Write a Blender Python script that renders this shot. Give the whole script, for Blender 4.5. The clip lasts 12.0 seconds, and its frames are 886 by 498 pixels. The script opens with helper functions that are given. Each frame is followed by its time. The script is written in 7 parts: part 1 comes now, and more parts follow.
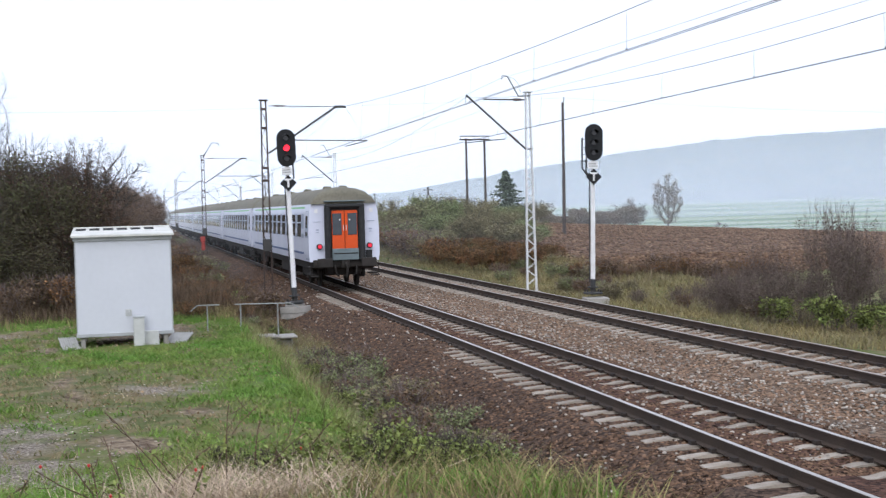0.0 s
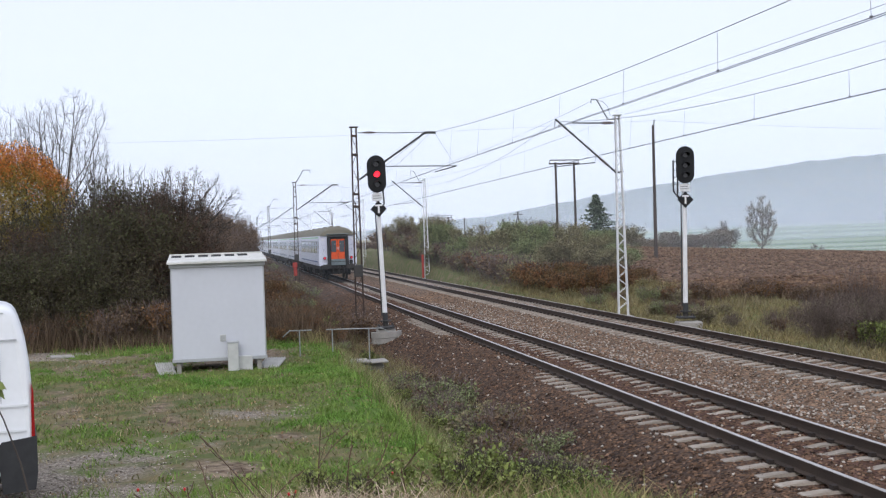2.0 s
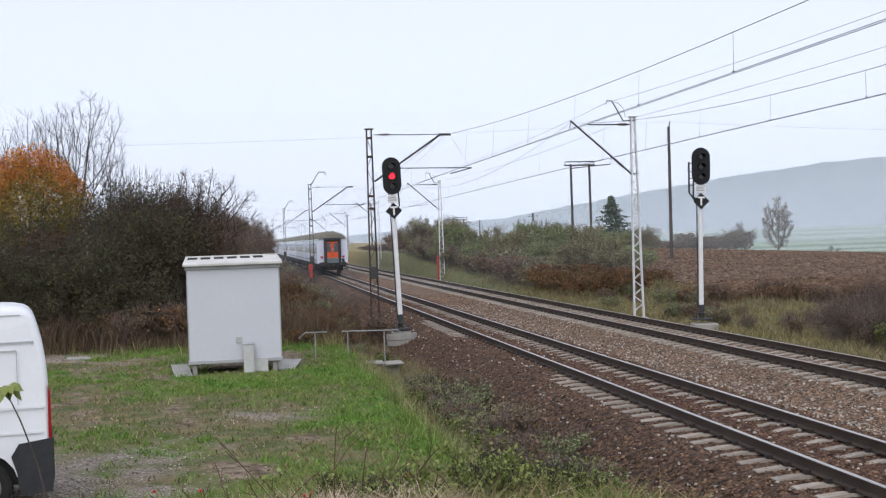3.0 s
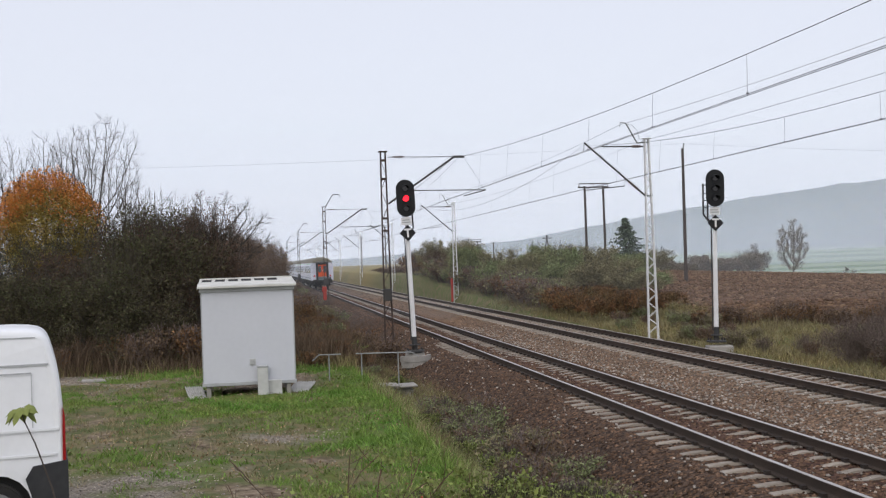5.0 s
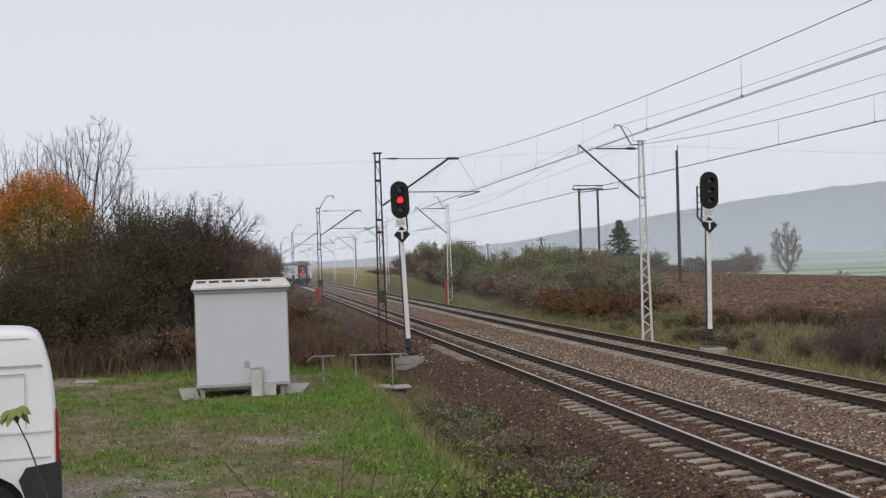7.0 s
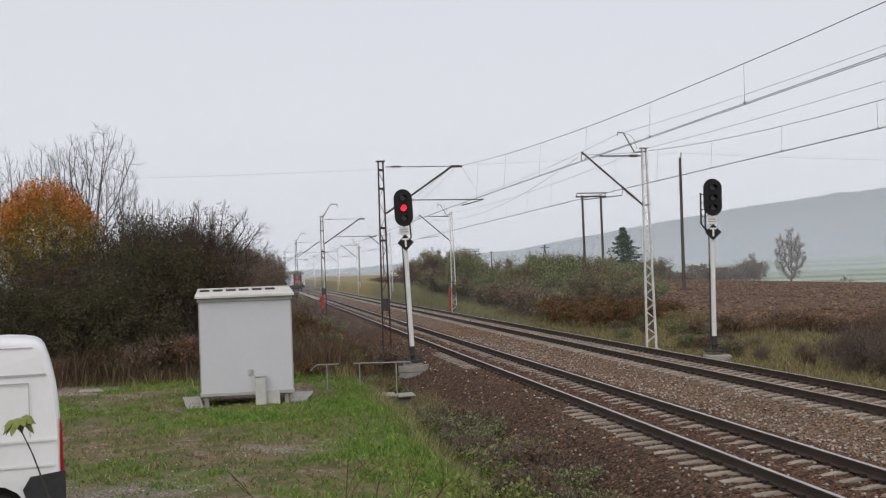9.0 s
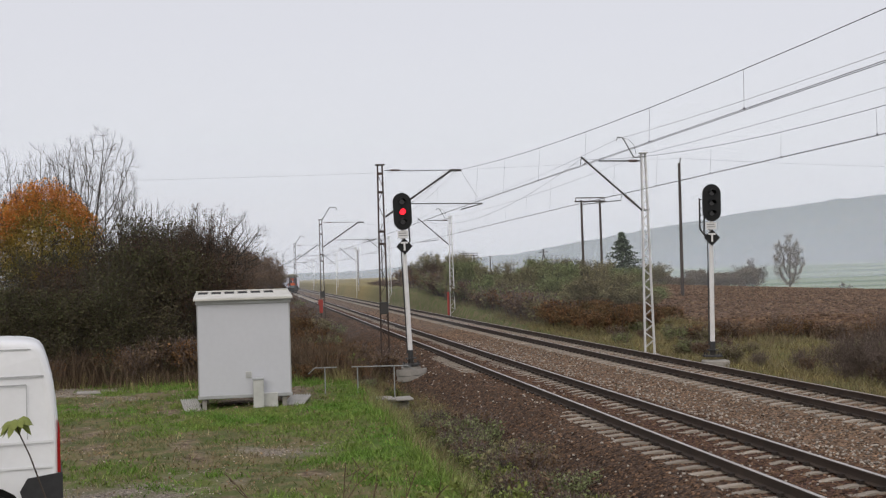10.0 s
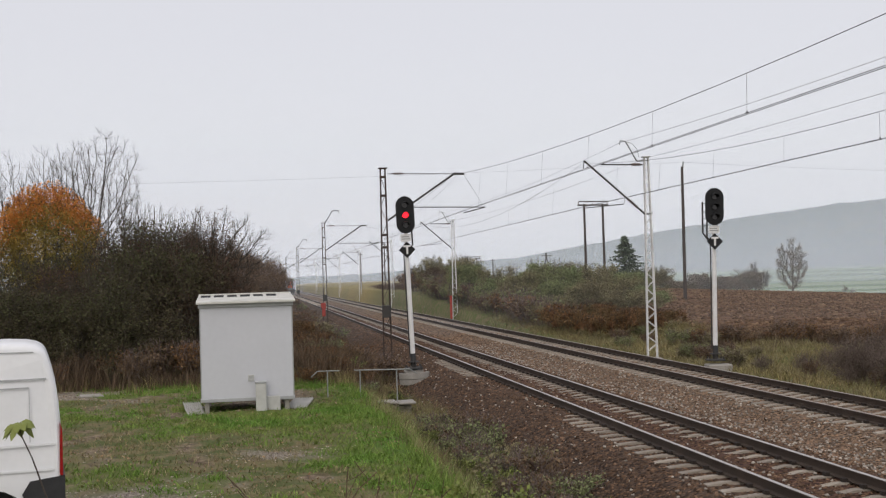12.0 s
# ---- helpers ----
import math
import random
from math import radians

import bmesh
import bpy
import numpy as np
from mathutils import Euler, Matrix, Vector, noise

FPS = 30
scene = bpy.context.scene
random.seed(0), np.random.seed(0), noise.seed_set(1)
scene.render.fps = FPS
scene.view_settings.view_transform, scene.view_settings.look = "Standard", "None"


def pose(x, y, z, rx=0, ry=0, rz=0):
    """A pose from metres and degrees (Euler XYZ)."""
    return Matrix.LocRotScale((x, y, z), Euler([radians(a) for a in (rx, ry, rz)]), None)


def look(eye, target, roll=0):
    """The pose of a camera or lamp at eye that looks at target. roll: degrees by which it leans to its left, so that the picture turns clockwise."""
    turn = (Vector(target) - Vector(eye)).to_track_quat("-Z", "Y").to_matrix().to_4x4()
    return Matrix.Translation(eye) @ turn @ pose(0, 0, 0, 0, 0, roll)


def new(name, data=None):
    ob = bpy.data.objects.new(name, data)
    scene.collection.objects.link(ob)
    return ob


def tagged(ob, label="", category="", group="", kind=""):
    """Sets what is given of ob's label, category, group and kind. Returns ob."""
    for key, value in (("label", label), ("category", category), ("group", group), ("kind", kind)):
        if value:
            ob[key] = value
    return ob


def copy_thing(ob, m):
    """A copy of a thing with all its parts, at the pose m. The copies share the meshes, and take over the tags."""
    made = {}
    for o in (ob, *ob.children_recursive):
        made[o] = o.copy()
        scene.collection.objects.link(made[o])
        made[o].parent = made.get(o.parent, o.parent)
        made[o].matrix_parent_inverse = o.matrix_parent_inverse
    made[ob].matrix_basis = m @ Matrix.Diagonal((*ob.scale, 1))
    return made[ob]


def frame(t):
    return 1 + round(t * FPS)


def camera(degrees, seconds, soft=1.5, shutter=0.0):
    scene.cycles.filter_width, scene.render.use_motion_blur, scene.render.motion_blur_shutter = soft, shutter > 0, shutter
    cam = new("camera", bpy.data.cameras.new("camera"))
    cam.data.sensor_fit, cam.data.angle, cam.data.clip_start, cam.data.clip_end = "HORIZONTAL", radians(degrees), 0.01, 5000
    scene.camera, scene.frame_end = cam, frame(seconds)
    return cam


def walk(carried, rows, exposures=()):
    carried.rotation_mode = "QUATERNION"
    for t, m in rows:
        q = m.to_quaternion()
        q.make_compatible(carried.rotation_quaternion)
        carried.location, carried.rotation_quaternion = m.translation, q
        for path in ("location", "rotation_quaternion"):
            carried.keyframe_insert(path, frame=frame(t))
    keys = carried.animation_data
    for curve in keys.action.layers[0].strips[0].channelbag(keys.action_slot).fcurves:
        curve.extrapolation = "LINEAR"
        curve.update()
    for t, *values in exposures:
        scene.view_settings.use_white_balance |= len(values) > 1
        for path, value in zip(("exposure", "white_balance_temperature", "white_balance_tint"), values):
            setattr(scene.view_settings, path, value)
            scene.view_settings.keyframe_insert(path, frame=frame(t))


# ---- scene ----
cam = camera(39.4, 12.0, soft=1.25, shutter=0.4)
EYE_Z = 3.07
TURNS = [(0.0, 13.920, -1.884, 1.469), (0.5, 12.119, -1.370, 1.631), (1.0, 10.695, -1.225, 1.700), (1.5, 9.788, -0.979, 1.924),
         (2.0, 9.791, -0.616, 1.936), (2.5, 9.221, -0.604, 1.965), (3.0, 9.090, -0.507, 1.994), (3.5, 8.828, -0.080, 1.942),
         (5.5, 8.468, 0.556, 2.049), (6.0, 8.516, 0.445, 2.041), (6.5, 8.543, 0.498, 2.157), (7.0, 8.752, 0.608, 1.936),
         (9.0, 8.599, 0.979, 2.121), (9.5, 8.736, 1.210, 1.934), (10.0, 8.661, 1.156, 1.781), (10.5, 8.480, 0.880, 1.810),
         (11.0, 8.507, 1.041, 1.805), (11.5, 8.656, 1.228, 1.681), (12.0, 8.541, 1.322, 1.705)]


def aim(yaw, pitch, roll):
    """Camera pose: yaw to the right of the track's direction, pitch up, roll to the right."""
    return pose(0, 0, EYE_Z, 0, 0, -yaw) @ pose(0, 0, 0, 90 + pitch, 0, 0) @ pose(0, 0, 0, 0, 0, -roll)


walk(cam, [(t, aim(y, p, r)) for t, y, p, r in TURNS],
     exposures=[(0.0, 0.76, 5900, 9), (1.0, 0.66, 5900, 9.5), (2.0, 0.49, 6000, 10), (3.5, 0.43, 6110, 10), (5.5, 0.21, 6400, 10), (7.0, 0.14, 6500, 10), (9.0, 0.11, 6650, 10), (12.0, 0.13, 6750, 10)])

# ---- light: overcast, misty autumn day ----
world = bpy.data.worlds.new("overcast")
scene.world = world
world.use_nodes = True
wn, wl = world.node_tree.nodes, world.node_tree.links
wn.clear()
sky = wn.new("ShaderNodeTexSky")
sky.sky_type, sky.sun_disc = "NISHITA", False
sky.sun_elevation, sky.sun_rotation = radians(38), radians(200)
sky.air_density, sky.dust_density = 1.0, 4.0
bg_sky, bg_cloud, add = wn.new("ShaderNodeBackground"), wn.new("ShaderNodeBackground"), wn.new("ShaderNodeAddShader")
bg_sky.inputs["Strength"].default_value = 0.02
bg_cloud.inputs["Color"].default_value = (0.70, 0.705, 0.765, 1)
bg_cloud.inputs["Strength"].default_value = 0.86
wout = wn.new("ShaderNodeOutputWorld")
wl.new(sky.outputs[0], bg_sky.inputs["Color"])
wl.new(bg_sky.outputs[0], add.inputs[0])
wl.new(bg_cloud.outputs[0], add.inputs[1])
wl.new(add.outputs[0], wout.inputs["Surface"])
sun_data = bpy.data.lights.new("sun", "SUN")
sun_data.energy, sun_data.angle, sun_data.color = 0.8, radians(60), (1.0, 0.97, 0.93)
sun = new("sun", sun_data)
sun.matrix_world = look((-10, -30, 32), (0, 0, 0))


# ---- materials ----
def mat(name, a, b=None, rough=0.8, metal=0.0, scale=3.0, fine=40.0, bump=0.15, contrast=0.5, spread=0.0, c=None, obj_random=0.0, spec=0.3, stretch=None, grain=0.7):
    """Surface with coarse and fine colour variation. spread: variation from piece to piece in one mesh."""
    m = bpy.data.materials.new(name)
    m.use_nodes = True
    n, l = m.node_tree.nodes, m.node_tree.links
    bs = n["Principled BSDF"]
    b = b or tuple(x * 0.75 for x in a)
    co = n.new("ShaderNodeTexCoord")
    vec = co.outputs["Object"]
    if stretch:
        mp = n.new("ShaderNodeMapping")
        mp.inputs["Scale"].default_value = stretch
        l.new(vec, mp.inputs["Vector"])
        vec = mp.outputs[0]
    n1, n2 = n.new("ShaderNodeTexNoise"), n.new("ShaderNodeTexNoise")
    n1.inputs["Scale"].default_value, n1.inputs["Detail"].default_value = scale, 6
    n2.inputs["Scale"].default_value, n2.inputs["Detail"].default_value = fine, 3
    l.new(vec, n1.inputs["Vector"])
    l.new(vec, n2.inputs["Vector"])
    ramp = n.new("ShaderNodeValToRGB")
    ramp.color_ramp.elements[0].position, ramp.color_ramp.elements[1].position = 0.5 - contrast / 2.5, 0.5 + contrast / 2.5
    ramp.color_ramp.elements[0].color, ramp.color_ramp.elements[1].color = (*a, 1), (*b, 1)
    l.new(n1.outputs["Fac"], ramp.inputs["Fac"])
    col = ramp.outputs["Color"]
    mul = n.new("ShaderNodeMath")
    mul.operation = "MULTIPLY_ADD"
    mul.inputs[1].default_value, mul.inputs[2].default_value = grain, 1 - grain / 2
    l.new(n2.outputs["Fac"], mul.inputs[0])
    mixf = n.new("ShaderNodeVectorMath")
    mixf.operation = "SCALE"
    l.new(col, mixf.inputs[0])
    l.new(mul.outputs[0], mixf.inputs["Scale"])
    col = mixf.outputs[0]
    if spread or obj_random:
        if spread:
            g = n.new("ShaderNodeNewGeometry")
            rnd = g.outputs["Random Per Island"]
        else:
            g = n.new("ShaderNodeObjectInfo")
            rnd = g.outputs["Random"]
        r2 = n.new("ShaderNodeValToRGB")
        e = r2.color_ramp.elements
        s = spread or obj_random
        e[0].color = (1 - s, 1 - s, 1 - s, 1)
        e[1].color = (1 + s, 1 + s, 1 + s, 1)
        if c:
            mc = n.new("ShaderNodeMix")
            mc.data_type = "RGBA"
            r3 = n.new("ShaderNodeMath")
            r3.operation = "FRACT"
            r4 = n.new("ShaderNodeMath")
            r4.operation = "MULTIPLY"
            r4.inputs[1].default_value = 7.31
            l.new(rnd, r4.inputs[0])
            l.new(r4.outputs[0], r3.inputs[0])
            l.new(r3.outputs[0], mc.inputs["Factor"])
            l.new(col, mc.inputs["A"])
            mc.inputs["B"].default_value = (*c, 1)
            col = mc.outputs["Result"]
        l.new(rnd, r2.inputs["Fac"])
        mm = n.new("ShaderNodeMix")
        mm.data_type, mm.blend_type = "RGBA", "MULTIPLY"
        mm.inputs["Factor"].default_value = 1
        l.new(col, mm.inputs["A"])
        l.new(r2.outputs["Color"], mm.inputs["B"])
        col = mm.outputs["Result"]
    l.new(col, bs.inputs["Base Color"])
    bs.inputs["Roughness"].default_value, bs.inputs["Metallic"].default_value = rough, metal
    bs.inputs["Specular IOR Level"].default_value = spec
    if bump:
        bp = n.new("ShaderNodeBump")
        bp.inputs["Strength"].default_value, bp.inputs["Distance"].default_value = bump, 0.02
        l.new(n2.outputs["Fac"], bp.inputs["Height"])
        l.new(bp.outputs[0], bs.inputs["Normal"])
    return m


def glow(name, colour, strength):
    m = bpy.data.materials.new(name)
    m.use_nodes = True
    bs = m.node_tree.nodes["Principled BSDF"]
    bs.inputs["Base Color"].default_value = (*colour, 1)
    bs.inputs["Emission Color"].default_value = (*colour, 1)
    bs.inputs["Emission Strength"].default_value = strength
    return m


M_CONCRETE = mat("concrete", (0.36, 0.34, 0.31), (0.26, 0.245, 0.225), 0.9, scale=2.5, fine=60, bump=0.3)
M_SLEEPER = mat("sleeper_concrete", (0.35, 0.315, 0.27), (0.25, 0.205, 0.16), 0.9, scale=5, fine=60, bump=0.3, obj_random=0.18)
M_RAIL = mat("rusty_rail", (0.046, 0.034, 0.027), (0.068, 0.048, 0.036), 0.8, 0.1, scale=1.5, fine=50, bump=0.2)
M_RAILTOP = mat("polished_rail", (0.46, 0.43, 0.40), (0.36, 0.33, 0.30), 0.38, 0.7, scale=2, fine=30, bump=0.03)
M_RAILTOP_DULL = mat("dull_rail", (0.34, 0.29, 0.25), (0.26, 0.21, 0.18), 0.45, 0.5, scale=2, fine=30, bump=0.05)
M_FASTENER = mat("fastener", (0.05, 0.04, 0.035), None, 0.8, 0.3)
M_WHITE_PANEL = mat("cabin_panel", (0.57, 0.58, 0.62), (0.545, 0.555, 0.595), 0.5, scale=0.9, fine=8, bump=0.02, grain=0.08)
M_CABIN_TRIM = mat("cabin_trim", (0.42, 0.43, 0.44), (0.34, 0.345, 0.35), 0.6, scale=3, fine=30, bump=0.05, grain=0.08)
M_ROOF_SHEET = mat("roof_sheet", (0.66, 0.65, 0.61), (0.50, 0.49, 0.45), 0.6, scale=2.2, fine=20, bump=0.05, grain=0.25)
M_DARK = mat("dark_gap", (0.02, 0.02, 0.02), None, 0.9)
M_PLASTIC_GREY = mat("grey_plastic", (0.55, 0.55, 0.53), (0.46, 0.46, 0.44), 0.6, scale=4, bump=0.05, grain=0.08)
M_CORRUGATED = mat("corrugated_sheet", (0.50, 0.49, 0.46), (0.36, 0.35, 0.33), 0.7, scale=3, bump=0.1)
M_GALV = mat("galvanised_steel", (0.36, 0.37, 0.36), (0.27, 0.28, 0.27), 0.6, 0.3, scale=5, bump=0.1)
M_SIGNAL_BLACK = mat("signal_black", (0.007, 0.008, 0.009), (0.013, 0.013, 0.014), 0.6, scale=4, bump=0.05, grain=0.08)
M_POST_WHITE = mat("post_white", (0.78, 0.78, 0.79), (0.66, 0.65, 0.64), 0.55, scale=2.5, fine=25, bump=0.05, grain=0.08)
M_POST_DARK = mat("post_dark", (0.04, 0.042, 0.045), (0.06, 0.055, 0.05), 0.7, scale=4, bump=0.1)
M_LENS = mat("dark_lens", (0.012, 0.012, 0.016), None, 0.15, spec=0.6, bump=0)
M_RED_LIT = glow("red_lamp", (1.0, 0.018, 0.035), 1.8)
M_TAIL = glow("tail_lamp", (0.7, 0.015, 0.04), 0.25)
M_MAST_LIGHT = mat("mast_grey_paint", (0.74, 0.74, 0.74), (0.60, 0.60, 0.60), 0.6, 0.0, scale=2, fine=30, bump=0.1, grain=0.25)
M_MAST_DARK = mat("mast_rust", (0.045, 0.035, 0.032), (0.075, 0.05, 0.04), 0.8, 0.1, scale=2, fine=30, bump=0.15)
M_ARM = mat("arm_steel", (0.06, 0.06, 0.062), (0.09, 0.085, 0.08), 0.7, 0.2, scale=3, bump=0.1)
M_INSULATOR = mat("insulator", (0.10, 0.06, 0.05), None, 0.3, spec=0.6, bump=0)
M_WIRE = mat("wire", (0.05, 0.05, 0.055), (0.08, 0.07, 0.065), 0.7, 0.3, bump=0)
M_WIRE_THIN = mat("thin_wire", (0.16, 0.16, 0.17), None, 0.7, 0.2, bump=0)
M_WOOD_POLE = mat("pole_wood", (0.10, 0.085, 0.075), (0.06, 0.052, 0.05), 0.9, scale=4, fine=50, bump=0.3, stretch=(1, 1, 0.1))
M_ORANGE_COVER = mat("orange_cover", (0.40, 0.055, 0.04), (0.30, 0.045, 0.035), 0.7, scale=4, bump=0.1)
M_VAN = mat("van_white", (0.80, 0.81, 0.83), (0.74, 0.75, 0.77), 0.28, scale=1.2, fine=12, bump=0.0, spec=0.5, grain=0.08)
M_VAN_DARK = mat("van_plastic", (0.025, 0.026, 0.028), (0.04, 0.04, 0.042), 0.65, scale=6, bump=0.1, grain=0.08)
M_SEAM = mat("van_seam", (0.48, 0.49, 0.50), None, 0.6, bump=0)
M_TYRE = mat("tyre", (0.018, 0.018, 0.018), (0.03, 0.028, 0.026), 0.85, scale=8, bump=0.2)
M_RIM = mat("steel_rim", (0.30, 0.30, 0.31), (0.2, 0.2, 0.2), 0.5, 0.6, scale=8)
M_LAMP_RED = mat("red_plastic", (0.32, 0.012, 0.015), (0.25, 0.01, 0.012), 0.2, spec=0.6, bump=0)
M_COACH = mat("coach_paint", (0.66, 0.68, 0.78), (0.58, 0.60, 0.70), 0.4, scale=0.6, fine=6, bump=0.02, spec=0.5, grain=0.08)
M_COACH_BLUE = mat("coach_blue", (0.06, 0.11, 0.28), (0.05, 0.09, 0.22), 0.4, scale=1, bump=0.02, grain=0.08)
M_COACH_GREEN = mat("coach_green", (0.16, 0.50, 0.16), None, 0.4, bump=0)
M_COACH_BAND = mat("coach_band", (0.36, 0.40, 0.50), (0.30, 0.34, 0.44), 0.4, scale=1, bump=0.02, grain=0.08)
M_COACH_ROOF = mat("coach_roof", (0.185, 0.170, 0.125), (0.12, 0.113, 0.088), 0.75, scale=0.8, fine=12, bump=0.1)
M_GLASS_DARK = mat("coach_window", (0.035, 0.045, 0.055), None, 0.08, spec=0.7, bump=0)
M_RUBBER = mat("rubber", (0.02, 0.021, 0.022), (0.035, 0.035, 0.035), 0.8, scale=5, bump=0.1)
M_DOOR_ORANGE = mat("door_orange", (0.66, 0.085, 0.012), (0.58, 0.075, 0.01), 0.45, scale=2, bump=0.02, grain=0.08)
M_UNDER = mat("underframe", (0.022, 0.02, 0.018), (0.04, 0.034, 0.03), 0.85, scale=3, bump=0.2)
M_GREY_PLATE = mat("end_plate", (0.16, 0.20, 0.21), None, 0.5, scale=3, grain=0.08)
M_BARK = mat("bark", (0.075, 0.06, 0.052), (0.045, 0.036, 0.032), 0.95, scale=5, fine=40, bump=0.3)
M_TWIG = mat("twig", (0.078, 0.066, 0.052), (0.052, 0.044, 0.036), 0.95, scale=2, fine=20, bump=0, spread=0.35)
# twigs of the far trees, greyed and paled to carry haze in the colour
M_TWIG_HAZED = mat("hazed_twig", (0.17, 0.145, 0.13), (0.13, 0.11, 0.10), 0.95, bump=0, spread=0.3)
M_LEAF_DARK = mat("leaf_dark", (0.088, 0.106, 0.048), (0.108, 0.088, 0.050), 0.9, scale=0.35, fine=3, bump=0, spread=0.14, c=(0.072, 0.054, 0.040), spec=0.03)
M_LEAF_MAROON = mat("leaf_maroon", (0.135, 0.074, 0.060), (0.100, 0.080, 0.054), 0.9, scale=0.5, fine=3, bump=0, spread=0.2, c=(0.094, 0.066, 0.050), spec=0.03)
M_LEAF_TAN = mat("leaf_tan", (0.20, 0.135, 0.085), (0.15, 0.115, 0.070), 0.9, scale=0.4, fine=3, bump=0, spread=0.25, c=(0.13, 0.085, 0.06), spec=0.05)
M_LEAF_THORN = mat("leaf_thorn", (0.165, 0.130, 0.105), (0.140, 0.135, 0.082), 0.9, scale=0.6, fine=3, bump=0, spread=0.3, c=(0.11, 0.078, 0.068), spec=0.05)
M_TWIG_THORN = mat("thorn_twig", (0.180, 0.140, 0.126), (0.130, 0.102, 0.090), 0.95, scale=2, fine=20, bump=0, spread=0.35, spec=0.1)
M_LITTER = mat("leaf_litter", (0.30, 0.20, 0.11), (0.21, 0.125, 0.07), 0.9, scale=1, bump=0, spread=0.45, c=(0.38, 0.30, 0.19), spec=0.1)
M_TUFT = mat("tuft_blade", (0.115, 0.225, 0.036), (0.185, 0.240, 0.060), 0.75, scale=0.8, fine=3, bump=0, spread=0.35, contrast=0.4, spec=0.15)
M_LEAF_OLIVE = mat("leaf_olive", (0.250, 0.250, 0.120), (0.220, 0.180, 0.108), 0.8, scale=0.5, fine=4, bump=0, spread=0.26, c=(0.18, 0.15, 0.085))
M_LEAF_MOSS = mat("leaf_moss", (0.185, 0.235, 0.100), (0.225, 0.220, 0.108), 0.8, scale=0.5, fine=4, bump=0, spread=0.24)
M_LEAF_GREEN = mat("leaf_green", (0.16, 0.22, 0.055), (0.20, 0.20, 0.06), 0.75, scale=0.7, fine=4, bump=0, spread=0.4)
M_LEAF_ORANGE = mat("leaf_orange", (0.54, 0.16, 0.032), (0.44, 0.20, 0.035), 0.75, scale=0.30, fine=3, bump=0, spread=0.3, contrast=0.3)
M_LEAF_YELLOW = mat("leaf_yellow", (0.20, 0.18, 0.04), (0.32, 0.18, 0.035), 0.75, scale=0.4, fine=3, bump=0, spread=0.35)
M_LEAF_RED = mat("leaf_red_brown", (0.19, 0.085, 0.042), (0.14, 0.110, 0.050), 0.85, scale=0.8, fine=4, bump=0, spread=0.35)
M_NEEDLE = mat("needle", (0.085, 0.115, 0.070), (0.10, 0.125, 0.078), 0.8, scale=1, bump=0, spread=0.4)
# leaves of the far trees and bushes, with haze mixed into the colour
M_LEAF_HAZED = mat("hazed_leaf", (0.24, 0.19, 0.150), (0.19, 0.18, 0.125), 0.9, scale=0.4, bump=0, spread=0.35)
M_GRASS = mat("grass_blade", (0.115, 0.245, 0.034), (0.200, 0.235, 0.060), 0.7, scale=0.55, fine=3, bump=0, spread=0.4, contrast=0.35)
M_STRAW = mat("straw", (0.36, 0.31, 0.17), (0.26, 0.21, 0.12), 0.85, scale=0.8, fine=3, bump=0, spread=0.4, c=(0.24, 0.19, 0.11))
M_WEED = mat("dry_weed", (0.195, 0.165, 0.082), (0.150, 0.165, 0.062), 0.9, scale=0.6, fine=3, bump=0, spread=0.45, c=(0.18, 0.12, 0.075))
M_WEED_DARK = mat("dark_weed", (0.115, 0.075, 0.050), (0.080, 0.058, 0.042), 0.9, scale=0.6, bump=0, spread=0.45, c=(0.16, 0.118, 0.080), spec=0.1)
M_VERGE = mat("verge_blade", (0.34, 0.265, 0.125), (0.200, 0.200, 0.068), 0.85, scale=0.35, fine=3, bump=0, spread=0.45, c=(0.16, 0.12, 0.065))
M_STRAW_PALE = mat("pale_straw", (0.54, 0.43, 0.34), (0.42, 0.30, 0.23), 0.85, scale=1.5, fine=5, bump=0, spread=0.4, c=(0.42, 0.34, 0.23))
M_ROSE = mat("rose_stem", (0.11, 0.06, 0.045), (0.085, 0.065, 0.04), 0.8, scale=3, bump=0, spread=0.3)
M_DITCH = mat("ditch_blade", (0.24, 0.265, 0.105), (0.33, 0.275, 0.15), 0.8, scale=0.9, fine=3, bump=0, spread=0.4)
M_DRYTURF = mat("dry_turf_blade", (0.20, 0.175, 0.085), (0.14, 0.155, 0.055), 0.85, scale=0.7, fine=3, bump=0, spread=0.3)
M_HIP = mat("rose_hip", (0.50, 0.02, 0.02), None, 0.35, spec=0.5, bump=0)
M_CLOD = mat("soil_clod", (0.126, 0.074, 0.046), (0.082, 0.048, 0.032), 0.95, scale=0.3, fine=6, bump=0.2, spread=0.4, c=(0.19, 0.125, 0.078))
M_STONE_BROWN = mat("ballast_stone_brown", (0.102, 0.061, 0.039), (0.050, 0.032, 0.021), 0.92, scale=0.7, fine=20, bump=0.2, spread=0.8, c=(0.165, 0.102, 0.066), spec=0.1)
M_STONE_TAN = mat("ballast_stone_tan", (0.232, 0.156, 0.100), (0.132, 0.086, 0.056), 0.92, scale=0.7, fine=20, bump=0.2, spread=0.85, c=(0.20, 0.126, 0.086), spec=0.1)
M_PALE = mat("pale_stone", (0.42, 0.38, 0.33), (0.30, 0.26, 0.22), 0.9, scale=1, bump=0.2, spread=0.5)
M_PEBBLE = mat("pebble", (0.36, 0.315, 0.26), (0.24, 0.205, 0.165), 0.9, scale=1, bump=0.2, spread=0.6)


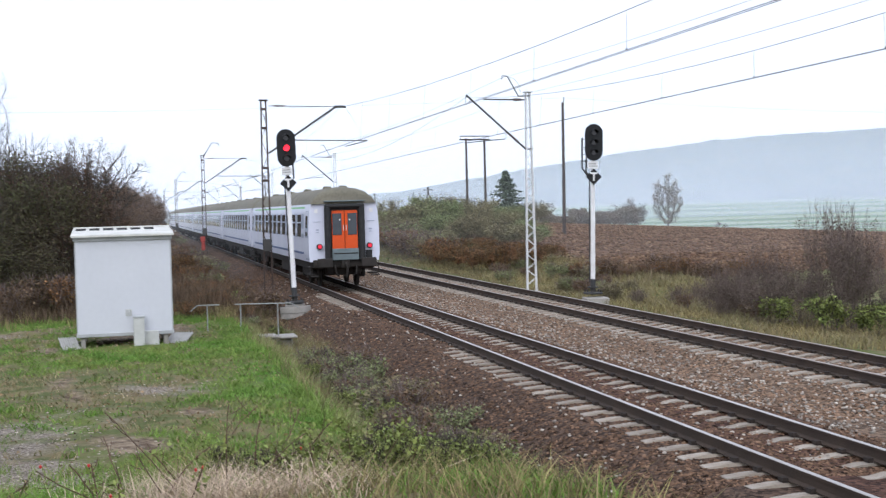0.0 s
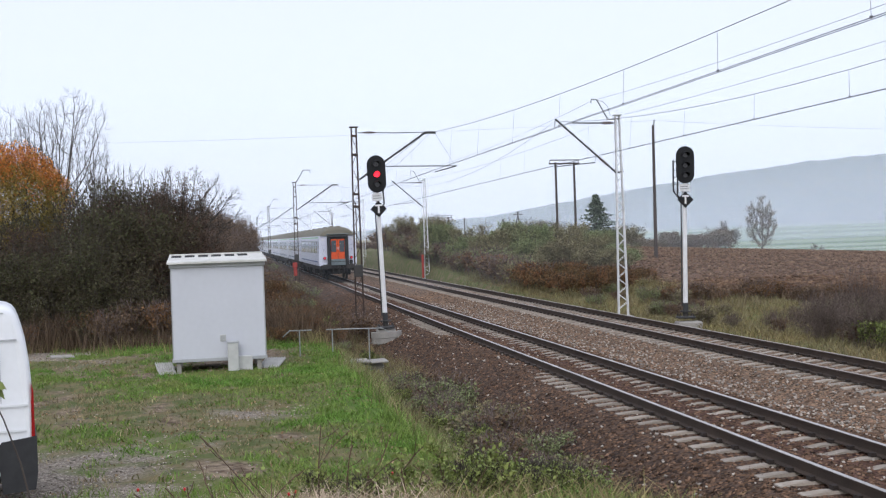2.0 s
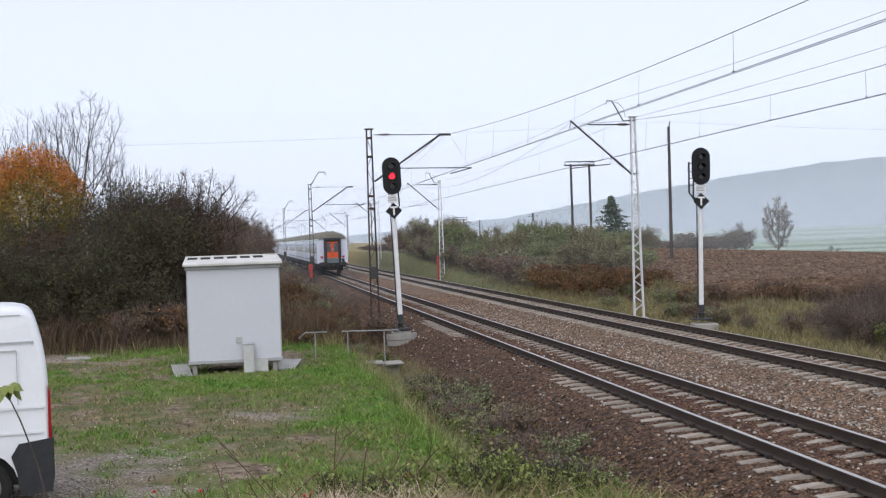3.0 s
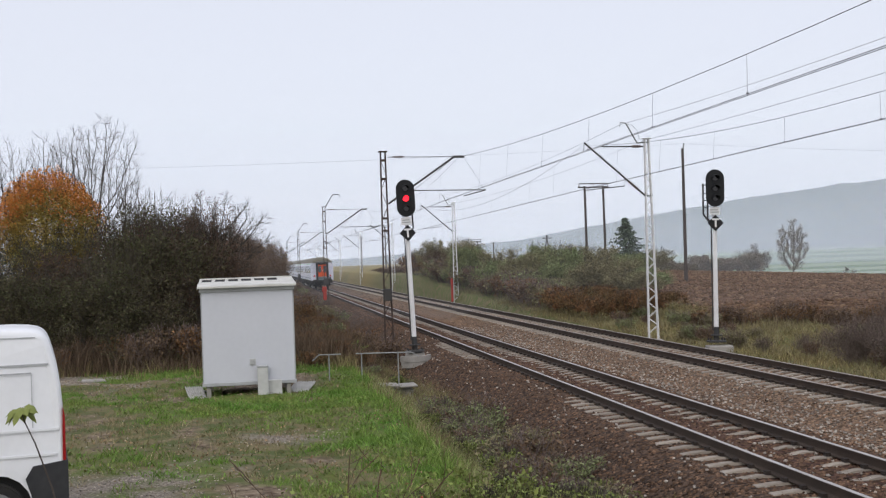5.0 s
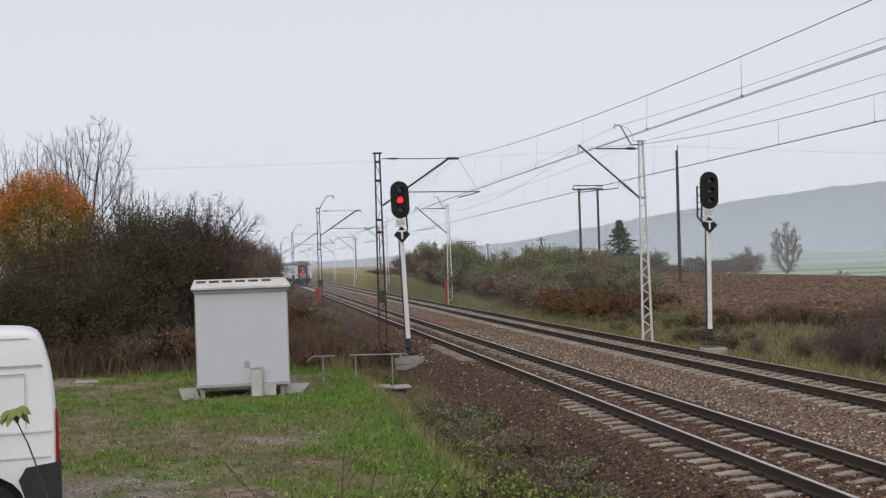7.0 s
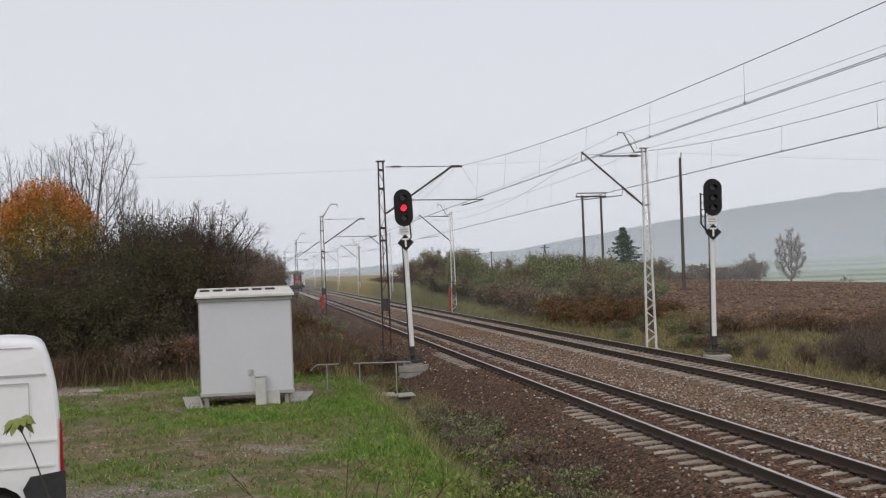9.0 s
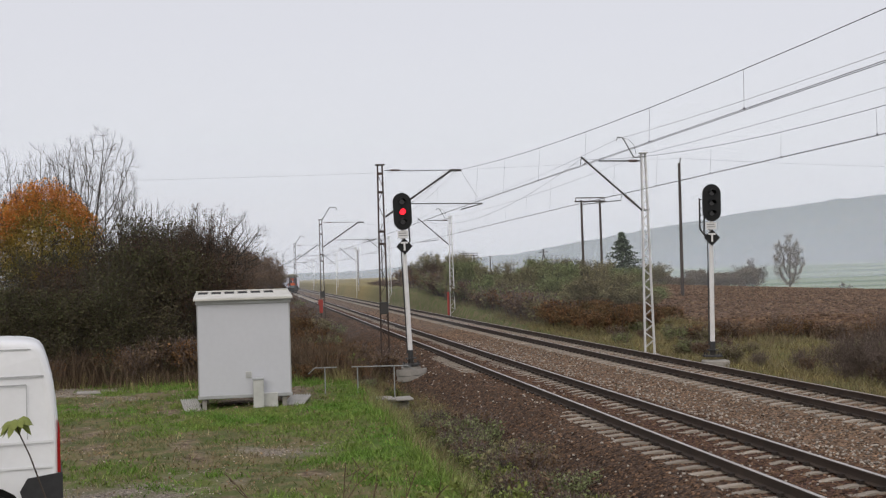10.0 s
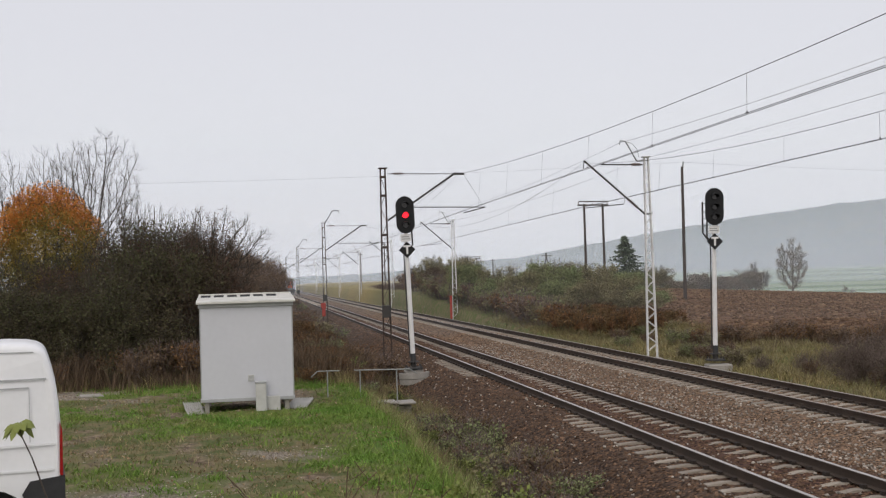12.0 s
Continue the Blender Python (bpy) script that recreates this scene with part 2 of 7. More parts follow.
# ---- mesh helpers ----
class MB:
    """Collects vertices and faces of one mesh."""

    def __init__(self):
        self.v, self.f, self.mi = [], [], []

    def add(self, verts, faces, mi=0):
        o = len(self.v)
        self.v += [tuple(p) for p in verts]
        self.f += [tuple(i + o for i in q) for q in faces]
        self.mi += [mi] * len(faces)
        return self

    def box(self, c, s, ch=0.0, m=None, mi=0):
        c, h = Vector(c), Vector(s) / 2
        if ch <= 0:
            vs = [Vector((x * h.x, y * h.y, z * h.z)) for x in (-1, 1) for y in (-1, 1) for z in (-1, 1)]
            fs = [(0, 1, 3, 2), (4, 6, 7, 5), (0, 4, 5, 1), (2, 3, 7, 6), (0, 2, 6, 4), (1, 5, 7, 3)]
        else:
            vs, fs, at = [], [], {}
            for x in (-1, 1):
                for y in (-1, 1):
                    for z in (-1, 1):
                        for a in range(3):
                            p = [x * (h.x - ch), y * (h.y - ch), z * (h.z - ch)]
                            p[a] = (x, y, z)[a] * h[a]
                            at[x, y, z, a] = len(vs)
                            vs.append(Vector(p))
            for a in range(3):
                b, d = (a + 1) % 3, (a + 2) % 3
                for s1 in (-1, 1):
                    k = []
                    for u, w in ((-1, -1), (1, -1), (1, 1), (-1, 1)):
                        q = [0, 0, 0]
                        q[a], q[b], q[d] = s1, u, w
                        k.append(at[(*q, a)])
                    fs.append(tuple(k if s1 > 0 else k[::-1]))
                for u in (-1, 1):
                    for w in (-1, 1):
                        q0, q1 = [0, 0, 0], [0, 0, 0]
                        q0[a], q0[b], q0[d] = -1, u, w
                        q1[a], q1[b], q1[d] = 1, u, w
                        k = [at[(*q0, b)], at[(*q1, b)], at[(*q1, d)], at[(*q0, d)]]
                        fs.append(tuple(k if u * w > 0 else k[::-1]))
            for x in (-1, 1):
                for y in (-1, 1):
                    for z in (-1, 1):
                        k = [at[x, y, z, 0], at[x, y, z, 1], at[x, y, z, 2]]
                        fs.append(tuple(k if x * y * z > 0 else k[::-1]))
        if m is not None:
            vs = [m @ p for p in vs]
        return self.add([p + c for p in vs], fs, mi)

    def rod(self, p0, p1, r0, r1=None, n=8, caps=True, mi=0):
        p0, p1 = Vector(p0), Vector(p1)
        r1 = r0 if r1 is None else r1
        d = (p1 - p0).normalized()
        a = d.orthogonal().normalized()
        b = d.cross(a)
        vs = []
        for p, r in ((p0, r0), (p1, r1)):
            vs += [p + (a * math.cos(6.28319 * i / n) + b * math.sin(6.28319 * i / n)) * r for i in range(n)]
        fs = [(i, (i + 1) % n, n + (i + 1) % n, n + i) for i in range(n)]
        if caps:
            fs += [tuple(range(n))[::-1], tuple(range(n, 2 * n))]
        return self.add(vs, fs, mi)

    def path(self, pts, r, n=6, mi=0):
        pts = [Vector(p) for p in pts]
        vs, fs = [], []
        for k, p in enumerate(pts):
            d = (pts[min(k + 1, len(pts) - 1)] - pts[max(k - 1, 0)]).normalized()
            ref = Vector((0.3, 0.2, 1)) if abs(d.z) < 0.8 else Vector((1, 0.2, 0))
            a = d.cross(ref).normalized()
            b = d.cross(a)
            vs += [p + (a * math.cos(6.28319 * i / n) + b * math.sin(6.28319 * i / n)) * r for i in range(n)]
        for k in range(len(pts) - 1):
            fs += [(k * n + i, k * n + (i + 1) % n, (k + 1) * n + (i + 1) % n, (k + 1) * n + i) for i in range(n)]
        fs += [tuple(range(n))[::-1], tuple(range((len(pts) - 1) * n, len(pts) * n))]
        return self.add(vs, fs, mi)

    def bar(self, p0, p1, w, d, mi=0):
        """Square bar between two points: w across in x/z, d in y."""
        p0, p1 = Vector(p0), Vector(p1)
        u = (p1 - p0).normalized()
        y = Vector((0, 1, 0)) if abs(u.y) < 0.9 else Vector((1, 0, 0))
        s = u.cross(y).normalized()
        y = s.cross(u).normalized()
        vs = [p + s * (a * w / 2) + y * (b * d / 2) for p in (p0, p1) for a, b in ((-1, -1), (1, -1), (1, 1), (-1, 1))]
        return self.add(vs, [(3, 2, 1, 0), (4, 5, 6, 7), (0, 1, 5, 4), (1, 2, 6, 5), (2, 3, 7, 6), (3, 0, 4, 7)], mi)

    def prism(self, prof, a0, a1, axis="y", caps=True, mi=0, steps=1):
        """Extrudes a 2D profile (in the two other axes, in their order) from a0 to a1."""
        n = len(prof)
        vs = []
        for k in range(steps + 1):
            a = a0 + (a1 - a0) * k / steps
            for p, q in prof:
                vs.append({"x": (a, p, q), "y": (p, a, q), "z": (p, q, a)}[axis])
        fs = []
        for k in range(steps):
            o = k * n
            fs += [(o + i, o + (i + 1) % n, o + n + (i + 1) % n, o + n + i) for i in range(n)]
        if caps:
            fs += [tuple(range(n))[::-1], tuple(range(steps * n, steps * n + n))]
        return self.add(vs, fs, mi)

    def mesh(self, name, mats, smooth=False):
        me = bpy.data.meshes.new(name)
        me.from_pydata(self.v, [], self.f)
        for m in mats if isinstance(mats, (list, tuple)) else [mats]:
            me.materials.append(m)
        if any(self.mi):
            me.polygons.foreach_set("material_index", self.mi)
        bm = bmesh.new()
        bm.from_mesh(me)
        if len(bm.faces) < 20000:
            bmesh.ops.recalc_face_normals(bm, faces=bm.faces)
        bm.to_mesh(me)
        bm.free()
        if smooth:
            me.polygons.foreach_set("use_smooth", [True] * len(me.polygons))
        return me


def part(name, mb, material, parent=None, label="", smooth=False, place=None):
    me = mb if isinstance(mb, bpy.types.Mesh) else mb.mesh(name, material, smooth)
    ob = new(name, me)
    if parent:
        ob.parent = parent
    if place is not None:
        ob.matrix_basis = place
    if label:
        tagged(ob, label)
    return ob


def thing(name, place, label, category, group="", kind=""):
    ob = new(name)
    ob.empty_display_size = 0.2
    ob.matrix_basis = place
    return tagged(ob, label, category, group, kind)


def raw(name, v, f, mats):
    """Mesh straight from arrays: f is (n,3) or (n,4)."""
    me = bpy.data.meshes.new(name)
    v, f = np.asarray(v, np.float32), np.asarray(f, np.int32)
    k = f.shape[1]
    me.vertices.add(len(v))
    me.vertices.foreach_set("co", v.ravel())
    me.loops.add(f.size)
    me.loops.foreach_set("vertex_index", f.ravel())
    me.polygons.add(len(f))
    me.polygons.foreach_set("loop_start", np.arange(0, f.size, k, dtype=np.int32))
    me.polygons.foreach_set("loop_total", np.full(len(f), k, np.int32))
    for m in mats if isinstance(mats, (list, tuple)) else [mats]:
        me.materials.append(m)
    me.update(calc_edges=True)
    me.validate()
    return me


def unit(a):
    return a / np.maximum(np.linalg.norm(a, axis=1), 1e-9)[:, None]


def twig_mesh(name, segs, material):
    """Three-sided tapered tubes from rows (p0, p1, r0, r1)."""
    p0, p1 = np.array([s[0] for s in segs]), np.array([s[1] for s in segs])
    r0, r1 = np.array([s[2] for s in segs])[:, None], np.array([s[3] for s in segs])[:, None]
    d = unit(p1 - p0)
    ref = np.where(np.abs(d[:, 2:3]) > 0.9, [[1.0, 0, 0]], [[0, 0, 1.0]])
    a = unit(np.cross(d, ref))
    b = np.cross(d, a)
    vs = []
    for p, r in ((p0, r0), (p1, r1)):
        for k in range(3):
            an = 2.0944 * k
            vs.append(p + (a * math.cos(an) + b * math.sin(an)) * r)
    v = np.stack(vs, 1).reshape(-1, 3)
    o = np.arange(len(segs))[:, None] * 6
    f = np.concatenate([o + [[k, (k + 1) % 3, 3 + (k + 1) % 3, 3 + k]] for k in range(3)])
    return raw(name, v, f, material)


def leaf_mesh(name, pts, size, rng, material, flat=0.3):
    """One small bent leaf of two triangles at every point."""
    pts = np.asarray(pts)
    n = len(pts)
    u = unit(rng.normal(0, 1, (n, 3)))
    w = rng.normal(0, 1, (n, 3))
    w = unit(w - u * (w * u).sum(1)[:, None])
    s = size * rng.uniform(0.6, 1.35, (n, 1))
    up = np.cross(u, w) * s * flat
    v = np.stack([pts - u * s * 0.6, pts + w * s * 0.38 + up, pts + u * s * 0.6, pts - w * s * 0.38 + up * 0.4], 1).reshape(-1, 3)
    o = np.arange(n)[:, None] * 4
    return raw(name, v, np.concatenate([o + [[0, 1, 2]], o + [[0, 2, 3]]]), material)


def blade_mesh(name, base, height, width, lean, rng, material):
    """Grass blades: a bent strip of three triangles on every base point."""
    n = len(base)
    an = rng.uniform(0, 6.283, n)
    side = np.stack([np.cos(an), np.sin(an), np.zeros(n)], 1)
    an2 = rng.uniform(0, 6.283, n)
    out = np.stack([np.cos(an2), np.sin(an2), np.zeros(n)], 1) * (lean * height * rng.uniform(0.2, 1.0, n))[:, None]
    up = np.zeros((n, 3))
    up[:, 2] = height
    w = (side * np.asarray(width).reshape(-1, 1)) / 2
    mid = base + up * 0.55 + out * 0.3
    tip = base + up * 0.97 + out
    v = np.stack([base - w, base + w, mid - w * 0.75, mid + w * 0.75, tip], 1).reshape(-1, 3)
    o = np.arange(n)[:, None] * 5
    return raw(name, v, np.concatenate([o + [[0, 1, 3]], o + [[0, 3, 2]], o + [[2, 3, 4]]]), material)


OCT = np.array([(1, 0, 0), (-1, 0, 0), (0, 1, 0), (0, -1, 0), (0, 0, 1), (0, 0, -1)], float)
OCF = np.array([(0, 2, 4), (2, 1, 4), (1, 3, 4), (3, 0, 4), (2, 0, 5), (1, 2, 5), (3, 1, 5), (0, 3, 5)])


def stone_mesh(name, pts, size, rng, material, squash=0.75):
    """Angular stones, one at every point."""
    n = len(pts)
    s = np.asarray(size).reshape(-1, 1, 1) * rng.uniform(0.6, 1.3, (n, 6, 1))
    ax = unit(rng.normal(0, 1, (n, 3)))
    bx = rng.normal(0, 1, (n, 3))
    bx = unit(bx - ax * (ax * bx).sum(1)[:, None])
    cx = np.cross(ax, bx)
    rot = np.stack([ax, bx, cx], 1)
    v = np.einsum("kj,nji->nki", OCT, rot) * s
    v[:, :, 2] *= squash
    v = (v + pts[:, None, :]).reshape(-1, 3)
    o = np.arange(n)[:, None, None] * 6
    return raw(name, v, (o + OCF[None]).reshape(-1, 3), material)


# ---- the lie of the land ----
NEAR_X, FAR_X = 8.01, 13.16      # track centres; rail tops at z = 0


def ramp01(a, lo, hi):
    t = np.clip((a - lo) / (hi - lo), 0, 1)
    return t * t * (3 - 2 * t)


def wob(x, y, s, seed=0.0):
    """Smooth pseudo-random relief between -1 and 1."""
    return (np.sin(x * s * 1.3 + 1.7 + seed) * np.cos(y * s * 1.1 - 0.6 + seed) + np.sin((x + y) * s * 0.73 + 2.1 * seed)
            + 0.6 * np.sin(x * s * 2.7 - y * s * 2.1 + seed) + 0.4 * np.cos(x * s * 4.3 + y * s * 5.1 + 3 * seed)) / 3.0


def land(x, y):
    x, y = np.asarray(x, float), np.asarray(y, float)
    z = -0.25 + 0.05 * wob(x, y, 0.9) + 0.035 * wob(x, y, 3.1, 2) + 0.014 * wob(x, y, 7.3, 5)
    # bank on which the camera stands
    z = z + 1.62 * (1 - ramp01(y, 5, 17.2)) * (1 - ramp01(x, 3, 8))
    # ditch beside the line
    d = ramp01(x, 2.7, 4.1)
    z = z * (1 - d) + (-0.95 + 0.06 * wob(x, y, 1.7, 1)) * d
    # low bank of the bushes
    z = z + 0.5 * ramp01(y, 42, 55) * (1 - ramp01(x, -1, 3.5)) + 1.0 * ramp01(y, 70, 110) * (1 - ramp01(x, 0, 4.2))
    # right-hand verge and field
    field = -0.55 - 0.6 * ramp01(x, 16, 22) * (1 - ramp01(y, 38, 62)) - 0.4 * ramp01(x, 24, 30) * (1 - ramp01(y, 60, 75))
    field = field + 2.15 * ramp01(y, 48, 150) - (x - 37) * 0.052 * ramp01(y, 55, 120) * ramp01(x, 22, 30)
    field = field + 0.05 * wob(x, y, 0.8, 4)
    behind = -9.0 + 0.0 * x
    k = ramp01(y, 135, 210) * ramp01(x, 36, 52)
    field = field * (1 - k) + behind * k
    e = ramp01(x, 14.5, 16.5)
    z = z * (1 - e) + field * e
    # far plain and misty hills
    far = 2.2 - 11.2 * ramp01(x, 90, 200) * (1 - ramp01(y, 480, 680))
    g = ramp01(y, 170, 380) * np.maximum(ramp01(x, 15, 30), 1 - ramp01(x, -6, 3))
    z = z * (1 - g) + far * g
    hx = x / np.maximum(y, 1) * 1200
    top = np.interp(hx, [-900, 0, 100, 170, 256, 295, 333, 388, 443, 500, 580, 680, 900, 1500], [1, 2, 5, 10, 17, 23, 28, 36, 44, 52, 61, 68, 76, 70])
    top = top + 1.4 * wob(hx, hx * 0.3, 0.02) + 0.8 * wob(hx, hx, 0.11) + 0.9 * wob(hx, hx * 0.6, 0.33, 2)
    z = z + (top + 1.5) * ramp01(y, 640, 1200) + top * 0.7 * ramp01(y, 1200, 2600)
    # under the ballast
    u = ramp01(x, 4.6, 5.6) * (1 - ramp01(x, 15.2, 16.2))
    return z * (1 - u) + (-1.05) * u


def axis(marks):
    """Grid lines from (start, end, step) stretches."""
    out = []
    for a, b, s in marks:
        out += list(np.arange(a, b - 1e-6, s))
    return np.array(out + [marks[-1][1]])


gx = axis([(-1500, -300, 200), (-300, -60, 30), (-60, -14, 3), (-14, 6, 0.25), (6, 15, 1.0), (15, 24, 0.4), (24, 60, 1.5), (60, 160, 5), (160, 300, 10), (300, 900, 6), (900, 1600, 40), (1600, 2600, 250)])
gy = axis([(-60, 4, 4), (4, 46, 0.25), (46, 80, 0.8), (80, 160, 2), (160, 400, 8), (400, 1000, 30), (1000, 1300, 25), (1300, 3000, 200)])
GX, GY = np.meshgrid(gx, gy)
GZ = land(GX, GY)
ny, nx = GX.shape
ii = np.arange(nx * ny).reshape(ny, nx)
quads = np.stack([ii[:-1, :-1], ii[:-1, 1:], ii[1:, 1:], ii[1:, :-1]], -1).reshape(-1, 4)


def green_at(x, y):
    """Where the turf is lush."""
    edge = ramp01(x + 0.8 * wob(x, y, 0.8) + 0.3 * wob(x, y, 2.3, 4), 0.3, 2.6) * (0.45 + 0.55 * ramp01(wob(x, y, 1.1, 6), -0.4, 0.2)) * (1 - ramp01(x, 4.4, 5.4))
    front = ramp01(y, 26.5, 29.5) * (1 - ramp01(y, 33, 36)) * ramp01(x, -3.5, -1.5)
    back = ramp01(y, 36.5, 39) * (1 - ramp01(y, 42, 44))
    patch = 0.85 * np.clip(wob(x, y, 0.75, 5) + 0.16, 0, 1) + 0.35 * np.clip(wob(x, y, 1.9, 2), 0, 1)
    return np.clip(np.maximum(np.maximum(edge * ramp01(y, 12, 17), 0.9 * front), np.maximum(0.8 * back, patch)), 0, 1)


def gravel_at(x, y):
    """The bare, stony turning place."""
    a = (1 - ramp01(y + 0.8 * wob(x, y, 0.6, 3), 19.8, 23.0)) * ramp01(y, 12, 15) * (1 - ramp01(x + 0.9 * wob(x, y, 0.9, 1), -1.6, 0.8)) * (0.55 + 0.45 * ramp01(wob(x, y, 1.3, 3), -0.3, 0.3))
    b = ramp01(wob(x, y, 0.5, 7), 0.15, 0.5) * ramp01(y, 33, 37) * (1 - ramp01(y, 42, 46)) * (1 - ramp01(x, -4, -2.5))
    c = 0.75 * np.exp(-((x - 0.4) / 1.1) ** 2 - ((y - 24.2) / 1.0) ** 2)
    return np.clip(np.maximum(np.maximum(a, b * 0.8), c), 0, 1)


def worn_at(x, y):
    """Brown trodden earth and wheel ruts in the turf."""
    u = x + 3.0 + 0.14 * (y - 24) + 0.35 * wob(x, y, 0.7, 4)
    rut = np.maximum(np.exp(-(u / 0.5) ** 2), np.exp(-((u - 1.9) / 0.4) ** 2)) * ramp01(y, 21, 24) * (1 - ramp01(y, 35, 38))
    blot = ramp01(wob(x * 0.55, y * 0.38, 1.0, 11) + 0.35 * wob(x, y, 1.6, 12), 0.02, 0.45) * (1 - ramp01(x, 0.8, 2.4)) * ramp01(y, 14, 18) * (1 - ramp01(y, 38, 41))
    return np.clip(np.maximum(0.5 * rut * (0.5 + ramp01(wob(x, y, 1.2, 9), -0.3, 0.3)), 0.8 * blot), 0, 1)


def field_at(x, y):
    return ramp01(x + 0.6 * wob(x, y, 0.4), 24.5, 26.5) * ramp01(y + 2 * wob(x, y, 0.3, 1), 58, 63) * (1 - ramp01(y, 205, 215))


zone = np.zeros((ny * nx, 4), np.float32)
zone[:, 0] = np.where((GX < 6) & (GY < 46), green_at(GX, GY), 0.35).ravel()
zone[:, 1] = np.where((GX < 6) & (GY < 50), gravel_at(GX, GY), 0).ravel()
zone[:, 2] = field_at(GX, GY).ravel()
zone[:, 3] = np.where((GX < 6) & (GY < 46), worn_at(GX, GY), 0).ravel()


def ground_material():
    m = bpy.data.materials.new("ground_mix")
    m.use_nodes = True
    n, l = m.node_tree.nodes, m.node_tree.links
    bs = n["Principled BSDF"]
    bs.inputs["Roughness"].default_value = 0.95
    bs.inputs["Specular IOR Level"].default_value = 0.15
    at = n.new("ShaderNodeAttribute")
    at.attribute_name = "zone"
    sep = n.new("ShaderNodeSeparateColor")
    l.new(at.outputs["Color"], sep.inputs[0])
    co = n.new("ShaderNodeTexCoord")

    def tex(scale, detail=6, stretch=None):
        t = n.new("ShaderNodeTexNoise")
        t.inputs["Scale"].default_value, t.inputs["Detail"].default_value = scale, detail
        if stretch:
            mp = n.new("ShaderNodeMapping")
            mp.inputs["Scale"].default_value = stretch
            l.new(co.outputs["Object"], mp.inputs["Vector"])
            l.new(mp.outputs[0], t.inputs["Vector"])
        else:
            l.new(co.outputs["Object"], t.inputs["Vector"])
        return t.outputs["Fac"]

    def two(fac, a, b, lo=0.35, hi=0.65):
        r = n.new("ShaderNodeValToRGB")
        r.color_ramp.elements[0].position, r.color_ramp.elements[1].position = lo, hi
        r.color_ramp.elements[0].color, r.color_ramp.elements[1].color = (*a, 1), (*b, 1)
        l.new(fac, r.inputs["Fac"])
        return r.outputs["Color"]

    def mixed(fac, a, b):
        x = n.new("ShaderNodeMix")
        x.data_type = "RGBA"
        l.new(fac, x.inputs["Factor"])
        l.new(a, x.inputs["A"])
        l.new(b, x.inputs["B"])
        return x.outputs["Result"]

    def crisp(fac, noise_out, k=0.5):
        """Breaks a soft mask up with noise."""
        s = n.new("ShaderNodeMath")
        s.operation = "MULTIPLY_ADD"
        s.inputs[1].default_value, s.inputs[2].default_value = k * 2, -k
        l.new(noise_out, s.inputs[0])
        a = n.new("ShaderNodeMath")
        a.operation = "ADD"
        l.new(fac, a.inputs[0])
        l.new(s.outputs[0], a.inputs[1])
        mr = n.new("ShaderNodeMapRange")
        mr.inputs["From Min"].default_value, mr.inputs["From Max"].default_value = 0.3, 0.7
        l.new(a.outputs[0], mr.inputs["Value"])
        return mr.outputs["Result"]

    medium, tiny, broad = tex(2.2), tex(22, 4), tex(0.5)
    dry = two(medium, (0.158, 0.132, 0.068), (0.082, 0.100, 0.034), 0.42, 0.58)
    lush = two(medium, (0.07, 0.125, 0.02), (0.125, 0.135, 0.04))
    stony = two(tiny, (0.145, 0.12, 0.095), (0.29, 0.25, 0.205), 0.4, 0.62)
    furrow = tex(1.0, 5, (0.25, 1.6, 1))
    soil = two(furrow, (0.076, 0.044, 0.029), (0.155, 0.091, 0.056), 0.38, 0.60)
    col = mixed(crisp(sep.outputs[0], medium), dry, lush)
    earth = two(tex(6), (0.095, 0.066, 0.045), (0.255, 0.200, 0.140), 0.40, 0.62)
    col = mixed(crisp(at.outputs["Alpha"], tex(1.9), 0.4), col, earth)
    col = mixed(crisp(sep.outputs[1], tex(1.4)), col, stony)
    # strips of far fields, and woods on the hills
    pos = n.new("ShaderNodeSeparateXYZ")
    l.new(co.outputs["Object"], pos.inputs[0])

    def above(lo, hi, k="Y"):
        mr = n.new("ShaderNodeMapRange")
        mr.inputs["From Min"].default_value, mr.inputs["From Max"].default_value = lo, hi
        l.new(pos.outputs[k], mr.inputs["Value"])
        return mr.outputs["Result"]

    wv = n.new("ShaderNodeTexWave")
    wv.bands_direction = "Y"
    wv.inputs["Scale"].default_value, wv.inputs["Distortion"].default_value = 0.011, 1.2
    l.new(co.outputs["Object"], wv.inputs["Vector"])
    strips = two(wv.outputs["Fac"], (0.075, 0.135, 0.045), (0.200, 0.245, 0.140), 0.4, 0.6)
    plain = two(tex(0.05), (0.24, 0.185, 0.070), (0.18, 0.155, 0.062))
    col = mixed(above(150, 185), col, mixed(above(70, 95, "X"), plain, strips))
    col = mixed(crisp(sep.outputs[2], medium, 0.3), col, soil)
    woods = mixed(tex(0.012, 4), two(tex(0.09, 10), (0.014, 0.034, 0.026), (0.070, 0.085, 0.055), 0.44, 0.6), two(tex(0.07, 10), (0.024, 0.038, 0.028), (0.11, 0.105, 0.068), 0.44, 0.6))
    col = mixed(above(655, 700), col, woods)
    v = n.new("ShaderNodeMath")
    v.operation = "MULTIPLY_ADD"
    v.inputs[1].default_value, v.inputs[2].default_value = 0.8, 0.6
    l.new(tiny, v.inputs[0])
    sc = n.new("ShaderNodeVectorMath")
    sc.operation = "SCALE"
    l.new(col, sc.inputs[0])
    l.new(v.outputs[0], sc.inputs["Scale"])
    l.new(sc.outputs[0], bs.inputs["Base Color"])
    bp = n.new("ShaderNodeBump")
    bp.inputs["Strength"].default_value, bp.inputs["Distance"].default_value = 0.5, 0.06
    l.new(tex(9, 6), bp.inputs["Height"])
    l.new(bp.outputs[0], bs.inputs["Normal"])
    return m


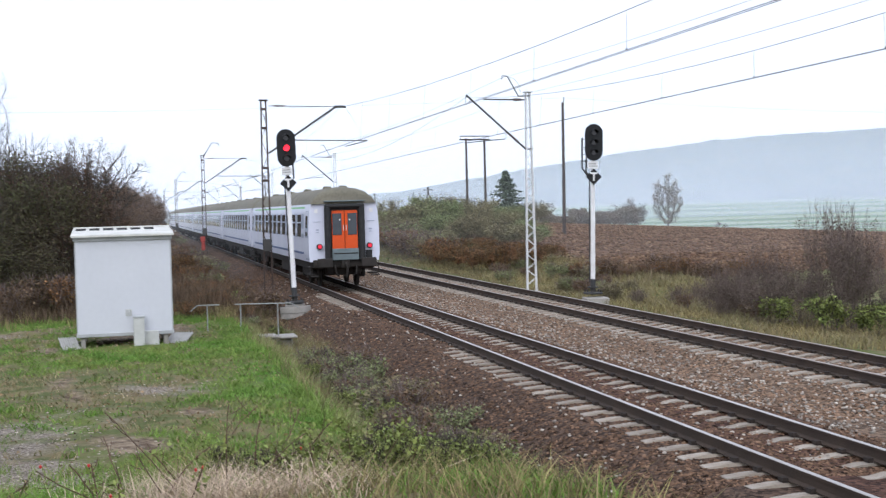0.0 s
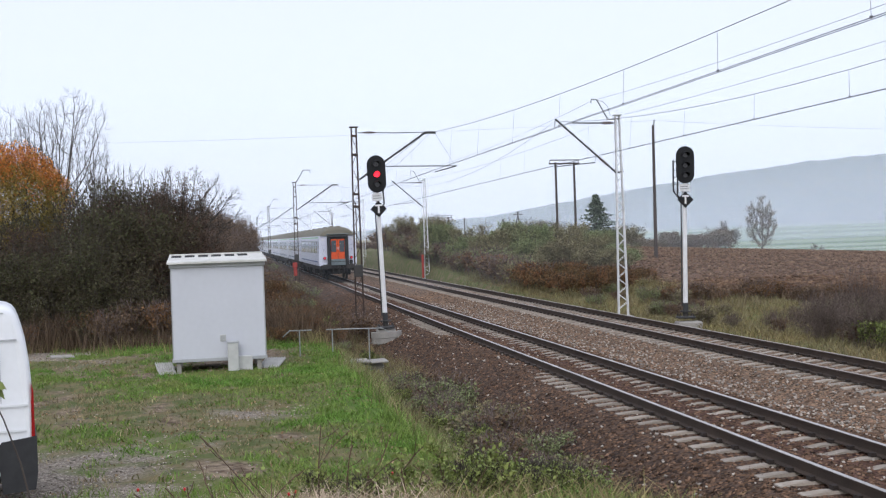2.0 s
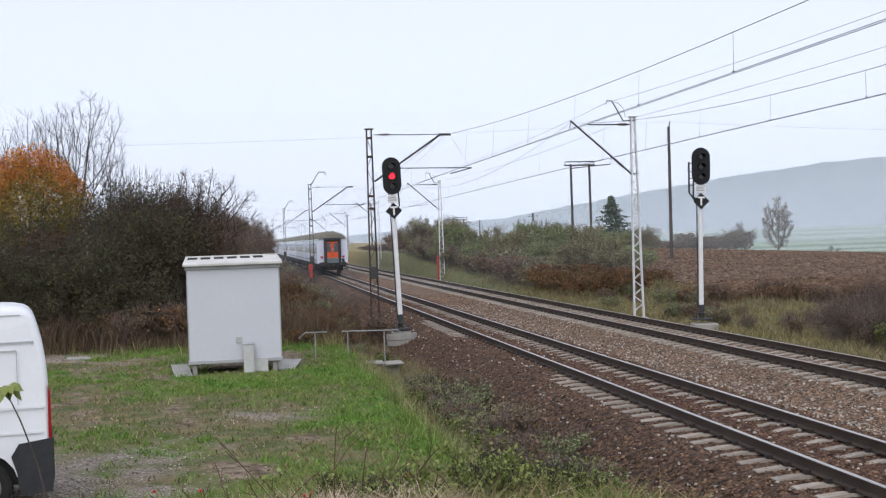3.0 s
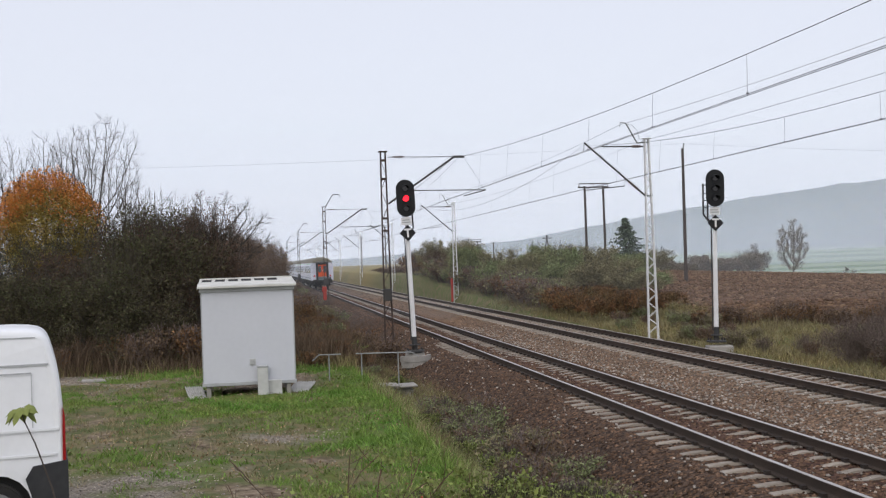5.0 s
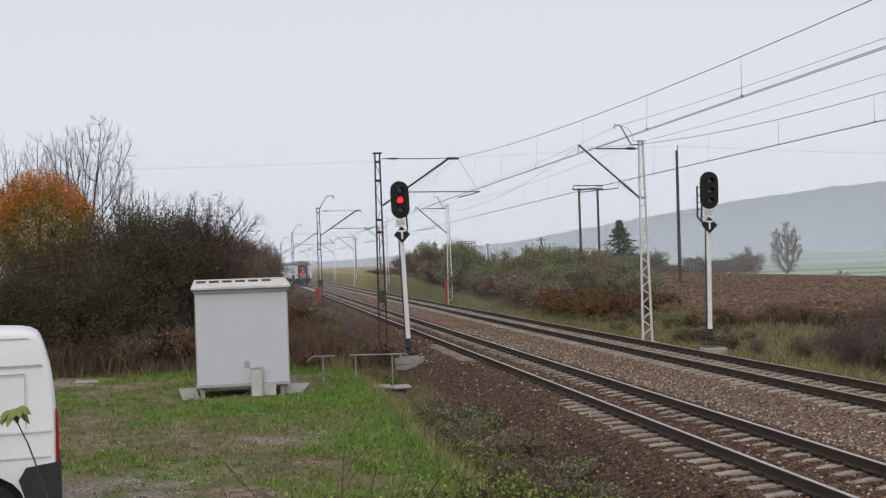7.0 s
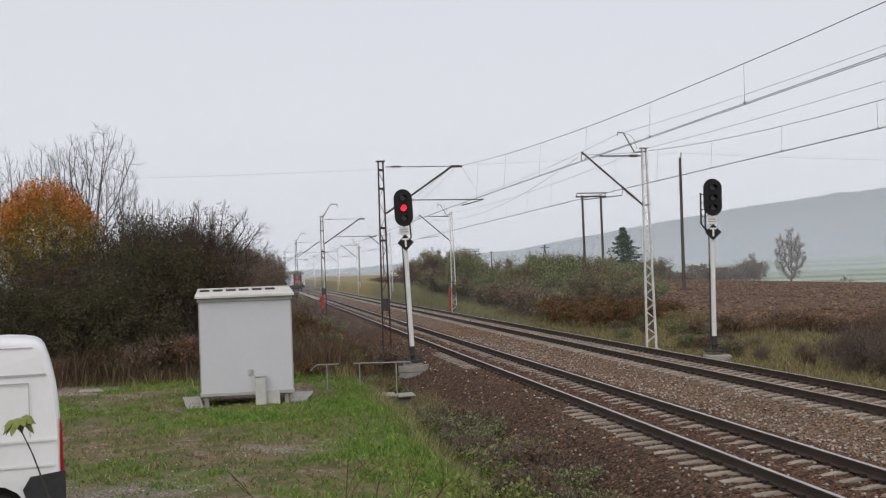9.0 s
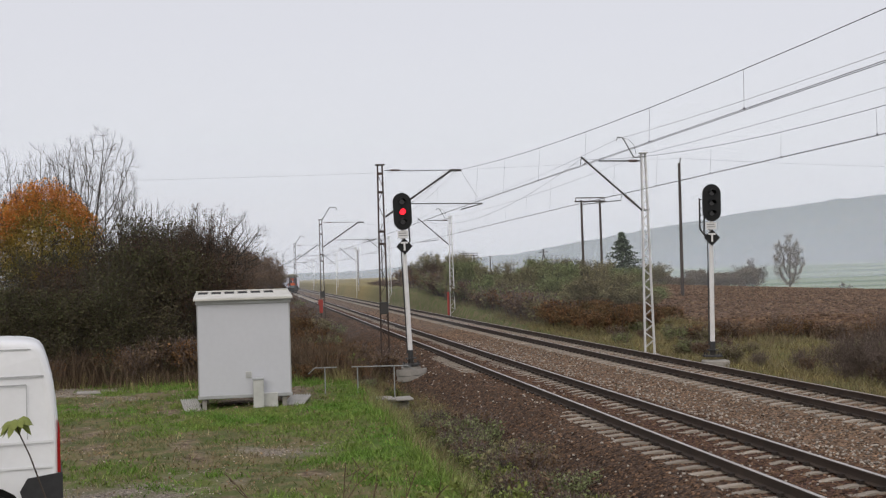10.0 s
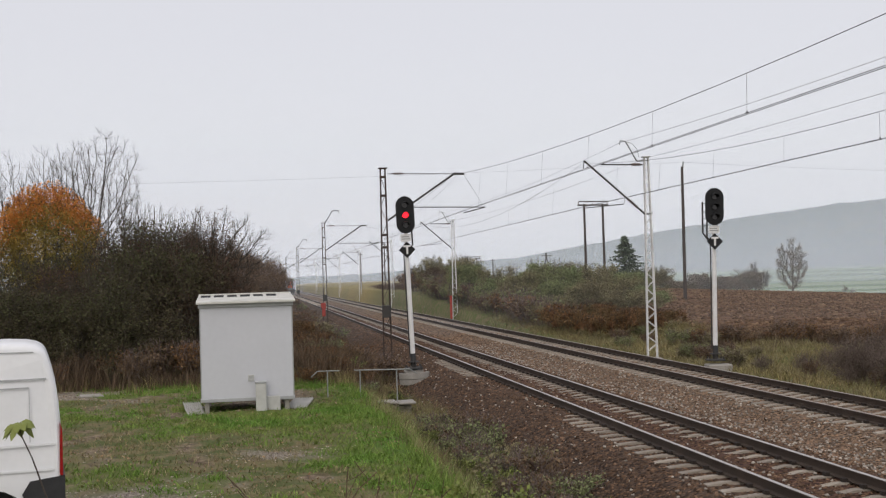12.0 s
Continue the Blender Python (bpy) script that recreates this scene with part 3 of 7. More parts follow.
ground_mesh = raw("ground", np.stack([GX, GY, GZ], -1).reshape(-1, 3), quads, ground_material())
za = ground_mesh.color_attributes.new("zone", "FLOAT_COLOR", "POINT")
za.data.foreach_set("color", zone.ravel())
ground_mesh.polygons.foreach_set("use_smooth", [True] * len(ground_mesh.polygons))
ground = tagged(part("ground", ground_mesh, None), "grassy ground with bare stony patches, ploughed field and misty hills", "ground", kind="structure")

# ballast bed under both tracks
bed_prof = [(4.55, -1.02), (5.3, -0.72), (6.1, -0.36), (6.5, -0.235), (7.15, -0.225), (7.38, -0.225), (7.75, -0.196), (8.1, -0.216), (8.3, -0.228), (8.72, -0.214), (8.86, -0.19), (9.35, -0.175), (10.0, -0.30), (10.6, -0.36),
            (11.2, -0.35), (11.7, -0.240), (12.4, -0.222), (13.2, -0.238), (13.85, -0.216), (14.0, -0.20), (14.6, -0.24), (15.1, -0.42), (16.0, -0.85)]
bed_x = np.concatenate([np.linspace(a[0], b[0], 4)[:-1] for a, b in zip(bed_prof, bed_prof[1:])] + [[16.0]])
bed_y = axis([(-30, 10, 4), (10, 60, 0.25), (60, 120, 2), (120, 440, 20)])


def bed_z(x, y):
    z = np.interp(x, [p[0] for p in bed_prof], [p[1] for p in bed_prof])
    heap = ramp01(x, 6.2, 6.7) * (1 - ramp01(x, 7.1, 7.4)) * np.maximum(ramp01(y, 26.5, 29) * (1 - ramp01(y, 39, 41)), ramp01(y, 47, 50))
    z = z + 0.05 * heap
    return z + 0.012 * wob(x, y, 2.3, 3) * (1 + 2 * (1 - ramp01(x, 5.5, 6.5))) + 0.008 * wob(x, y, 7.0, 5)


BX, BY = np.meshgrid(bed_x, bed_y)
bn = np.arange(BX.size).reshape(BX.shape)


def ballast_material():
    m = bpy.data.materials.new("ballast")
    m.use_nodes = True
    n, l = m.node_tree.nodes, m.node_tree.links
    bs = n["Principled BSDF"]
    bs.inputs["Roughness"].default_value = 0.95
    bs.inputs["Specular IOR Level"].default_value = 0.15
    co = n.new("ShaderNodeTexCoord")
    vo = n.new("ShaderNodeTexVoronoi")
    vo.inputs["Scale"].default_value = 17
    l.new(co.outputs["Object"], vo.inputs["Vector"])
    big = n.new("ShaderNodeTexNoise")
    big.inputs["Scale"].default_value, big.inputs["Detail"].default_value = 0.8, 5
    l.new(co.outputs["Object"], big.inputs["Vector"])
    pos = n.new("ShaderNodeSeparateXYZ")
    l.new(co.outputs["Object"], pos.inputs[0])
    wig = n.new("ShaderNodeMath")
    wig.operation = "MULTIPLY_ADD"
    wig.inputs[1].default_value = 1.2
    l.new(big.outputs["Fac"], wig.inputs[0])
    l.new(pos.outputs["X"], wig.inputs[2])
    mr = n.new("ShaderNodeMapRange")
    mr.inputs["From Min"].default_value, mr.inputs["From Max"].default_value = 4.6, 16.6
    l.new(wig.outputs[0], mr.inputs["Value"])
    r = n.new("ShaderNodeValToRGB")
    cols = [(0.0, (0.060, 0.042, 0.030)), (0.17, (0.066, 0.043, 0.031)), (0.25, (0.088, 0.058, 0.042)), (0.30, (0.082, 0.043, 0.031)), (0.42, (0.082, 0.045, 0.033)), (0.52, (0.150, 0.104, 0.073)), (1.0, (0.160, 0.115, 0.082))]
    e = r.color_ramp.elements
    e[0].position, e[0].color = cols[0][0], (*cols[0][1], 1)
    e[1].position, e[1].color = cols[-1][0], (*cols[-1][1], 1)
    for p, c in cols[1:-1]:
        k = e.new(p)
        k.color = (*c, 1)
    l.new(mr.outputs[0], r.inputs["Fac"])
    hs = n.new("ShaderNodeSeparateColor")
    l.new(vo.outputs["Color"], hs.inputs[0])
    v = n.new("ShaderNodeMath")
    v.operation = "MULTIPLY_ADD"
    v.inputs[1].default_value, v.inputs[2].default_value = 1.5, 0.25
    l.new(hs.outputs[0], v.inputs[0])
    sc = n.new("ShaderNodeVectorMath")
    sc.operation = "SCALE"
    l.new(r.outputs[0], sc.inputs[0])
    l.new(v.outputs[0], sc.inputs["Scale"])
    l.new(sc.outputs[0], bs.inputs["Base Color"])
    bp = n.new("ShaderNodeBump")
    bp.inputs["Strength"].default_value, bp.inputs["Distance"].default_value, bp.invert = 0.9, 0.05, True
    l.new(vo.outputs["Distance"], bp.inputs["Height"])
    l.new(bp.outputs[0], bs.inputs["Normal"])
    return m


bed_mesh = raw("ballast_bed", np.stack([BX, BY, bed_z(BX, BY)], -1).reshape(-1, 3),
               np.stack([bn[:-1, :-1], bn[:-1, 1:], bn[1:, 1:], bn[1:, :-1]], -1).reshape(-1, 4), ballast_material())
ballast = tagged(part("ballast_bed", bed_mesh, None), "brown and grey crushed stone ballast under two railway tracks", "ballast", kind="structure")


# ---- railway tracks ----
def rail_profile(cx):
    h = [(-0.075, -0.172), (0.075, -0.172), (0.075, -0.160), (0.012, -0.140), (0.010, -0.045), (0.036, -0.036), (0.036, -0.006), (0.030, 0.0),
         (-0.030, 0.0), (-0.036, -0.006), (-0.036, -0.036), (-0.010, -0.045), (-0.012, -0.140), (-0.075, -0.160)]
    return [(cx + x, z) for x, z in h]


def sleeper_mesh():
    mb = MB()
    prof = [(-1.3, -0.38), (1.3, -0.38), (1.3, -0.215), (1.0, -0.19), (0.5, -0.19), (0.3, -0.225), (-0.3, -0.225), (-0.5, -0.19), (-1.0, -0.19), (-1.3, -0.215)]
    n = len(prof)
    vs = [(x, y * (0.13 if z < -0.3 else 0.088), z) for y in (-1, 1) for x, z in prof]
    mb.add(vs, [(i, (i + 1) % n, n + (i + 1) % n, n + i) for i in range(n)] + [tuple(range(n))[::-1], tuple(range(n, 2 * n))])
    return mb.mesh("sleeper", M_SLEEPER)


def railway_track(cx, phase, top_mat, label, rng):
    t = thing("railway_track", pose(cx, 0, 0), label, "railway track", "parallel railway tracks")
    for s in (-0.75, 0.75):
        mb = MB()
        prof = rail_profile(s)
        mb.prism(prof, -30, 440, "y", steps=6)
        k = len(prof)
        for j in range(6):
            for i in (6, 7, 8):
                mb.mi[j * k + i] = 1
        part("rail", mb, [M_RAIL, top_mat], t, "worn steel rail with a bright running surface")
    me = sleeper_mesh()
    first = 12 + (phase - 12) % 0.6
    for k in range(260):
        y = first + 0.6 * k
        part("sleeper", me, None, t, place=pose(rng.normal(0, 0.012), y + rng.normal(0, 0.008), 0, 0, 0, rng.normal(0, 0.35)))
    far = MB()
    for k in range(260, 700):
        far.box((0, first + 0.6 * k, -0.28), (2.6, 0.25, 0.18))
    for k in range(1, 50):
        far.box((0, first - 0.6 * k, -0.28), (2.6, 0.25, 0.18))
    tagged(part("sleepers", far, M_SLEEPER, t), kind="stuff")
    clips = MB()
    for k in range(0, 110):
        y = first + 0.6 * k
        for s in (-0.75, 0.75):
            for o in (-0.105, 0.105):
                clips.box((s + o, y, -0.155), (0.07, 0.11, 0.055))
    tagged(part("rail_fastening", clips, M_FASTENER, t, "small dark rail clips"), kind="stuff")
    return t


rng = np.random.default_rng(5)
railway_track(NEAR_X, 21.84, M_RAILTOP, "railway track on concrete sleepers in rusty brown ballast", rng)
railway_track(FAR_X, 21.60, M_RAILTOP_DULL, "railway track on concrete sleepers in pale grey ballast", rng)


# ---- lineside things ----
def stadium(w, h, n=10):
    r = w / 2
    return [(r * math.cos(a), h / 2 - r + r * math.sin(a)) for a in np.linspace(0, math.pi, n)] + \
           [(-r * math.cos(a), -(h / 2 - r) - r * math.sin(a)) for a in np.linspace(0, math.pi, n)]


def colour_signal(place, label, lit, base_kind):
    t = thing("railway_signal", place, label, "railway signal", "railway signals")
    part("post", MB().rod((0, 0, 0.40), (0, 0, 4.72), 0.085, 0.075, 14), M_POST_WHITE, t, "white painted steel post", smooth=False)
    part("post_foot", MB().rod((0, 0, -0.15), (0, 0, 0.42), 0.10, 0.095, 14).rod((0, 0, 0.10), (0, 0, 0.14), 0.20, n=14), M_POST_DARK, t, "dark steel post foot")
    fl = MB().box((0, 0, -0.10), (0.62, 0.46, 0.07), 0.015)
    for x in (-0.25, 0.25):
        for y in (-0.17, 0.17):
            fl.rod((x, y, -0.1), (x, y, 0.02), 0.025, n=6)
    part("base_plate", fl, M_POST_DARK, t)
    if base_kind == "ring":
        arc = [math.pi + math.pi * k / 16 for k in range(17)]
        for z0, z1, g in ((-0.66, -0.475, 1.0), (-0.46, -0.25, 1.04)):
            ring = [(0.53 * g * math.cos(a), 0.45 * g * math.sin(a)) for a in arc] + [(0.43 * math.cos(a), 0.35 * math.sin(a)) for a in arc[::-1]]
            part("collar_ring", MB().prism(ring, z0, z1, "z"), M_CONCRETE, t, "curved concrete collar round the base")
        part("foundation", MB().box((0, 0.10, -0.47), (0.66, 0.5, 0.60), 0.03), M_CONCRETE, t)
    else:
        part("foundation", MB().box((0.1, 0, -0.62), (0.9, 0.6, 0.75), 0.04), M_CONCRETE, t, "grey concrete foundation block")
    head = part("signal_head", MB().prism(stadium(0.66, 1.33, 14), -0.16, -0.12, "y").prism(stadium(0.46, 1.12, 12), -0.12, 0.12, "y"), M_SIGNAL_BLACK, t, "black oval signal head", place=pose(0, 0, 5.38))
    for k, z in enumerate((0.36, 0.0, -0.36)):
        on = lit and k == 1
        part("lens", MB().rod((0, -0.158, z), (0, -0.185, z), 0.105 if not on else 0.115, n=20), M_RED_LIT if on else M_LENS, head, "lit red lens" if on else "dark unlit lens")
        hood = MB()
        n = 14
        ang = np.linspace(radians(-15), radians(195), n)
        vs = []
        for r, y, zz in ((0.135, -0.16, 0.0), (0.130, -0.42, -0.03), (0.120, -0.42, -0.03), (0.125, -0.16, 0.0)):
            vs += [(r * math.cos(a), y + (0.14 if y < -0.3 and math.sin(a) < 0.2 else 0), z + zz + r * math.sin(a)) for a in ang]
        fs = [(j * n + i, j * n + i + 1, ((j + 1) % 4) * n + i + 1, ((j + 1) % 4) * n + i) for j in range(4) for i in range(n - 1)]
        hood.add(vs, fs)
        part("hood", hood, M_SIGNAL_BLACK, head)
    part("number_plate", MB().box((-0.02, -0.10, 4.56), (0.38, 0.02, 0.27), 0.004), M_POST_WHITE, t, "worn white plate with faint grey bars")
    part("plate_bar", MB().box((-0.04, -0.116, 4.60), (0.26, 0.008, 0.03)).box((-0.02, -0.116, 4.52), (0.30, 0.008, 0.03)), M_GALV, t)
    dm = MB().box((0, -0.13, 4.13), (0.42, 0.02, 0.42), 0.004, Matrix.Rotation(radians(45), 3, "Y"))
    board = part("diamond_board", dm, M_SIGNAL_BLACK, t, "black diamond board with a white letter T")
    cu = bpy.data.curves.new("letter", "FONT")
    cu.body, cu.size, cu.align_x, cu.align_y, cu.extrude, cu.offset = "T", 0.42, "CENTER", "CENTER", 0.006, 0.012
    cu.materials.append(M_POST_WHITE)
    le = new("letter", cu)
    le.parent, le.matrix_basis = board, pose(0, -0.148, 4.12, 90, 0, 0)
    s = 1 if lit else -1
    ca = MB().path([(s * 0.22, 0.06, 5.0), (s * 0.235, 0.06, 4.30), (s * 0.05, 0.06, 4.12)], 0.03)
    ca.rod((-0.10, 0.10, 4.2), (-0.095, 0.12, 0.3), 0.022, n=6)
    if not lit:
        ca.path([(-0.38, 0.08, 5.55), (-0.38, 0.08, 4.45), (-0.16, 0.06, 4.15)], 0.032)
        for z in (4.7, 4.95, 5.2, 5.5):
            ca.rod((-0.38, 0.08, z), (-0.2, 0.08, z), 0.016, n=5)
    part("cable_conduit", ca, M_POST_DARK, t, "dark cable conduit")
    return t


colour_signal(pose(5.42, 44.0, -0.03, 0, -1.75, 0), "white post signal showing one red light, concrete collar", True, "ring")
colour_signal(pose(16.10, 42.4, -0.06, 0, 1.2, -6), "unlit signal with black oval head on a white post", False, "block")


def lattice_mast(place, label, light, height, bw, tw):
    """Two tapering legs with lacing; the x axis points to the track."""
    t = thing("catenary_mast", place, label, "catenary mast", "catenary masts")
    m = M_MAST_LIGHT if light else M_MAST_DARK
    legs = {}
    for s in (-1, 1):
        mb = MB()
        mb.bar((s * bw / 2, 0, -0.3), (s * tw / 2, 0, height), 0.012, 0.16)
        for d in (-0.08, 0.08):
            mb.bar((s * (bw / 2 - 0.02), d, -0.3), (s * (tw / 2 - 0.02), d * 0.9, height), 0.045, 0.012)
        part("leg", mb, m, t)
    if light:
        n = 24
        for i in range(n):
            z0, z1 = 0.1 + (height - 0.3) * i / n, 0.1 + (height - 0.3) * (i + 1) / n
            w0, w1 = bw + (tw - bw) * z0 / height, bw + (tw - bw) * z1 / height
            s = 1 if i % 2 else -1
            for d in (-0.075, 0.075):
                part("lace_bar", MB().bar((s * w0 / 2, d, z0), (-s * w1 / 2, d, z1), 0.020, 0.010), m, t)
    else:
        n = 12
        for i in range(n):
            z0, z1 = 0.5 + (height - 0.8) * i / n, 0.5 + (height - 0.8) * (i + 1) / n
            w0, w1 = bw + (tw - bw) * z0 / height, bw + (tw - bw) * z1 / height
            s = 1 if i % 2 else -1
            for d in (-0.075, 0.075):
                part("lace_bar", MB().bar((s * w0 / 2, d, z0), (-s * w1 / 2, d, z1), 0.012, 0.008), m, t)
        for z in (height * 0.62, height * 0.68, height * 0.87, height * 0.96):
            w = bw + (tw - bw) * z / height
            part("batten_plate", MB().box((0, 0, z), (w + 0.02, 0.19, 0.09), 0.01), m, t)
    part("cap_plate", MB().box((0, 0, height + 0.02), (tw + 0.14, 0.28, 0.05), 0.01), m, t)
    part("footing", MB().box((0, 0, -0.40), (bw + 0.3, 0.6, 0.5), 0.04), M_CONCRETE, t, "concrete footing")
    return t


def mast_right(y, x=15.85, z=-0.3, label="pale grey lattice catenary mast with a cantilever over the track"):
    t = lattice_mast(pose(x, y, z, 0, 0, 0), label, True, 8.05, 0.44, 0.20)
    arm = MB().rod((-0.15, 0, 7.75), (-1.9, 0, 7.78), 0.028, n=8).rod((-0.12, 0, 5.72), (-2.62, 0, 7.95), 0.04, n=8)
    arm.rod((-0.05, 0, 5.72), (0.2, 0, 5.76), 0.03, n=6)
    part("cantilever", arm, M_ARM, t, "dark steel cantilever arm")
    ins, ins2 = MB(), MB()
    for k in range(5):
        ins.rod((-0.28 - 0.075 * k, 0, 7.755), (-0.32 - 0.075 * k, 0, 7.755), 0.065, n=10)
        f = 0.14 + 0.03 * k
        ins2.rod((-0.12 - 2.5 * f, 0, 5.72 + 2.23 * f), (-0.12 - 2.5 * (f + 0.012), 0, 5.72 + 2.23 * (f + 0.012)), 0.065, n=10)
    part("insulator", ins, M_INSULATOR, t, "ribbed brown insulator")
    part("insulator", ins2, M_INSULATOR, t, "ribbed brown insulator")
    part("steady_arm", MB().path([(-0.95, 0, 6.42), (-1.0, 0, 6.15), (-2.62, 0, 6.02)], 0.02), M_ARM, t)
    part("wire_clamp", MB().rod((-2.62, 0, 7.95), (-2.66, 0, 7.6), 0.015, n=5), M_ARM, t)
    hb = MB().path([(-0.4, 0, 7.9), (-0.85, 0, 8.72), (-1.08, 0, 8.74), (-1.1, 0, 8.58)], 0.032).rod((-0.4, 0, 7.9), (0.1, 0, 7.92), 0.03)
    hb.path([(-0.8, 0.05, 8.70), (-0.55, 0.05, 8.62), (-0.36, 0.05, 8.4), (-0.28, 0.05, 8.05)], 0.012)
    part("horn", hb, M_GALV, t, "bent feeder bracket")
    return t


def mast_left(y, x=5.0, z=-0.75, label="rusty dark lattice catenary mast with a cantilever over the track"):
    t = lattice_mast(pose(x, y, z), label, False, 8.2, 0.37, 0.22)
    arm = MB().rod((0.18, 0, 8.0), (2.85, 0, 7.96), 0.014, n=6).rod((2.8, 0, 7.96), (3.27, 0, 7.95), 0.05, n=8)
    arm.rod((0.16, 0, 6.15), (2.85, 0, 7.95), 0.042, n=8)
    part("cantilever", arm, M_ARM, t, "dark steel cantilever arm")
    ins = MB()
    for k in range(5):
        ins.rod((0.45 + 0.07 * k, 0, 8.0), (0.49 + 0.07 * k, 0, 8.0), 0.05, n=10)
    ins.rod((0.35, 0, 8.0), (0.86, 0, 8.0), 0.022, n=6)
    part("insulator", ins, M_INSULATOR, t, "ribbed brown insulators")
    part("steady_arm", MB().rod((0.9, 0, 6.66), (4.1, 0, 6.60), 0.02).rod((3.2, 0, 6.38), (4.1, 0, 6.6), 0.022, n=6), M_ARM, t)
    part("stay_wire", MB().rod((2.7, 0, 7.8), (1.2, 0, 6.66), 0.007, n=5), M_ARM, t)
    part("stay_wire", MB().rod((3.27, 0, 7.9), (4.05, 0, 6.6), 0.005, n=5), M_ARM, t)
    part("switch_box", MB().box((-0.02, -0.2, 2.55), (0.34, 0.22, 0.48), 0.02), M_POST_DARK, t, "dark metal switch box")
    return t


for y in (48.8, 99.8, 147.0, 194.1, 243, 292, 341):
    mast_right(y)
mast_right(0.5)
for y in (48.8, 94.0, 157.0, 221.0, 285.0):
    mast_left(y)
# short horned mast beside the second left mast and far right ones
for x, y in ((5.0, 94.0), (5.0, 157.0), (5.0, 221.0)):
    t = thing("feeder_bracket", pose(x, y, 7.4), "bent steel feeder bracket on top of a rusty mast", "bracket", "feeder brackets")
    part("arm", MB().path([(0.1, 0.0, 0.05), (0.25, 0, 0.25), (0.7, 0, 0.98), (1.2, 0, 0.98), (1.22, 0, 0.75)], 0.035), M_ARM, t)


t = thing("mast_cover", pose(4.82, 93.6, 0.0), "orange red plastic warning cover round a mast", "mast cover", "orange mast covers")
part("shell", MB().box((0, 0, 1.22), (0.36, 0.28, 0.42), 0.05), M_ORANGE_COVER, t)
part("skirt", MB().box((0.02, 0, 0.72), (0.26, 0.24, 0.62), 0.04), M_ORANGE_COVER, t)
t = thing("mast_cover", pose(15.45, 99.4, -0.4), "tall orange red warning strip beside a pale mast", "mast cover", "orange mast covers")
part("shell", MB().box((0, 0, 1.05), (0.18, 0.2, 1.9), 0.04), M_ORANGE_COVER, t)


# ---- overhead wires ----
def sag_path(p, q, sag, n=18):
    p, q = Vector(p), Vector(q)
    return [p.lerp(q, i / n) - Vector((0, 0, sag * 4 * (i / n) * (1 - i / n))) for i in range(n + 1)]


def overhead_line(x, supports, top, low, sag, label, x_low=None):
    t = thing("overhead_line", pose(0, 0, 0), label, "overhead line", "overhead lines")
    x_low = x if x_low is None else x_low
    run, low_run = [], []
    for k, (a, b) in enumerate(zip(supports, supports[1:])):
        zig = 0.15 if k % 2 else -0.15
        run += sag_path((x, a, top), (x, b, top), sag)[:-1]
        low_run.append((zig, a))
        n = int((b - a) / 5.2)
        for i in range(1, n + 1):
            f = i / (n + 1)
            yy = a + (b - a) * f
            zt = top - sag * 4 * f * (1 - f)
            dro = MB().rod((x, yy, zt), (x_low + zig * (1 - 2 * f), yy, low), 0.0036, n=4, caps=False)
            dro.box((x_low + zig * (1 - 2 * f), yy, low + 0.02), (0.03, 0.04, 0.035))
            part("dropper", dro, M_WIRE_THIN, t)
    part("messenger_wire", MB().path(run, 0.0065, 5), M_WIRE, t)
    for o in (-0.04, 0.04):
        part("contact_wire", MB().path([(x_low + g + o, a, low) for g, a in low_run], 0.006, 5), M_WIRE, t)


near_sup = [-60, -15, 48.8, 94, 157, 221, 285, 340]
far_sup = [-49, 0.5, 48.8, 99.8, 147, 194.1, 243, 292, 341]
overhead_line(8.05, near_sup, 7.2, 5.62, 0.92, "messenger and contact wires with droppers over the track")
overhead_line(13.2, far_sup, 7.55, 5.74, 1.22, "messenger and contact wires with droppers over the track")


def long_wire(name, pts, sag, r, material, label):
    run = []
    for p, q in zip(pts, pts[1:]):
        run += sag_path(p, q, sag)[:-1] if q is not pts[-1] else sag_path(p, q, sag)
    mb = MB().path(run, r, 5)
    t = thing(name, pose(0, 0, 0), label, "wire", "single wires")
    part("strand", mb, material, t)


long_wire("feeder_wire", [(14.75, y, 8.35) for y in far_sup], 0.40, 0.006, M_WIRE_THIN, "thin feeder wire along the pale masts")
long_wire("earth_wire", [(15.85, y, 7.72) for y in far_sup], 0.30, 0.006, M_WIRE_THIN, "thin earth wire along the tops of the masts")
long_wire("power_wire", [(-75, 100, 12.6), (35.6, 100, 12.2)], 1.2, 0.007, M_WIRE_THIN, "thin power wire crossing high over the railway")
long_wire("power_wire", [(35.6, 100, 12.2), (120, 96, 11.5)], 1.4, 0.008, M_WIRE_THIN, "thin power wire crossing high over the field")


# ---- utility poles ----
def h_pole(x, y, z, h, gap, r=0.12):
    t = thing("utility_pole", pose(x, y, z, 0, 0, 8), "dark wooden double utility pole with a crossarm", "utility pole", "utility poles")
    for s in (-1, 1):
        part("pole", MB().rod((s * gap / 2, 0, -0.5), (s * gap / 2, 0, h), r * 1.15, r * 0.9, 10), M_WOOD_POLE, t)
    part("crossarm", MB().box((0, 0.12, h - 0.12), (gap + 1.3, 0.14, 0.14), 0.02).box((0, -0.12, h + 0.22), (gap + 1.3, 0.1, 0.1), 0.02), M_WOOD_POLE, t)
    for s in (-1, 0, 1):
        part("insulator", MB().rod((s * (gap / 2 + 0.55), 0.12, h - 0.05), (s * (gap / 2 + 0.55), 0.12, h + 0.22), 0.05, 0.03, 8), M_INSULATOR, t)


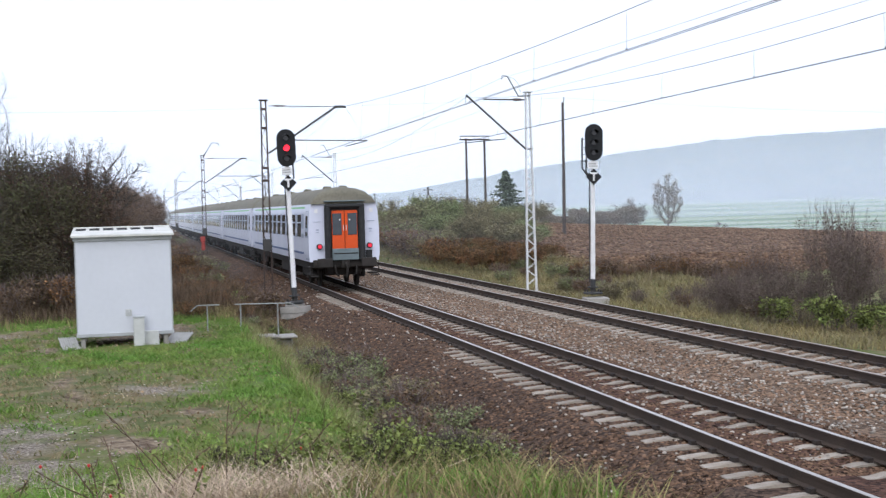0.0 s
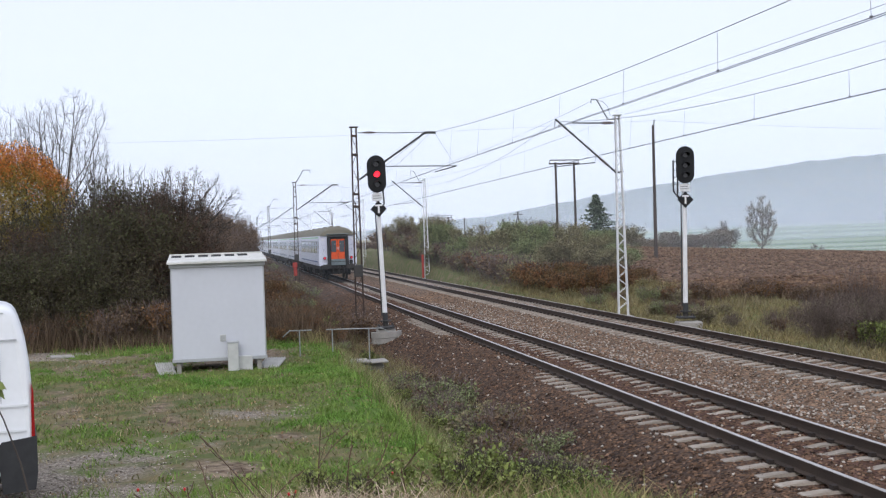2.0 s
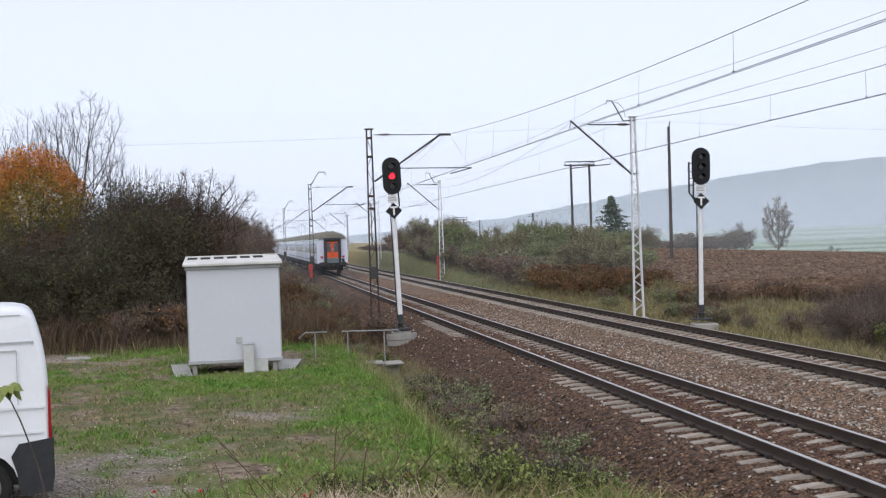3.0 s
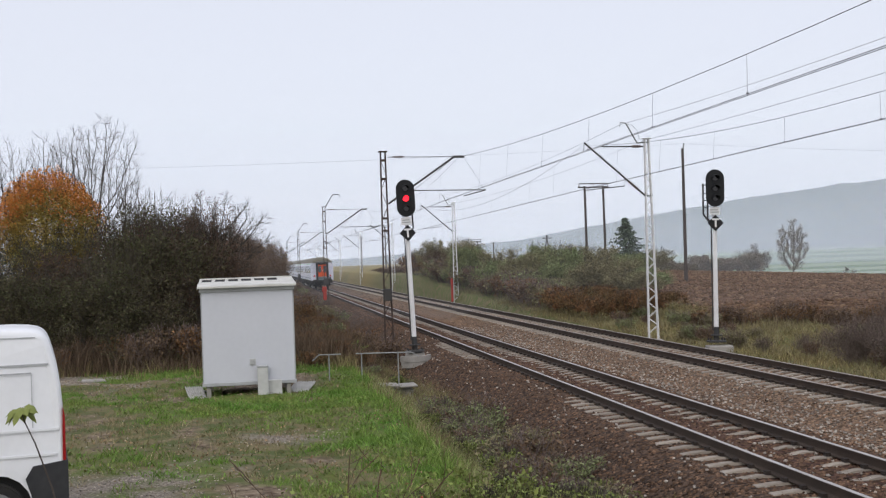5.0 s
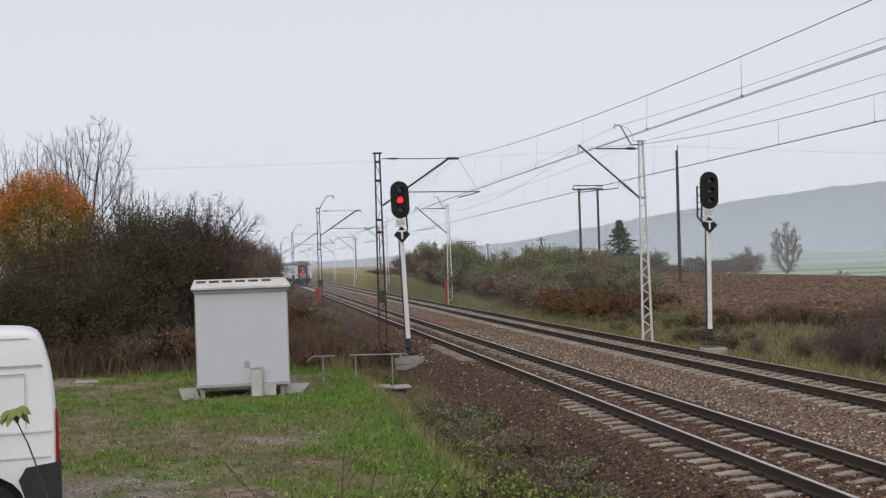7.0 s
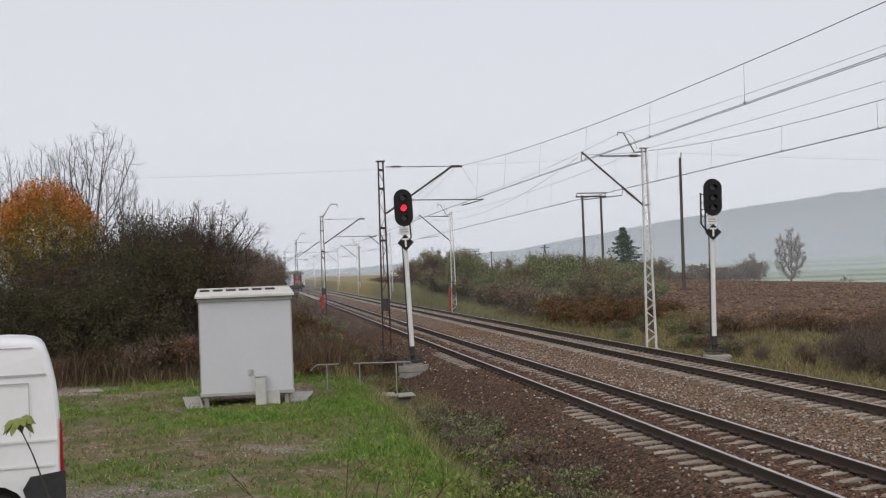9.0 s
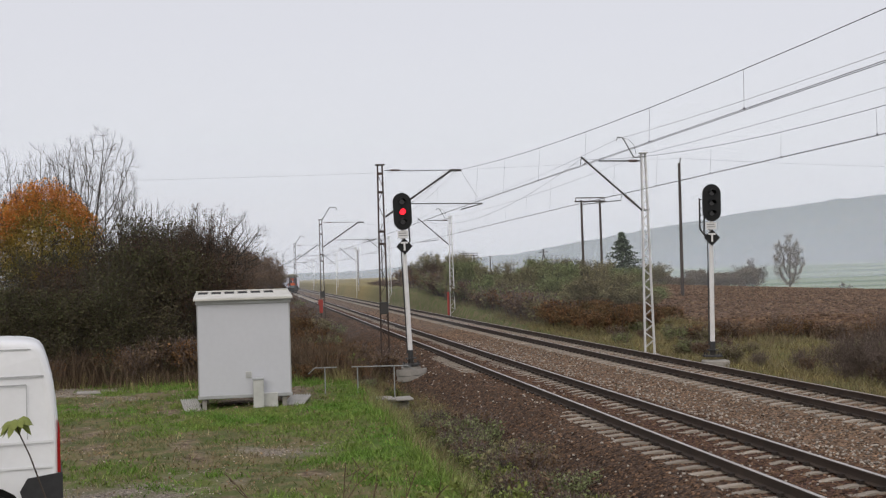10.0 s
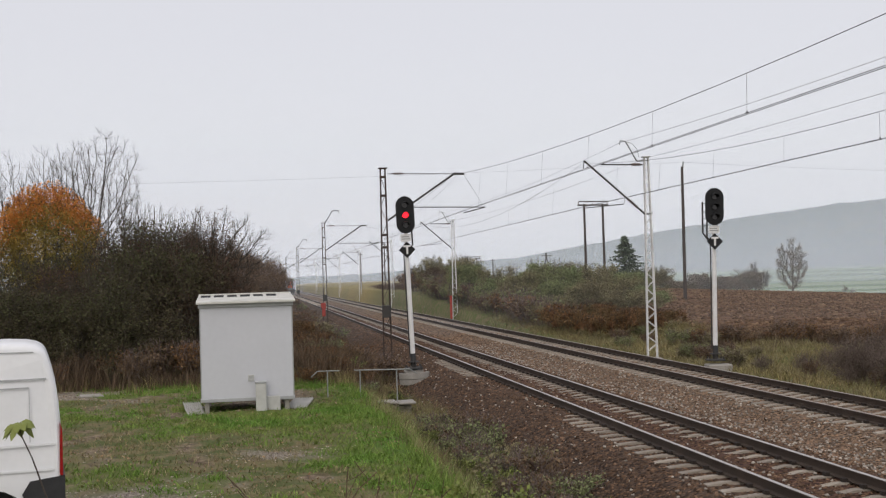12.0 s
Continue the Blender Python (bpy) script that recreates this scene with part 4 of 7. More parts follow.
h_pole(33.35, 120, 1.0, 9.0, 2.0)
h_pole(34.7, 200, 1.8, 4.3, 1.85)
t = thing("utility_pole", pose(35.5, 100, 0.6, 0, 0.5, 0), "slim dark wooden utility pole in the field", "utility pole", "utility poles")
part("pole", MB().rod((0, 0, -0.5), (0, 0, 11.2), 0.16, 0.11, 10), M_WOOD_POLE, t)
part("tip", MB().rod((0, 0, 10.4), (0.12, 0, 11.65), 0.07, 0.06, 8).rod((0, -0.05, 10.3), (0, -0.05, 11.2), 0.05, n=6), M_GALV, t, "grey steel pole tip")
t = thing("utility_pole", pose(52.0, 220, 1.6), "far wooden A-shaped utility pole", "utility pole", "utility poles")
part("pole", MB().rod((-1.0, 0, -0.5), (0.1, 0, 5.4), 0.14, 0.1, 8).rod((1.0, 0, -0.5), (-0.1, 0, 5.4), 0.14, 0.1, 8), M_WOOD_POLE, t)
part("crossarm", MB().box((0, 0, 4.9), (1.8, 0.14, 0.14), 0.02), M_WOOD_POLE, t)
for x, y, h in ((44.0, 230, 4.5), (25.5, 250, 8.6), (16.9, 205, 7.0), (18.5, 140, 3.0)):
    t = thing("utility_pole", pose(x, y, 0.5 if x < 20 else 1.8), "far slim wooden utility pole", "utility pole", "utility poles")
    part("pole", MB().rod((0, 0, -0.8), (0, 0, h), 0.14, 0.1, 8), M_WOOD_POLE, t)
    part("crossarm", MB().box((0, 0, h - 0.2), (0.9, 0.1, 0.1), 0.02), M_WOOD_POLE, t)
# rear signal far down the line
t = thing("railway_signal", pose(2.3, 120, 0.6), "small dark signal seen from afar beside the bushes", "railway signal", "railway signals")
part("post", MB().rod((0, 0, -0.8), (0, 0, 3.1), 0.08, n=10), M_POST_WHITE, t)
part("signal_head", MB().prism(stadium(0.36, 0.7, 10), -0.1, 0.05, "y"), M_SIGNAL_BLACK, t, place=pose(0, 0, 3.0))


# ---- equipment cabin ----
def equipment_cabin():
    t = thing("equipment_cabin", pose(-0.33, 32.5, 0, 0, 0, 1.0), "white sheet metal railway equipment cabin on short steel legs", "equipment cabin")
    part("body", MB().box((0, 1.15, 1.30), (2.37, 2.3, 2.48), 0.012), M_WHITE_PANEL, t, "plain white panelled body")
    for x in (-0.40, 0.41):
        part("panel_seam", MB().box((x, -0.001, 1.30), (0.004, 0.004, 2.40)), M_WHITE_PANEL, t)
    # thin grey strips put the shading of the body's corners into colour
    for x in (-1.178, 1.178):
        part("corner_shade", MB().box((x, 0.008, 1.30), (0.03, 0.03, 2.46), 0.006), M_CABIN_TRIM, t)
    part("floor_frame", MB().box((0, 1.15, 0.075), (2.42, 2.36, 0.09), 0.01), M_CABIN_TRIM, t, "grey steel floor frame")
    for x in (-1.05, 1.0):
        for y in (0.12, 2.15):
            part("leg", MB().box((x, y, -0.16), (0.12, 0.14, 0.5), 0.01), M_CONCRETE, t)
    part("fascia", MB().box((0, 1.15, 2.515), (2.44, 2.40, 0.11), 0.012), M_CABIN_TRIM, t)
    rf = MB().prism([(-0.16, 2.565), (-0.16, 2.615), (-0.10, 2.635), (2.44, 2.770), (2.44, 2.565)], -1.265, 1.265, "x")
    roof = part("roof", rf, M_ROOF_SHEET, t, "shallow sloping pale sheet roof")
    for k in range(8):
        x = -1.235 + 2.47 * k / 7
        part("roof_rib", MB().prism([(-0.14, 2.620), (-0.10, 2.645), (2.45, 2.788), (2.45, 2.762)], x - 0.014, x + 0.014, "x"), M_ROOF_SHEET, roof)
    part("ridge_strip", MB().box((0, 2.42, 2.785), (2.53, 0.07, 0.035), 0.008), M_ROOF_SHEET, roof)
    for k in range(6):
        x = -1.235 + 2.47 * (k + 0.5) / 7
        part("roof_vent", MB().prism([(1.45, 2.712), (1.45, 2.722), (2.25, 2.766), (2.25, 2.752)], x - 0.13, x + 0.13, "x"), M_DARK, roof, "dark vent slot")
    vt = part("vent", MB().box((0.09, -0.012, 0.62), (0.15, 0.02, 0.17), 0.004), M_PLASTIC_GREY, t, "small grey vent grille")
    for k in range(4):
        part("slat", MB().box((0.09, -0.026, 0.565 + 0.035 * k), (0.12, 0.01, 0.014)), M_CABIN_TRIM, vt)
    part("cable_pillar", MB().box((0.33, -0.22, 0.13), (0.27, 0.24, 0.74), 0.015), M_PLASTIC_GREY, t, "pale grey plastic cable pillar")
    part("pillar_cap", MB().box((0.33, -0.22, 0.52), (0.30, 0.27, 0.05), 0.012), M_CABIN_TRIM, t)
    part("cable_box", MB().box((0.64, -0.02, -0.06), (0.36, 0.25, 0.40), 0.012), M_PLASTIC_GREY, t, "grey cable box")


equipment_cabin()


def corrugated_sheet(place, w, d):
    t = thing("corrugated_sheet", place, "pale corrugated sheet lying on the grass beside the cabin", "corrugated sheet", "corrugated sheets")
    n = 40
    vs = []
    for y in (-d / 2, d / 2):
        for zz in (0.0, -0.02):
            vs += [(-w / 2 + w * i / n, y, zz + 0.022 * math.sin(i * math.pi / 2.5)) for i in range(n + 1)]
    m = n + 1
    fs = []
    for i in range(n):
        fs += [(i, i + 1, 2 * m + i + 1, 2 * m + i), (m + i + 1, m + i, 3 * m + i, 3 * m + i + 1), (i, m + i, m + i + 1, i + 1), (2 * m + i + 1, 3 * m + i + 1, 3 * m + i, 2 * m + i)]
    part("sheet", MB().add(vs, fs), M_CORRUGATED, t)


corrugated_sheet(pose(-1.74, 32.9, -0.13, 9, 0, 8), 0.44, 1.2)
corrugated_sheet(pose(1.02, 33.3, -0.15, 8, 0, -14), 0.55, 1.1)


def culvert():
    t = thing("culvert_railing", pose(0, 35.0, 0), "thin galvanised pipe railing along a concrete culvert slab", "railing")
    for x in (1.86, 2.78, 3.82):
        part("post", MB().rod((x, 0, -0.55), (x, 0, 0.52), 0.017, n=8), M_GALV, t)
    part("handrail", MB().path([(1.40, 0, 0.38), (1.58, 0, 0.54), (2.2, 0, 0.535)], 0.017, 8).path([(2.62, 0, 0.53), (4.2, 0, 0.50), (4.42, 0, 0.36)], 0.017, 8), M_GALV, t)
    s = thing("culvert_slab", pose(0, 34.9, 0), "cracked weathered concrete culvert slab over a ditch", "slab")
    for x, w, a in ((2.35, 0.9, 1.5), (3.3, 0.95, 2.0), (4.05, 0.5, -1.5)):
        part("slab_piece", MB().box((x, 0, -0.335 - 0.05 * (x - 2.35)), (w, 0.8, 0.06), 0.02, Matrix.Rotation(radians(a), 3, "Y")), M_CONCRETE, s)
    part("headwall", MB().box((3.2, 0.1, -0.75), (2.0, 0.4, 0.52), 0.03), M_CONCRETE, s)


culvert()


# ---- parked van ----
def wheel_into(t, x, y, z, r=0.34):
    w = part("wheel", MB().rod((x, y - 0.02, z), (x, y + 0.2, z), r * 0.97, n=28).rod((x, y - 0.035, z), (x, y + 0.18, z), r * 0.88, r, 28), M_TYRE, t, "black tyre")
    rim = MB().rod((x, y - 0.045, z), (x, y + 0.05, z), r * 0.62, n=24)
    part("rim", rim, M_RIM, w)
    hub = MB().rod((x, y - 0.06, z), (x, y - 0.03, z), r * 0.2, n=12)
    for k in range(8):
        a = k * math.pi / 4
        hub.rod((x + 0.47 * r * math.cos(a), y - 0.052, z + 0.47 * r * math.sin(a)), (x + 0.47 * r * math.cos(a), y - 0.044, z + 0.47 * r * math.sin(a)), r * 0.09, n=8)
    part("hub_cap", hub, M_VAN_DARK, w)


def panel_van():
    """Rear end at x = 0, front towards -x, near side at y = 0."""
    t = thing("panel_van", pose(-2.50, 16.2, -0.20, 0, 0, 9.6) @ Matrix.Diagonal((1.05, 1.05, 1.03, 1)), "white high-roofed panel van with black lower bumper", "van")
    side = [(-5.35, 0.35), (-5.40, 0.75), (-5.2, 1.05), (-4.55, 1.25), (-3.75, 2.18), (-3.2, 2.46), (-2.2, 2.52), (-0.60, 2.52), (-0.38, 2.505), (-0.27, 2.48), (-0.20, 2.44), (-0.155, 2.38),
            (-0.12, 2.28), (-0.09, 2.17), (-0.05, 2.0), (-0.025, 1.80), (-0.008, 1.55), (0.0, 1.3), (0.0, 0.75), (0.0, 0.45), (-0.30, 0.42)]
    arch = [(-0.80 + 0.42 * math.cos(a), 0.34 + 0.43 * math.sin(a)) for a in np.linspace(radians(10), radians(170), 9)]
    arch2 = [(-4.50 + 0.40 * math.cos(a), 0.34 + 0.42 * math.sin(a)) for a in np.linspace(radians(10), radians(170), 9)]
    prof = side + arch + arch2
    mb = MB()
    n = len(prof)
    W = 2.05

    def inset(z):
        return 0.0 if z < 1.25 else 0.10 * ((z - 1.25) / 1.27) ** 1.6

    vs = []
    for base, sgn in ((0.0, 1), (W, -1)):
        for d, s in ((0.0, 0.07), (0.012, 0.035), (0.035, 0.012), (0.075, 0.0)):
            for x, z in prof:
                top = float(ramp01(z, 1.9, 2.4))
                back = float(ramp01(x, -0.45, -0.12)) if z > 0.6 else 0.0
                vs.append((x - s * back * 0.8, base + sgn * (inset(z) + d), z - s * top))
    rings = [0, 1, 2, 3, 7, 6, 5, 4]
    fs = [(a * n + i, a * n + (i + 1) % n, b * n + (i + 1) % n, b * n + i) for a, b in zip(rings, rings[1:]) for i in range(n)]
    fs += [tuple(range(n)), tuple(range(4 * n, 5 * n))[::-1]]
    body = part("body", mb.add(vs, fs), M_VAN, t, "white painted steel body", smooth=True)
    for p in body.data.polygons:
        p.use_smooth = len(p.vertices) == 4
    # pressed panels and seams on the near side
    def seam(pts, w=0.012):
        m = MB()
        for (x0, z0), (x1, z1) in zip(pts, pts[1:]):
            m.bar((x0, inset(z0) - 0.002, z0), (x1, inset(z1) - 0.002, z1), w, 0.008)
        part("seam", m, M_SEAM, body)
    seam([(-5.0, 2.06), (-0.16, 2.08)], 0.022)
    seam([(-0.36, 1.98), (-0.36, 1.32)], 0.010)
    seam([(-2.1, 1.975), (-0.36, 1.98)], 0.016)
    seam([(-2.4, 2.43), (-0.3, 2.41)], 0.012)
    seam([(-2.0, 2.35), (-2.0, 0.5)], 0.014)
    part("side_crease", MB().bar((-4.9, -0.006, 1.25), (-0.06, -0.004, 1.29), 0.03, 0.012).bar((-4.9, -0.004, 0.96), (-0.10, -0.004, 0.98), 0.03, 0.012), M_VAN, body)
    bp = MB().prism([(-0.37, 0.22), (0.00, 0.25), (0.03, 0.45), (0.03, 0.90), (-0.37, 0.85), (-0.46, 0.70), (-0.40, 0.50)], -0.025, W + 0.025, "y")
    part("rear_bumper", bp, M_VAN_DARK, t, "black plastic rear bumper")
    part("side_sill", MB().box((-2.75, 0.03, 0.38), (2.7, 0.09, 0.2), 0.02), M_VAN_DARK, t)
    for y in (-0.004, W - 0.06):
        part("tail_light", MB().prism([(-0.028, 0.90), (0.010, 0.90), (0.010, 1.44), (-0.008, 1.54), (-0.022, 1.30)], y, y + 0.07, "y"), M_LAMP_RED, t, "tall red tail light")
    for cx in (-0.80, -4.50):
        prof2 = [(cx + 0.41 * math.cos(a), 0.34 + 0.43 * math.sin(a)) for a in np.linspace(0, math.pi, 12)]
        part("wheel_arch", MB().prism(prof2, 0.10, 0.5, "y"), M_DARK, t, "black wheel arch")
    for x in (-0.80, -4.50):
        wheel_into(t, x, 0.06, 0.33, 0.35)
        wheel_into(t, x, W - 0.26, 0.34)
    part("windscreen", MB().prism([(-4.52, 1.28), (-4.50, 1.30), (-3.78, 2.16), (-3.80, 2.14)], 0.25, W - 0.25, "y"), M_GLASS_DARK, t, "dark windscreen")
    part("side_window", MB().prism([(-4.2, 1.3), (-3.2, 1.3), (-3.2, 2.0), (-3.7, 2.0)], 0.015, 0.05, "y"), M_GLASS_DARK, t)


panel_van()


# ---- passenger train ----
COACH = 24.5


def coach_section(shrink=0.0, lift=0.0):
    s = shrink
    return [(-1.38 + s, 1.08), (-1.415 + s, 1.35), (-1.415 + s, 2.3), (-1.37 + s, 3.05), (-1.30 + s, 3.36)], \
           [(-1.30 + s, 3.36), (-1.16 + s, 3.64), (-0.92 + s * 0.8, 3.84 - s), (-0.55, 3.98 - s), (0, 4.04 - s), (0.55, 3.98 - s), (0.92 - s * 0.8, 3.84 - s), (1.16 - s, 3.64), (1.30 - s, 3.36)]


def side_x(z):
    return np.interp(z, [1.08, 1.35, 2.3, 3.05, 3.36], [1.38, 1.415, 1.415, 1.37, 1.30])


def passenger_coach():
    t = thing("passenger_coach", pose(NEAR_X, 0, 0), "white and blue last coach with brown roof and orange end door", "railway coach", "coaches of the train")
    left, roof = coach_section()
    right = [(-x, z) for x, z in left[::-1]]
    body = part("body", MB().prism(left + right, 0.12, COACH - 0.12, "y"), M_COACH, t, "pale blue-white painted body")
    # roof with rounded ends
    mb, rows = MB(), []
    ends = ((0.0, 0.46), (0.03, 0.32), (0.09, 0.20), (0.20, 0.10), (0.38, 0.035), (0.65, 0.0))
    for y, s in ends + tuple((COACH - y, s) for y, s in ends[::-1]):
        rows.append([(x, y, z) for x, z in [(x, 3.36 + (z - 3.36) * (1 - s)) for x, z in roof]])
    n = len(roof)
    fs = [(k * n + i, k * n + i + 1, (k + 1) * n + i + 1, (k + 1) * n + i) for k in range(len(rows) - 1) for i in range(n - 1)]
    fs += [tuple(range(n)), tuple(range((len(rows) - 1) * n, len(rows) * n))[::-1]]
    mb.add([p for r in rows for p in r], fs)
    rf = part("roof", mb, M_COACH_ROOF, t, "grimy brown curved roof", smooth=True)
    for k, y in enumerate((1.6, 2.6, 5.5, 8.5, 11.5, 14.5, 17.5, 21.5, 22.8)):
        part("roof_vent", MB().rod((0.25 * (-1) ** k, y, 3.96), (0.25 * (-1) ** k, y, 4.10), 0.22, 0.16, 10), M_COACH_ROOF, rf)
    for s in (-1, 1):
        for z0, z1, m, nm in ((1.35, 1.44, M_COACH_BLUE, "blue_stripe"), (2.02, 2.98, M_COACH_BAND, "window_band"), (3.20, 3.27, M_COACH_GREEN, "green_stripe")):
            vs = []
            for z in (z0, (z0 + z1) / 2, z1):
                vs += [(s * (side_x(z) + 0.004), 1.6, z), (s * (side_x(z) + 0.004), COACH - 1.6, z), ]
            part(nm, MB().add(vs, [(0, 1, 3, 2), (2, 3, 5, 4)]), m, body)
        for k in range(11):
            y = 2.95 + k * (COACH - 5.9) / 10
            z0, z1 = 2.05, 2.95
            fr = MB()
            for grow, off in ((0.05, 0.010), (0.0, 0.016)):
                w = 0.58 + grow
                vs = [(s * (side_x(z) + off), yy, z) for z in (z0 - grow, z1 + grow) for yy in (y - w, y + w)]
                fr.add(vs, [(0, 1, 3, 2)], 0 if grow else 1)
            wv = [(s * (side_x(2.62) + 0.02), yy, z) for z in (2.60, 2.65) for yy in (y - 0.58, y + 0.58)]
            fr.add(wv, [(0, 1, 3, 2)], 0)
            part("window", fr, [M_COACH, M_GLASS_DARK], t)
        for y in (0.75, COACH - 0.75):
            d = MB()
            d.add([(s * (side_x(z) + 0.006), yy, z) for z in (1.15, 2.3, 3.1) for yy in (y - 0.42, y + 0.42)], [(0, 1, 3, 2), (2, 3, 5, 4)], 0)
            d.add([(s * (side_x(z) + 0.012), yy, z) for z in (2.1, 2.9) for yy in (y - 0.25, y + 0.25)], [(0, 1, 3, 2)], 1)
            part("door", d, [M_COACH_BAND, M_GLASS_DARK], t)
            part("step", MB().box((s * 1.25, y, 0.85), (0.3, 0.8, 0.05)).box((s * 1.22, y, 0.55), (0.3, 0.8, 0.05)), M_UNDER, t)
    # ends
    for e, y in ((-1, 0.0), (1, COACH)):
        d = -e
        f = part("gangway", MB().box((0, y - e * 0.03, 2.22), (1.16, 0.12, 2.20), 0.02), M_RUBBER, t, "black recessed gangway")
        for s in (-1, 1):
            part("rubber_column", MB().box((s * 0.68, y + e * 0.07, 2.17), (0.23, 0.30, 2.20), 0.07), M_RUBBER, f, "bulging black rubber column")
        part("lintel", MB().box((0, y + e * 0.07, 3.27), (1.58, 0.28, 0.15), 0.05), M_RUBBER, f)
        part("hood", MB().box((0, y + e * 0.07, 3.46), (1.66, 0.16, 0.045), 0.015), M_GREY_PLATE, f)
        for s in (-1, 1):
            dr = part("end_door", MB().box((s * 0.262, y + e * 0.06, 2.33), (0.50, 0.05, 1.52), 0.012), M_DOOR_ORANGE, t, "orange end door leaf")
            part("door_window", MB().box((s * 0.305, y + e * 0.088, 2.55), (0.37, 0.02, 0.86), 0.008), M_GLASS_DARK, dr)
            part("door_handle", MB().rod((s * 0.055, y + e * 0.115, 2.30), (s * 0.055, y + e * 0.115, 2.52), 0.014, n=8), M_POST_WHITE, dr)
            part("warning_lamp", MB().rod((s * 0.20, y + e * 0.07, 2.72), (s * 0.20, y + e * 0.115, 2.72), 0.028, n=10), M_POST_WHITE, dr)
        pl = part("fall_plate", MB().box((0, y + e * 0.16, 1.36), (1.06, 0.06, 0.46), 0.02), M_GREY_PLATE, t, "grey folding bridge plate")
        part("hinge_bar", MB().rod((-0.48, y + e * 0.20, 1.40), (0.48, y + e * 0.20, 1.40), 0.02, n=8), M_UNDER, pl)
        for s in (-1, 1):
            lamp = part("tail_lamp", MB().rod((s * 1.00, y + e * 0.07, 1.68), (s * 1.00, y - e * 0.12, 1.68), 0.078, n=18), M_TAIL, t, "round red tail lamp")
            part("lamp_ring", MB().rod((s * 1.00, y + e * 0.045, 1.68), (s * 1.00, y - e * 0.12, 1.68), 0.112, n=18), M_RUBBER, lamp)
            bf = MB().rod((s * 0.875, y - e * 0.25, 1.04), (s * 0.875, y + e * 0.44, 1.04), 0.115, n=14)
            bf.rod((s * 0.875, y - e * 0.1, 1.04), (s * 0.875, y + e * 0.18, 1.04), 0.17, 0.15, 14)
            bufr = part("buffer", bf, M_UNDER, t, "black buffer")
            part("buffer_plate", MB().box((s * 0.875, y + e * 0.47, 1.04), (0.60, 0.06, 0.36), 0.028), M_UNDER, bufr)
            part("mark", MB().box((s * 1.10, y - e * 0.108, 3.08), (0.13, 0.03, 0.15)), M_POST_WHITE, t)
            part("mark", MB().box((s * 1.08, y - e * 0.108, 2.66), (0.30, 0.03, 0.025)), M_COACH_BAND, t)
            part("mark", MB().box((s * 1.06, y - e * 0.108, 2.34), (0.12, 0.03, 0.05)).box((s * 1.06, y - e * 0.108, 2.24), (0.12, 0.03, 0.03)), M_COACH_BAND, t)
            part("corner_step", MB().box((s * 1.22, y - e * 0.12, 0.50), (0.34, 0.26, 0.03), 0.008).rod((s * 1.36, y - e * 0.12, 0.5), (s * 1.36, y - e * 0.12, 1.05), 0.014, n=6).rod((s * 1.08, y - e * 0.12, 0.5), (s * 1.08, y - e * 0.12, 1.05), 0.014, n=6), M_UNDER, t)
            part("brake_hose", MB().path([(s * 0.42, y + e * 0.02, 0.92), (s * 0.42, y + e * 0.20, 0.80), (s * 0.38, y + e * 0.22, 0.58), (s * 0.28, y + e * 0.14, 0.50)], 0.035, 8), M_UNDER, t)
        part("socket_box", MB().box((0.98, y - e * 0.09, 1.33), (0.25, 0.06, 0.34), 0.015), M_RUBBER, t, "black socket box")
        part("buffer_beam", MB().box((0, y - e * 0.10, 1.00), (2.54, 0.22, 0.30), 0.03), M_UNDER, t)
        part("coupling", MB().box((0, y + e * 0.02, 0.98), (0.34, 0.24, 0.34), 0.04).rod((0, y, 0.98), (0, y + e * 0.42, 0.96), 0.06, n=10).path([(0, y + e * 0.36, 0.96), (0.03, y + e * 0.34, 0.72), (-0.02, y + e * 0.24, 0.46)], 0.05, 8), M_UNDER, t, "hanging screw coupling")
        part("brake_gear", MB().box((0, y - e * 0.9, 0.66), (1.5, 0.3, 0.32), 0.05).box((-0.55, y - e * 0.55, 0.74), (0.34, 0.3, 0.34), 0.05).box((0.6, y - e * 0.5, 0.76), (0.28, 0.3, 0.30), 0.05), M_UNDER, t)
    part("underframe", MB().box((0, COACH / 2, 0.92), (2.5, COACH - 1.0, 0.32), 0.04).box((-0.6, 10, 0.62), (1.2, 3.2, 0.55), 0.05).box((0.6, 14, 0.62), (1.2, 2.6, 0.55), 0.05).box((0, 17, 0.65), (2.2, 1.2, 0.45), 0.05), M_UNDER, t)
    for yb in (3.2, COACH - 3.2):
        b = part("bogie", MB().box((-1.0, yb, 0.55), (0.16, 3.3, 0.34), 0.04).box((1.0, yb, 0.55), (0.16, 3.3, 0.34), 0.04).box((0, yb, 0.55), (2.0, 0.5, 0.3), 0.04), M_UNDER, t)
        for dy in (-1.25, 1.25):
            for s in (-1, 1):
                part("wheel", MB().rod((s * 0.70, yb + dy, 0.46), (s * 0.82, yb + dy, 0.46), 0.46, n=22).rod((s * 0.82, yb + dy, 0.46), (s * 1.1, yb + dy, 0.46), 0.12, n=10), M_UNDER, b)
    return t


coach = passenger_coach()
train = [coach] + [copy_thing(coach, pose(NEAR_X, 0, 0)) for _ in range(7)]
for c in train[1:]:
    tagged(c, "white and blue passenger coach with a brown curved roof")


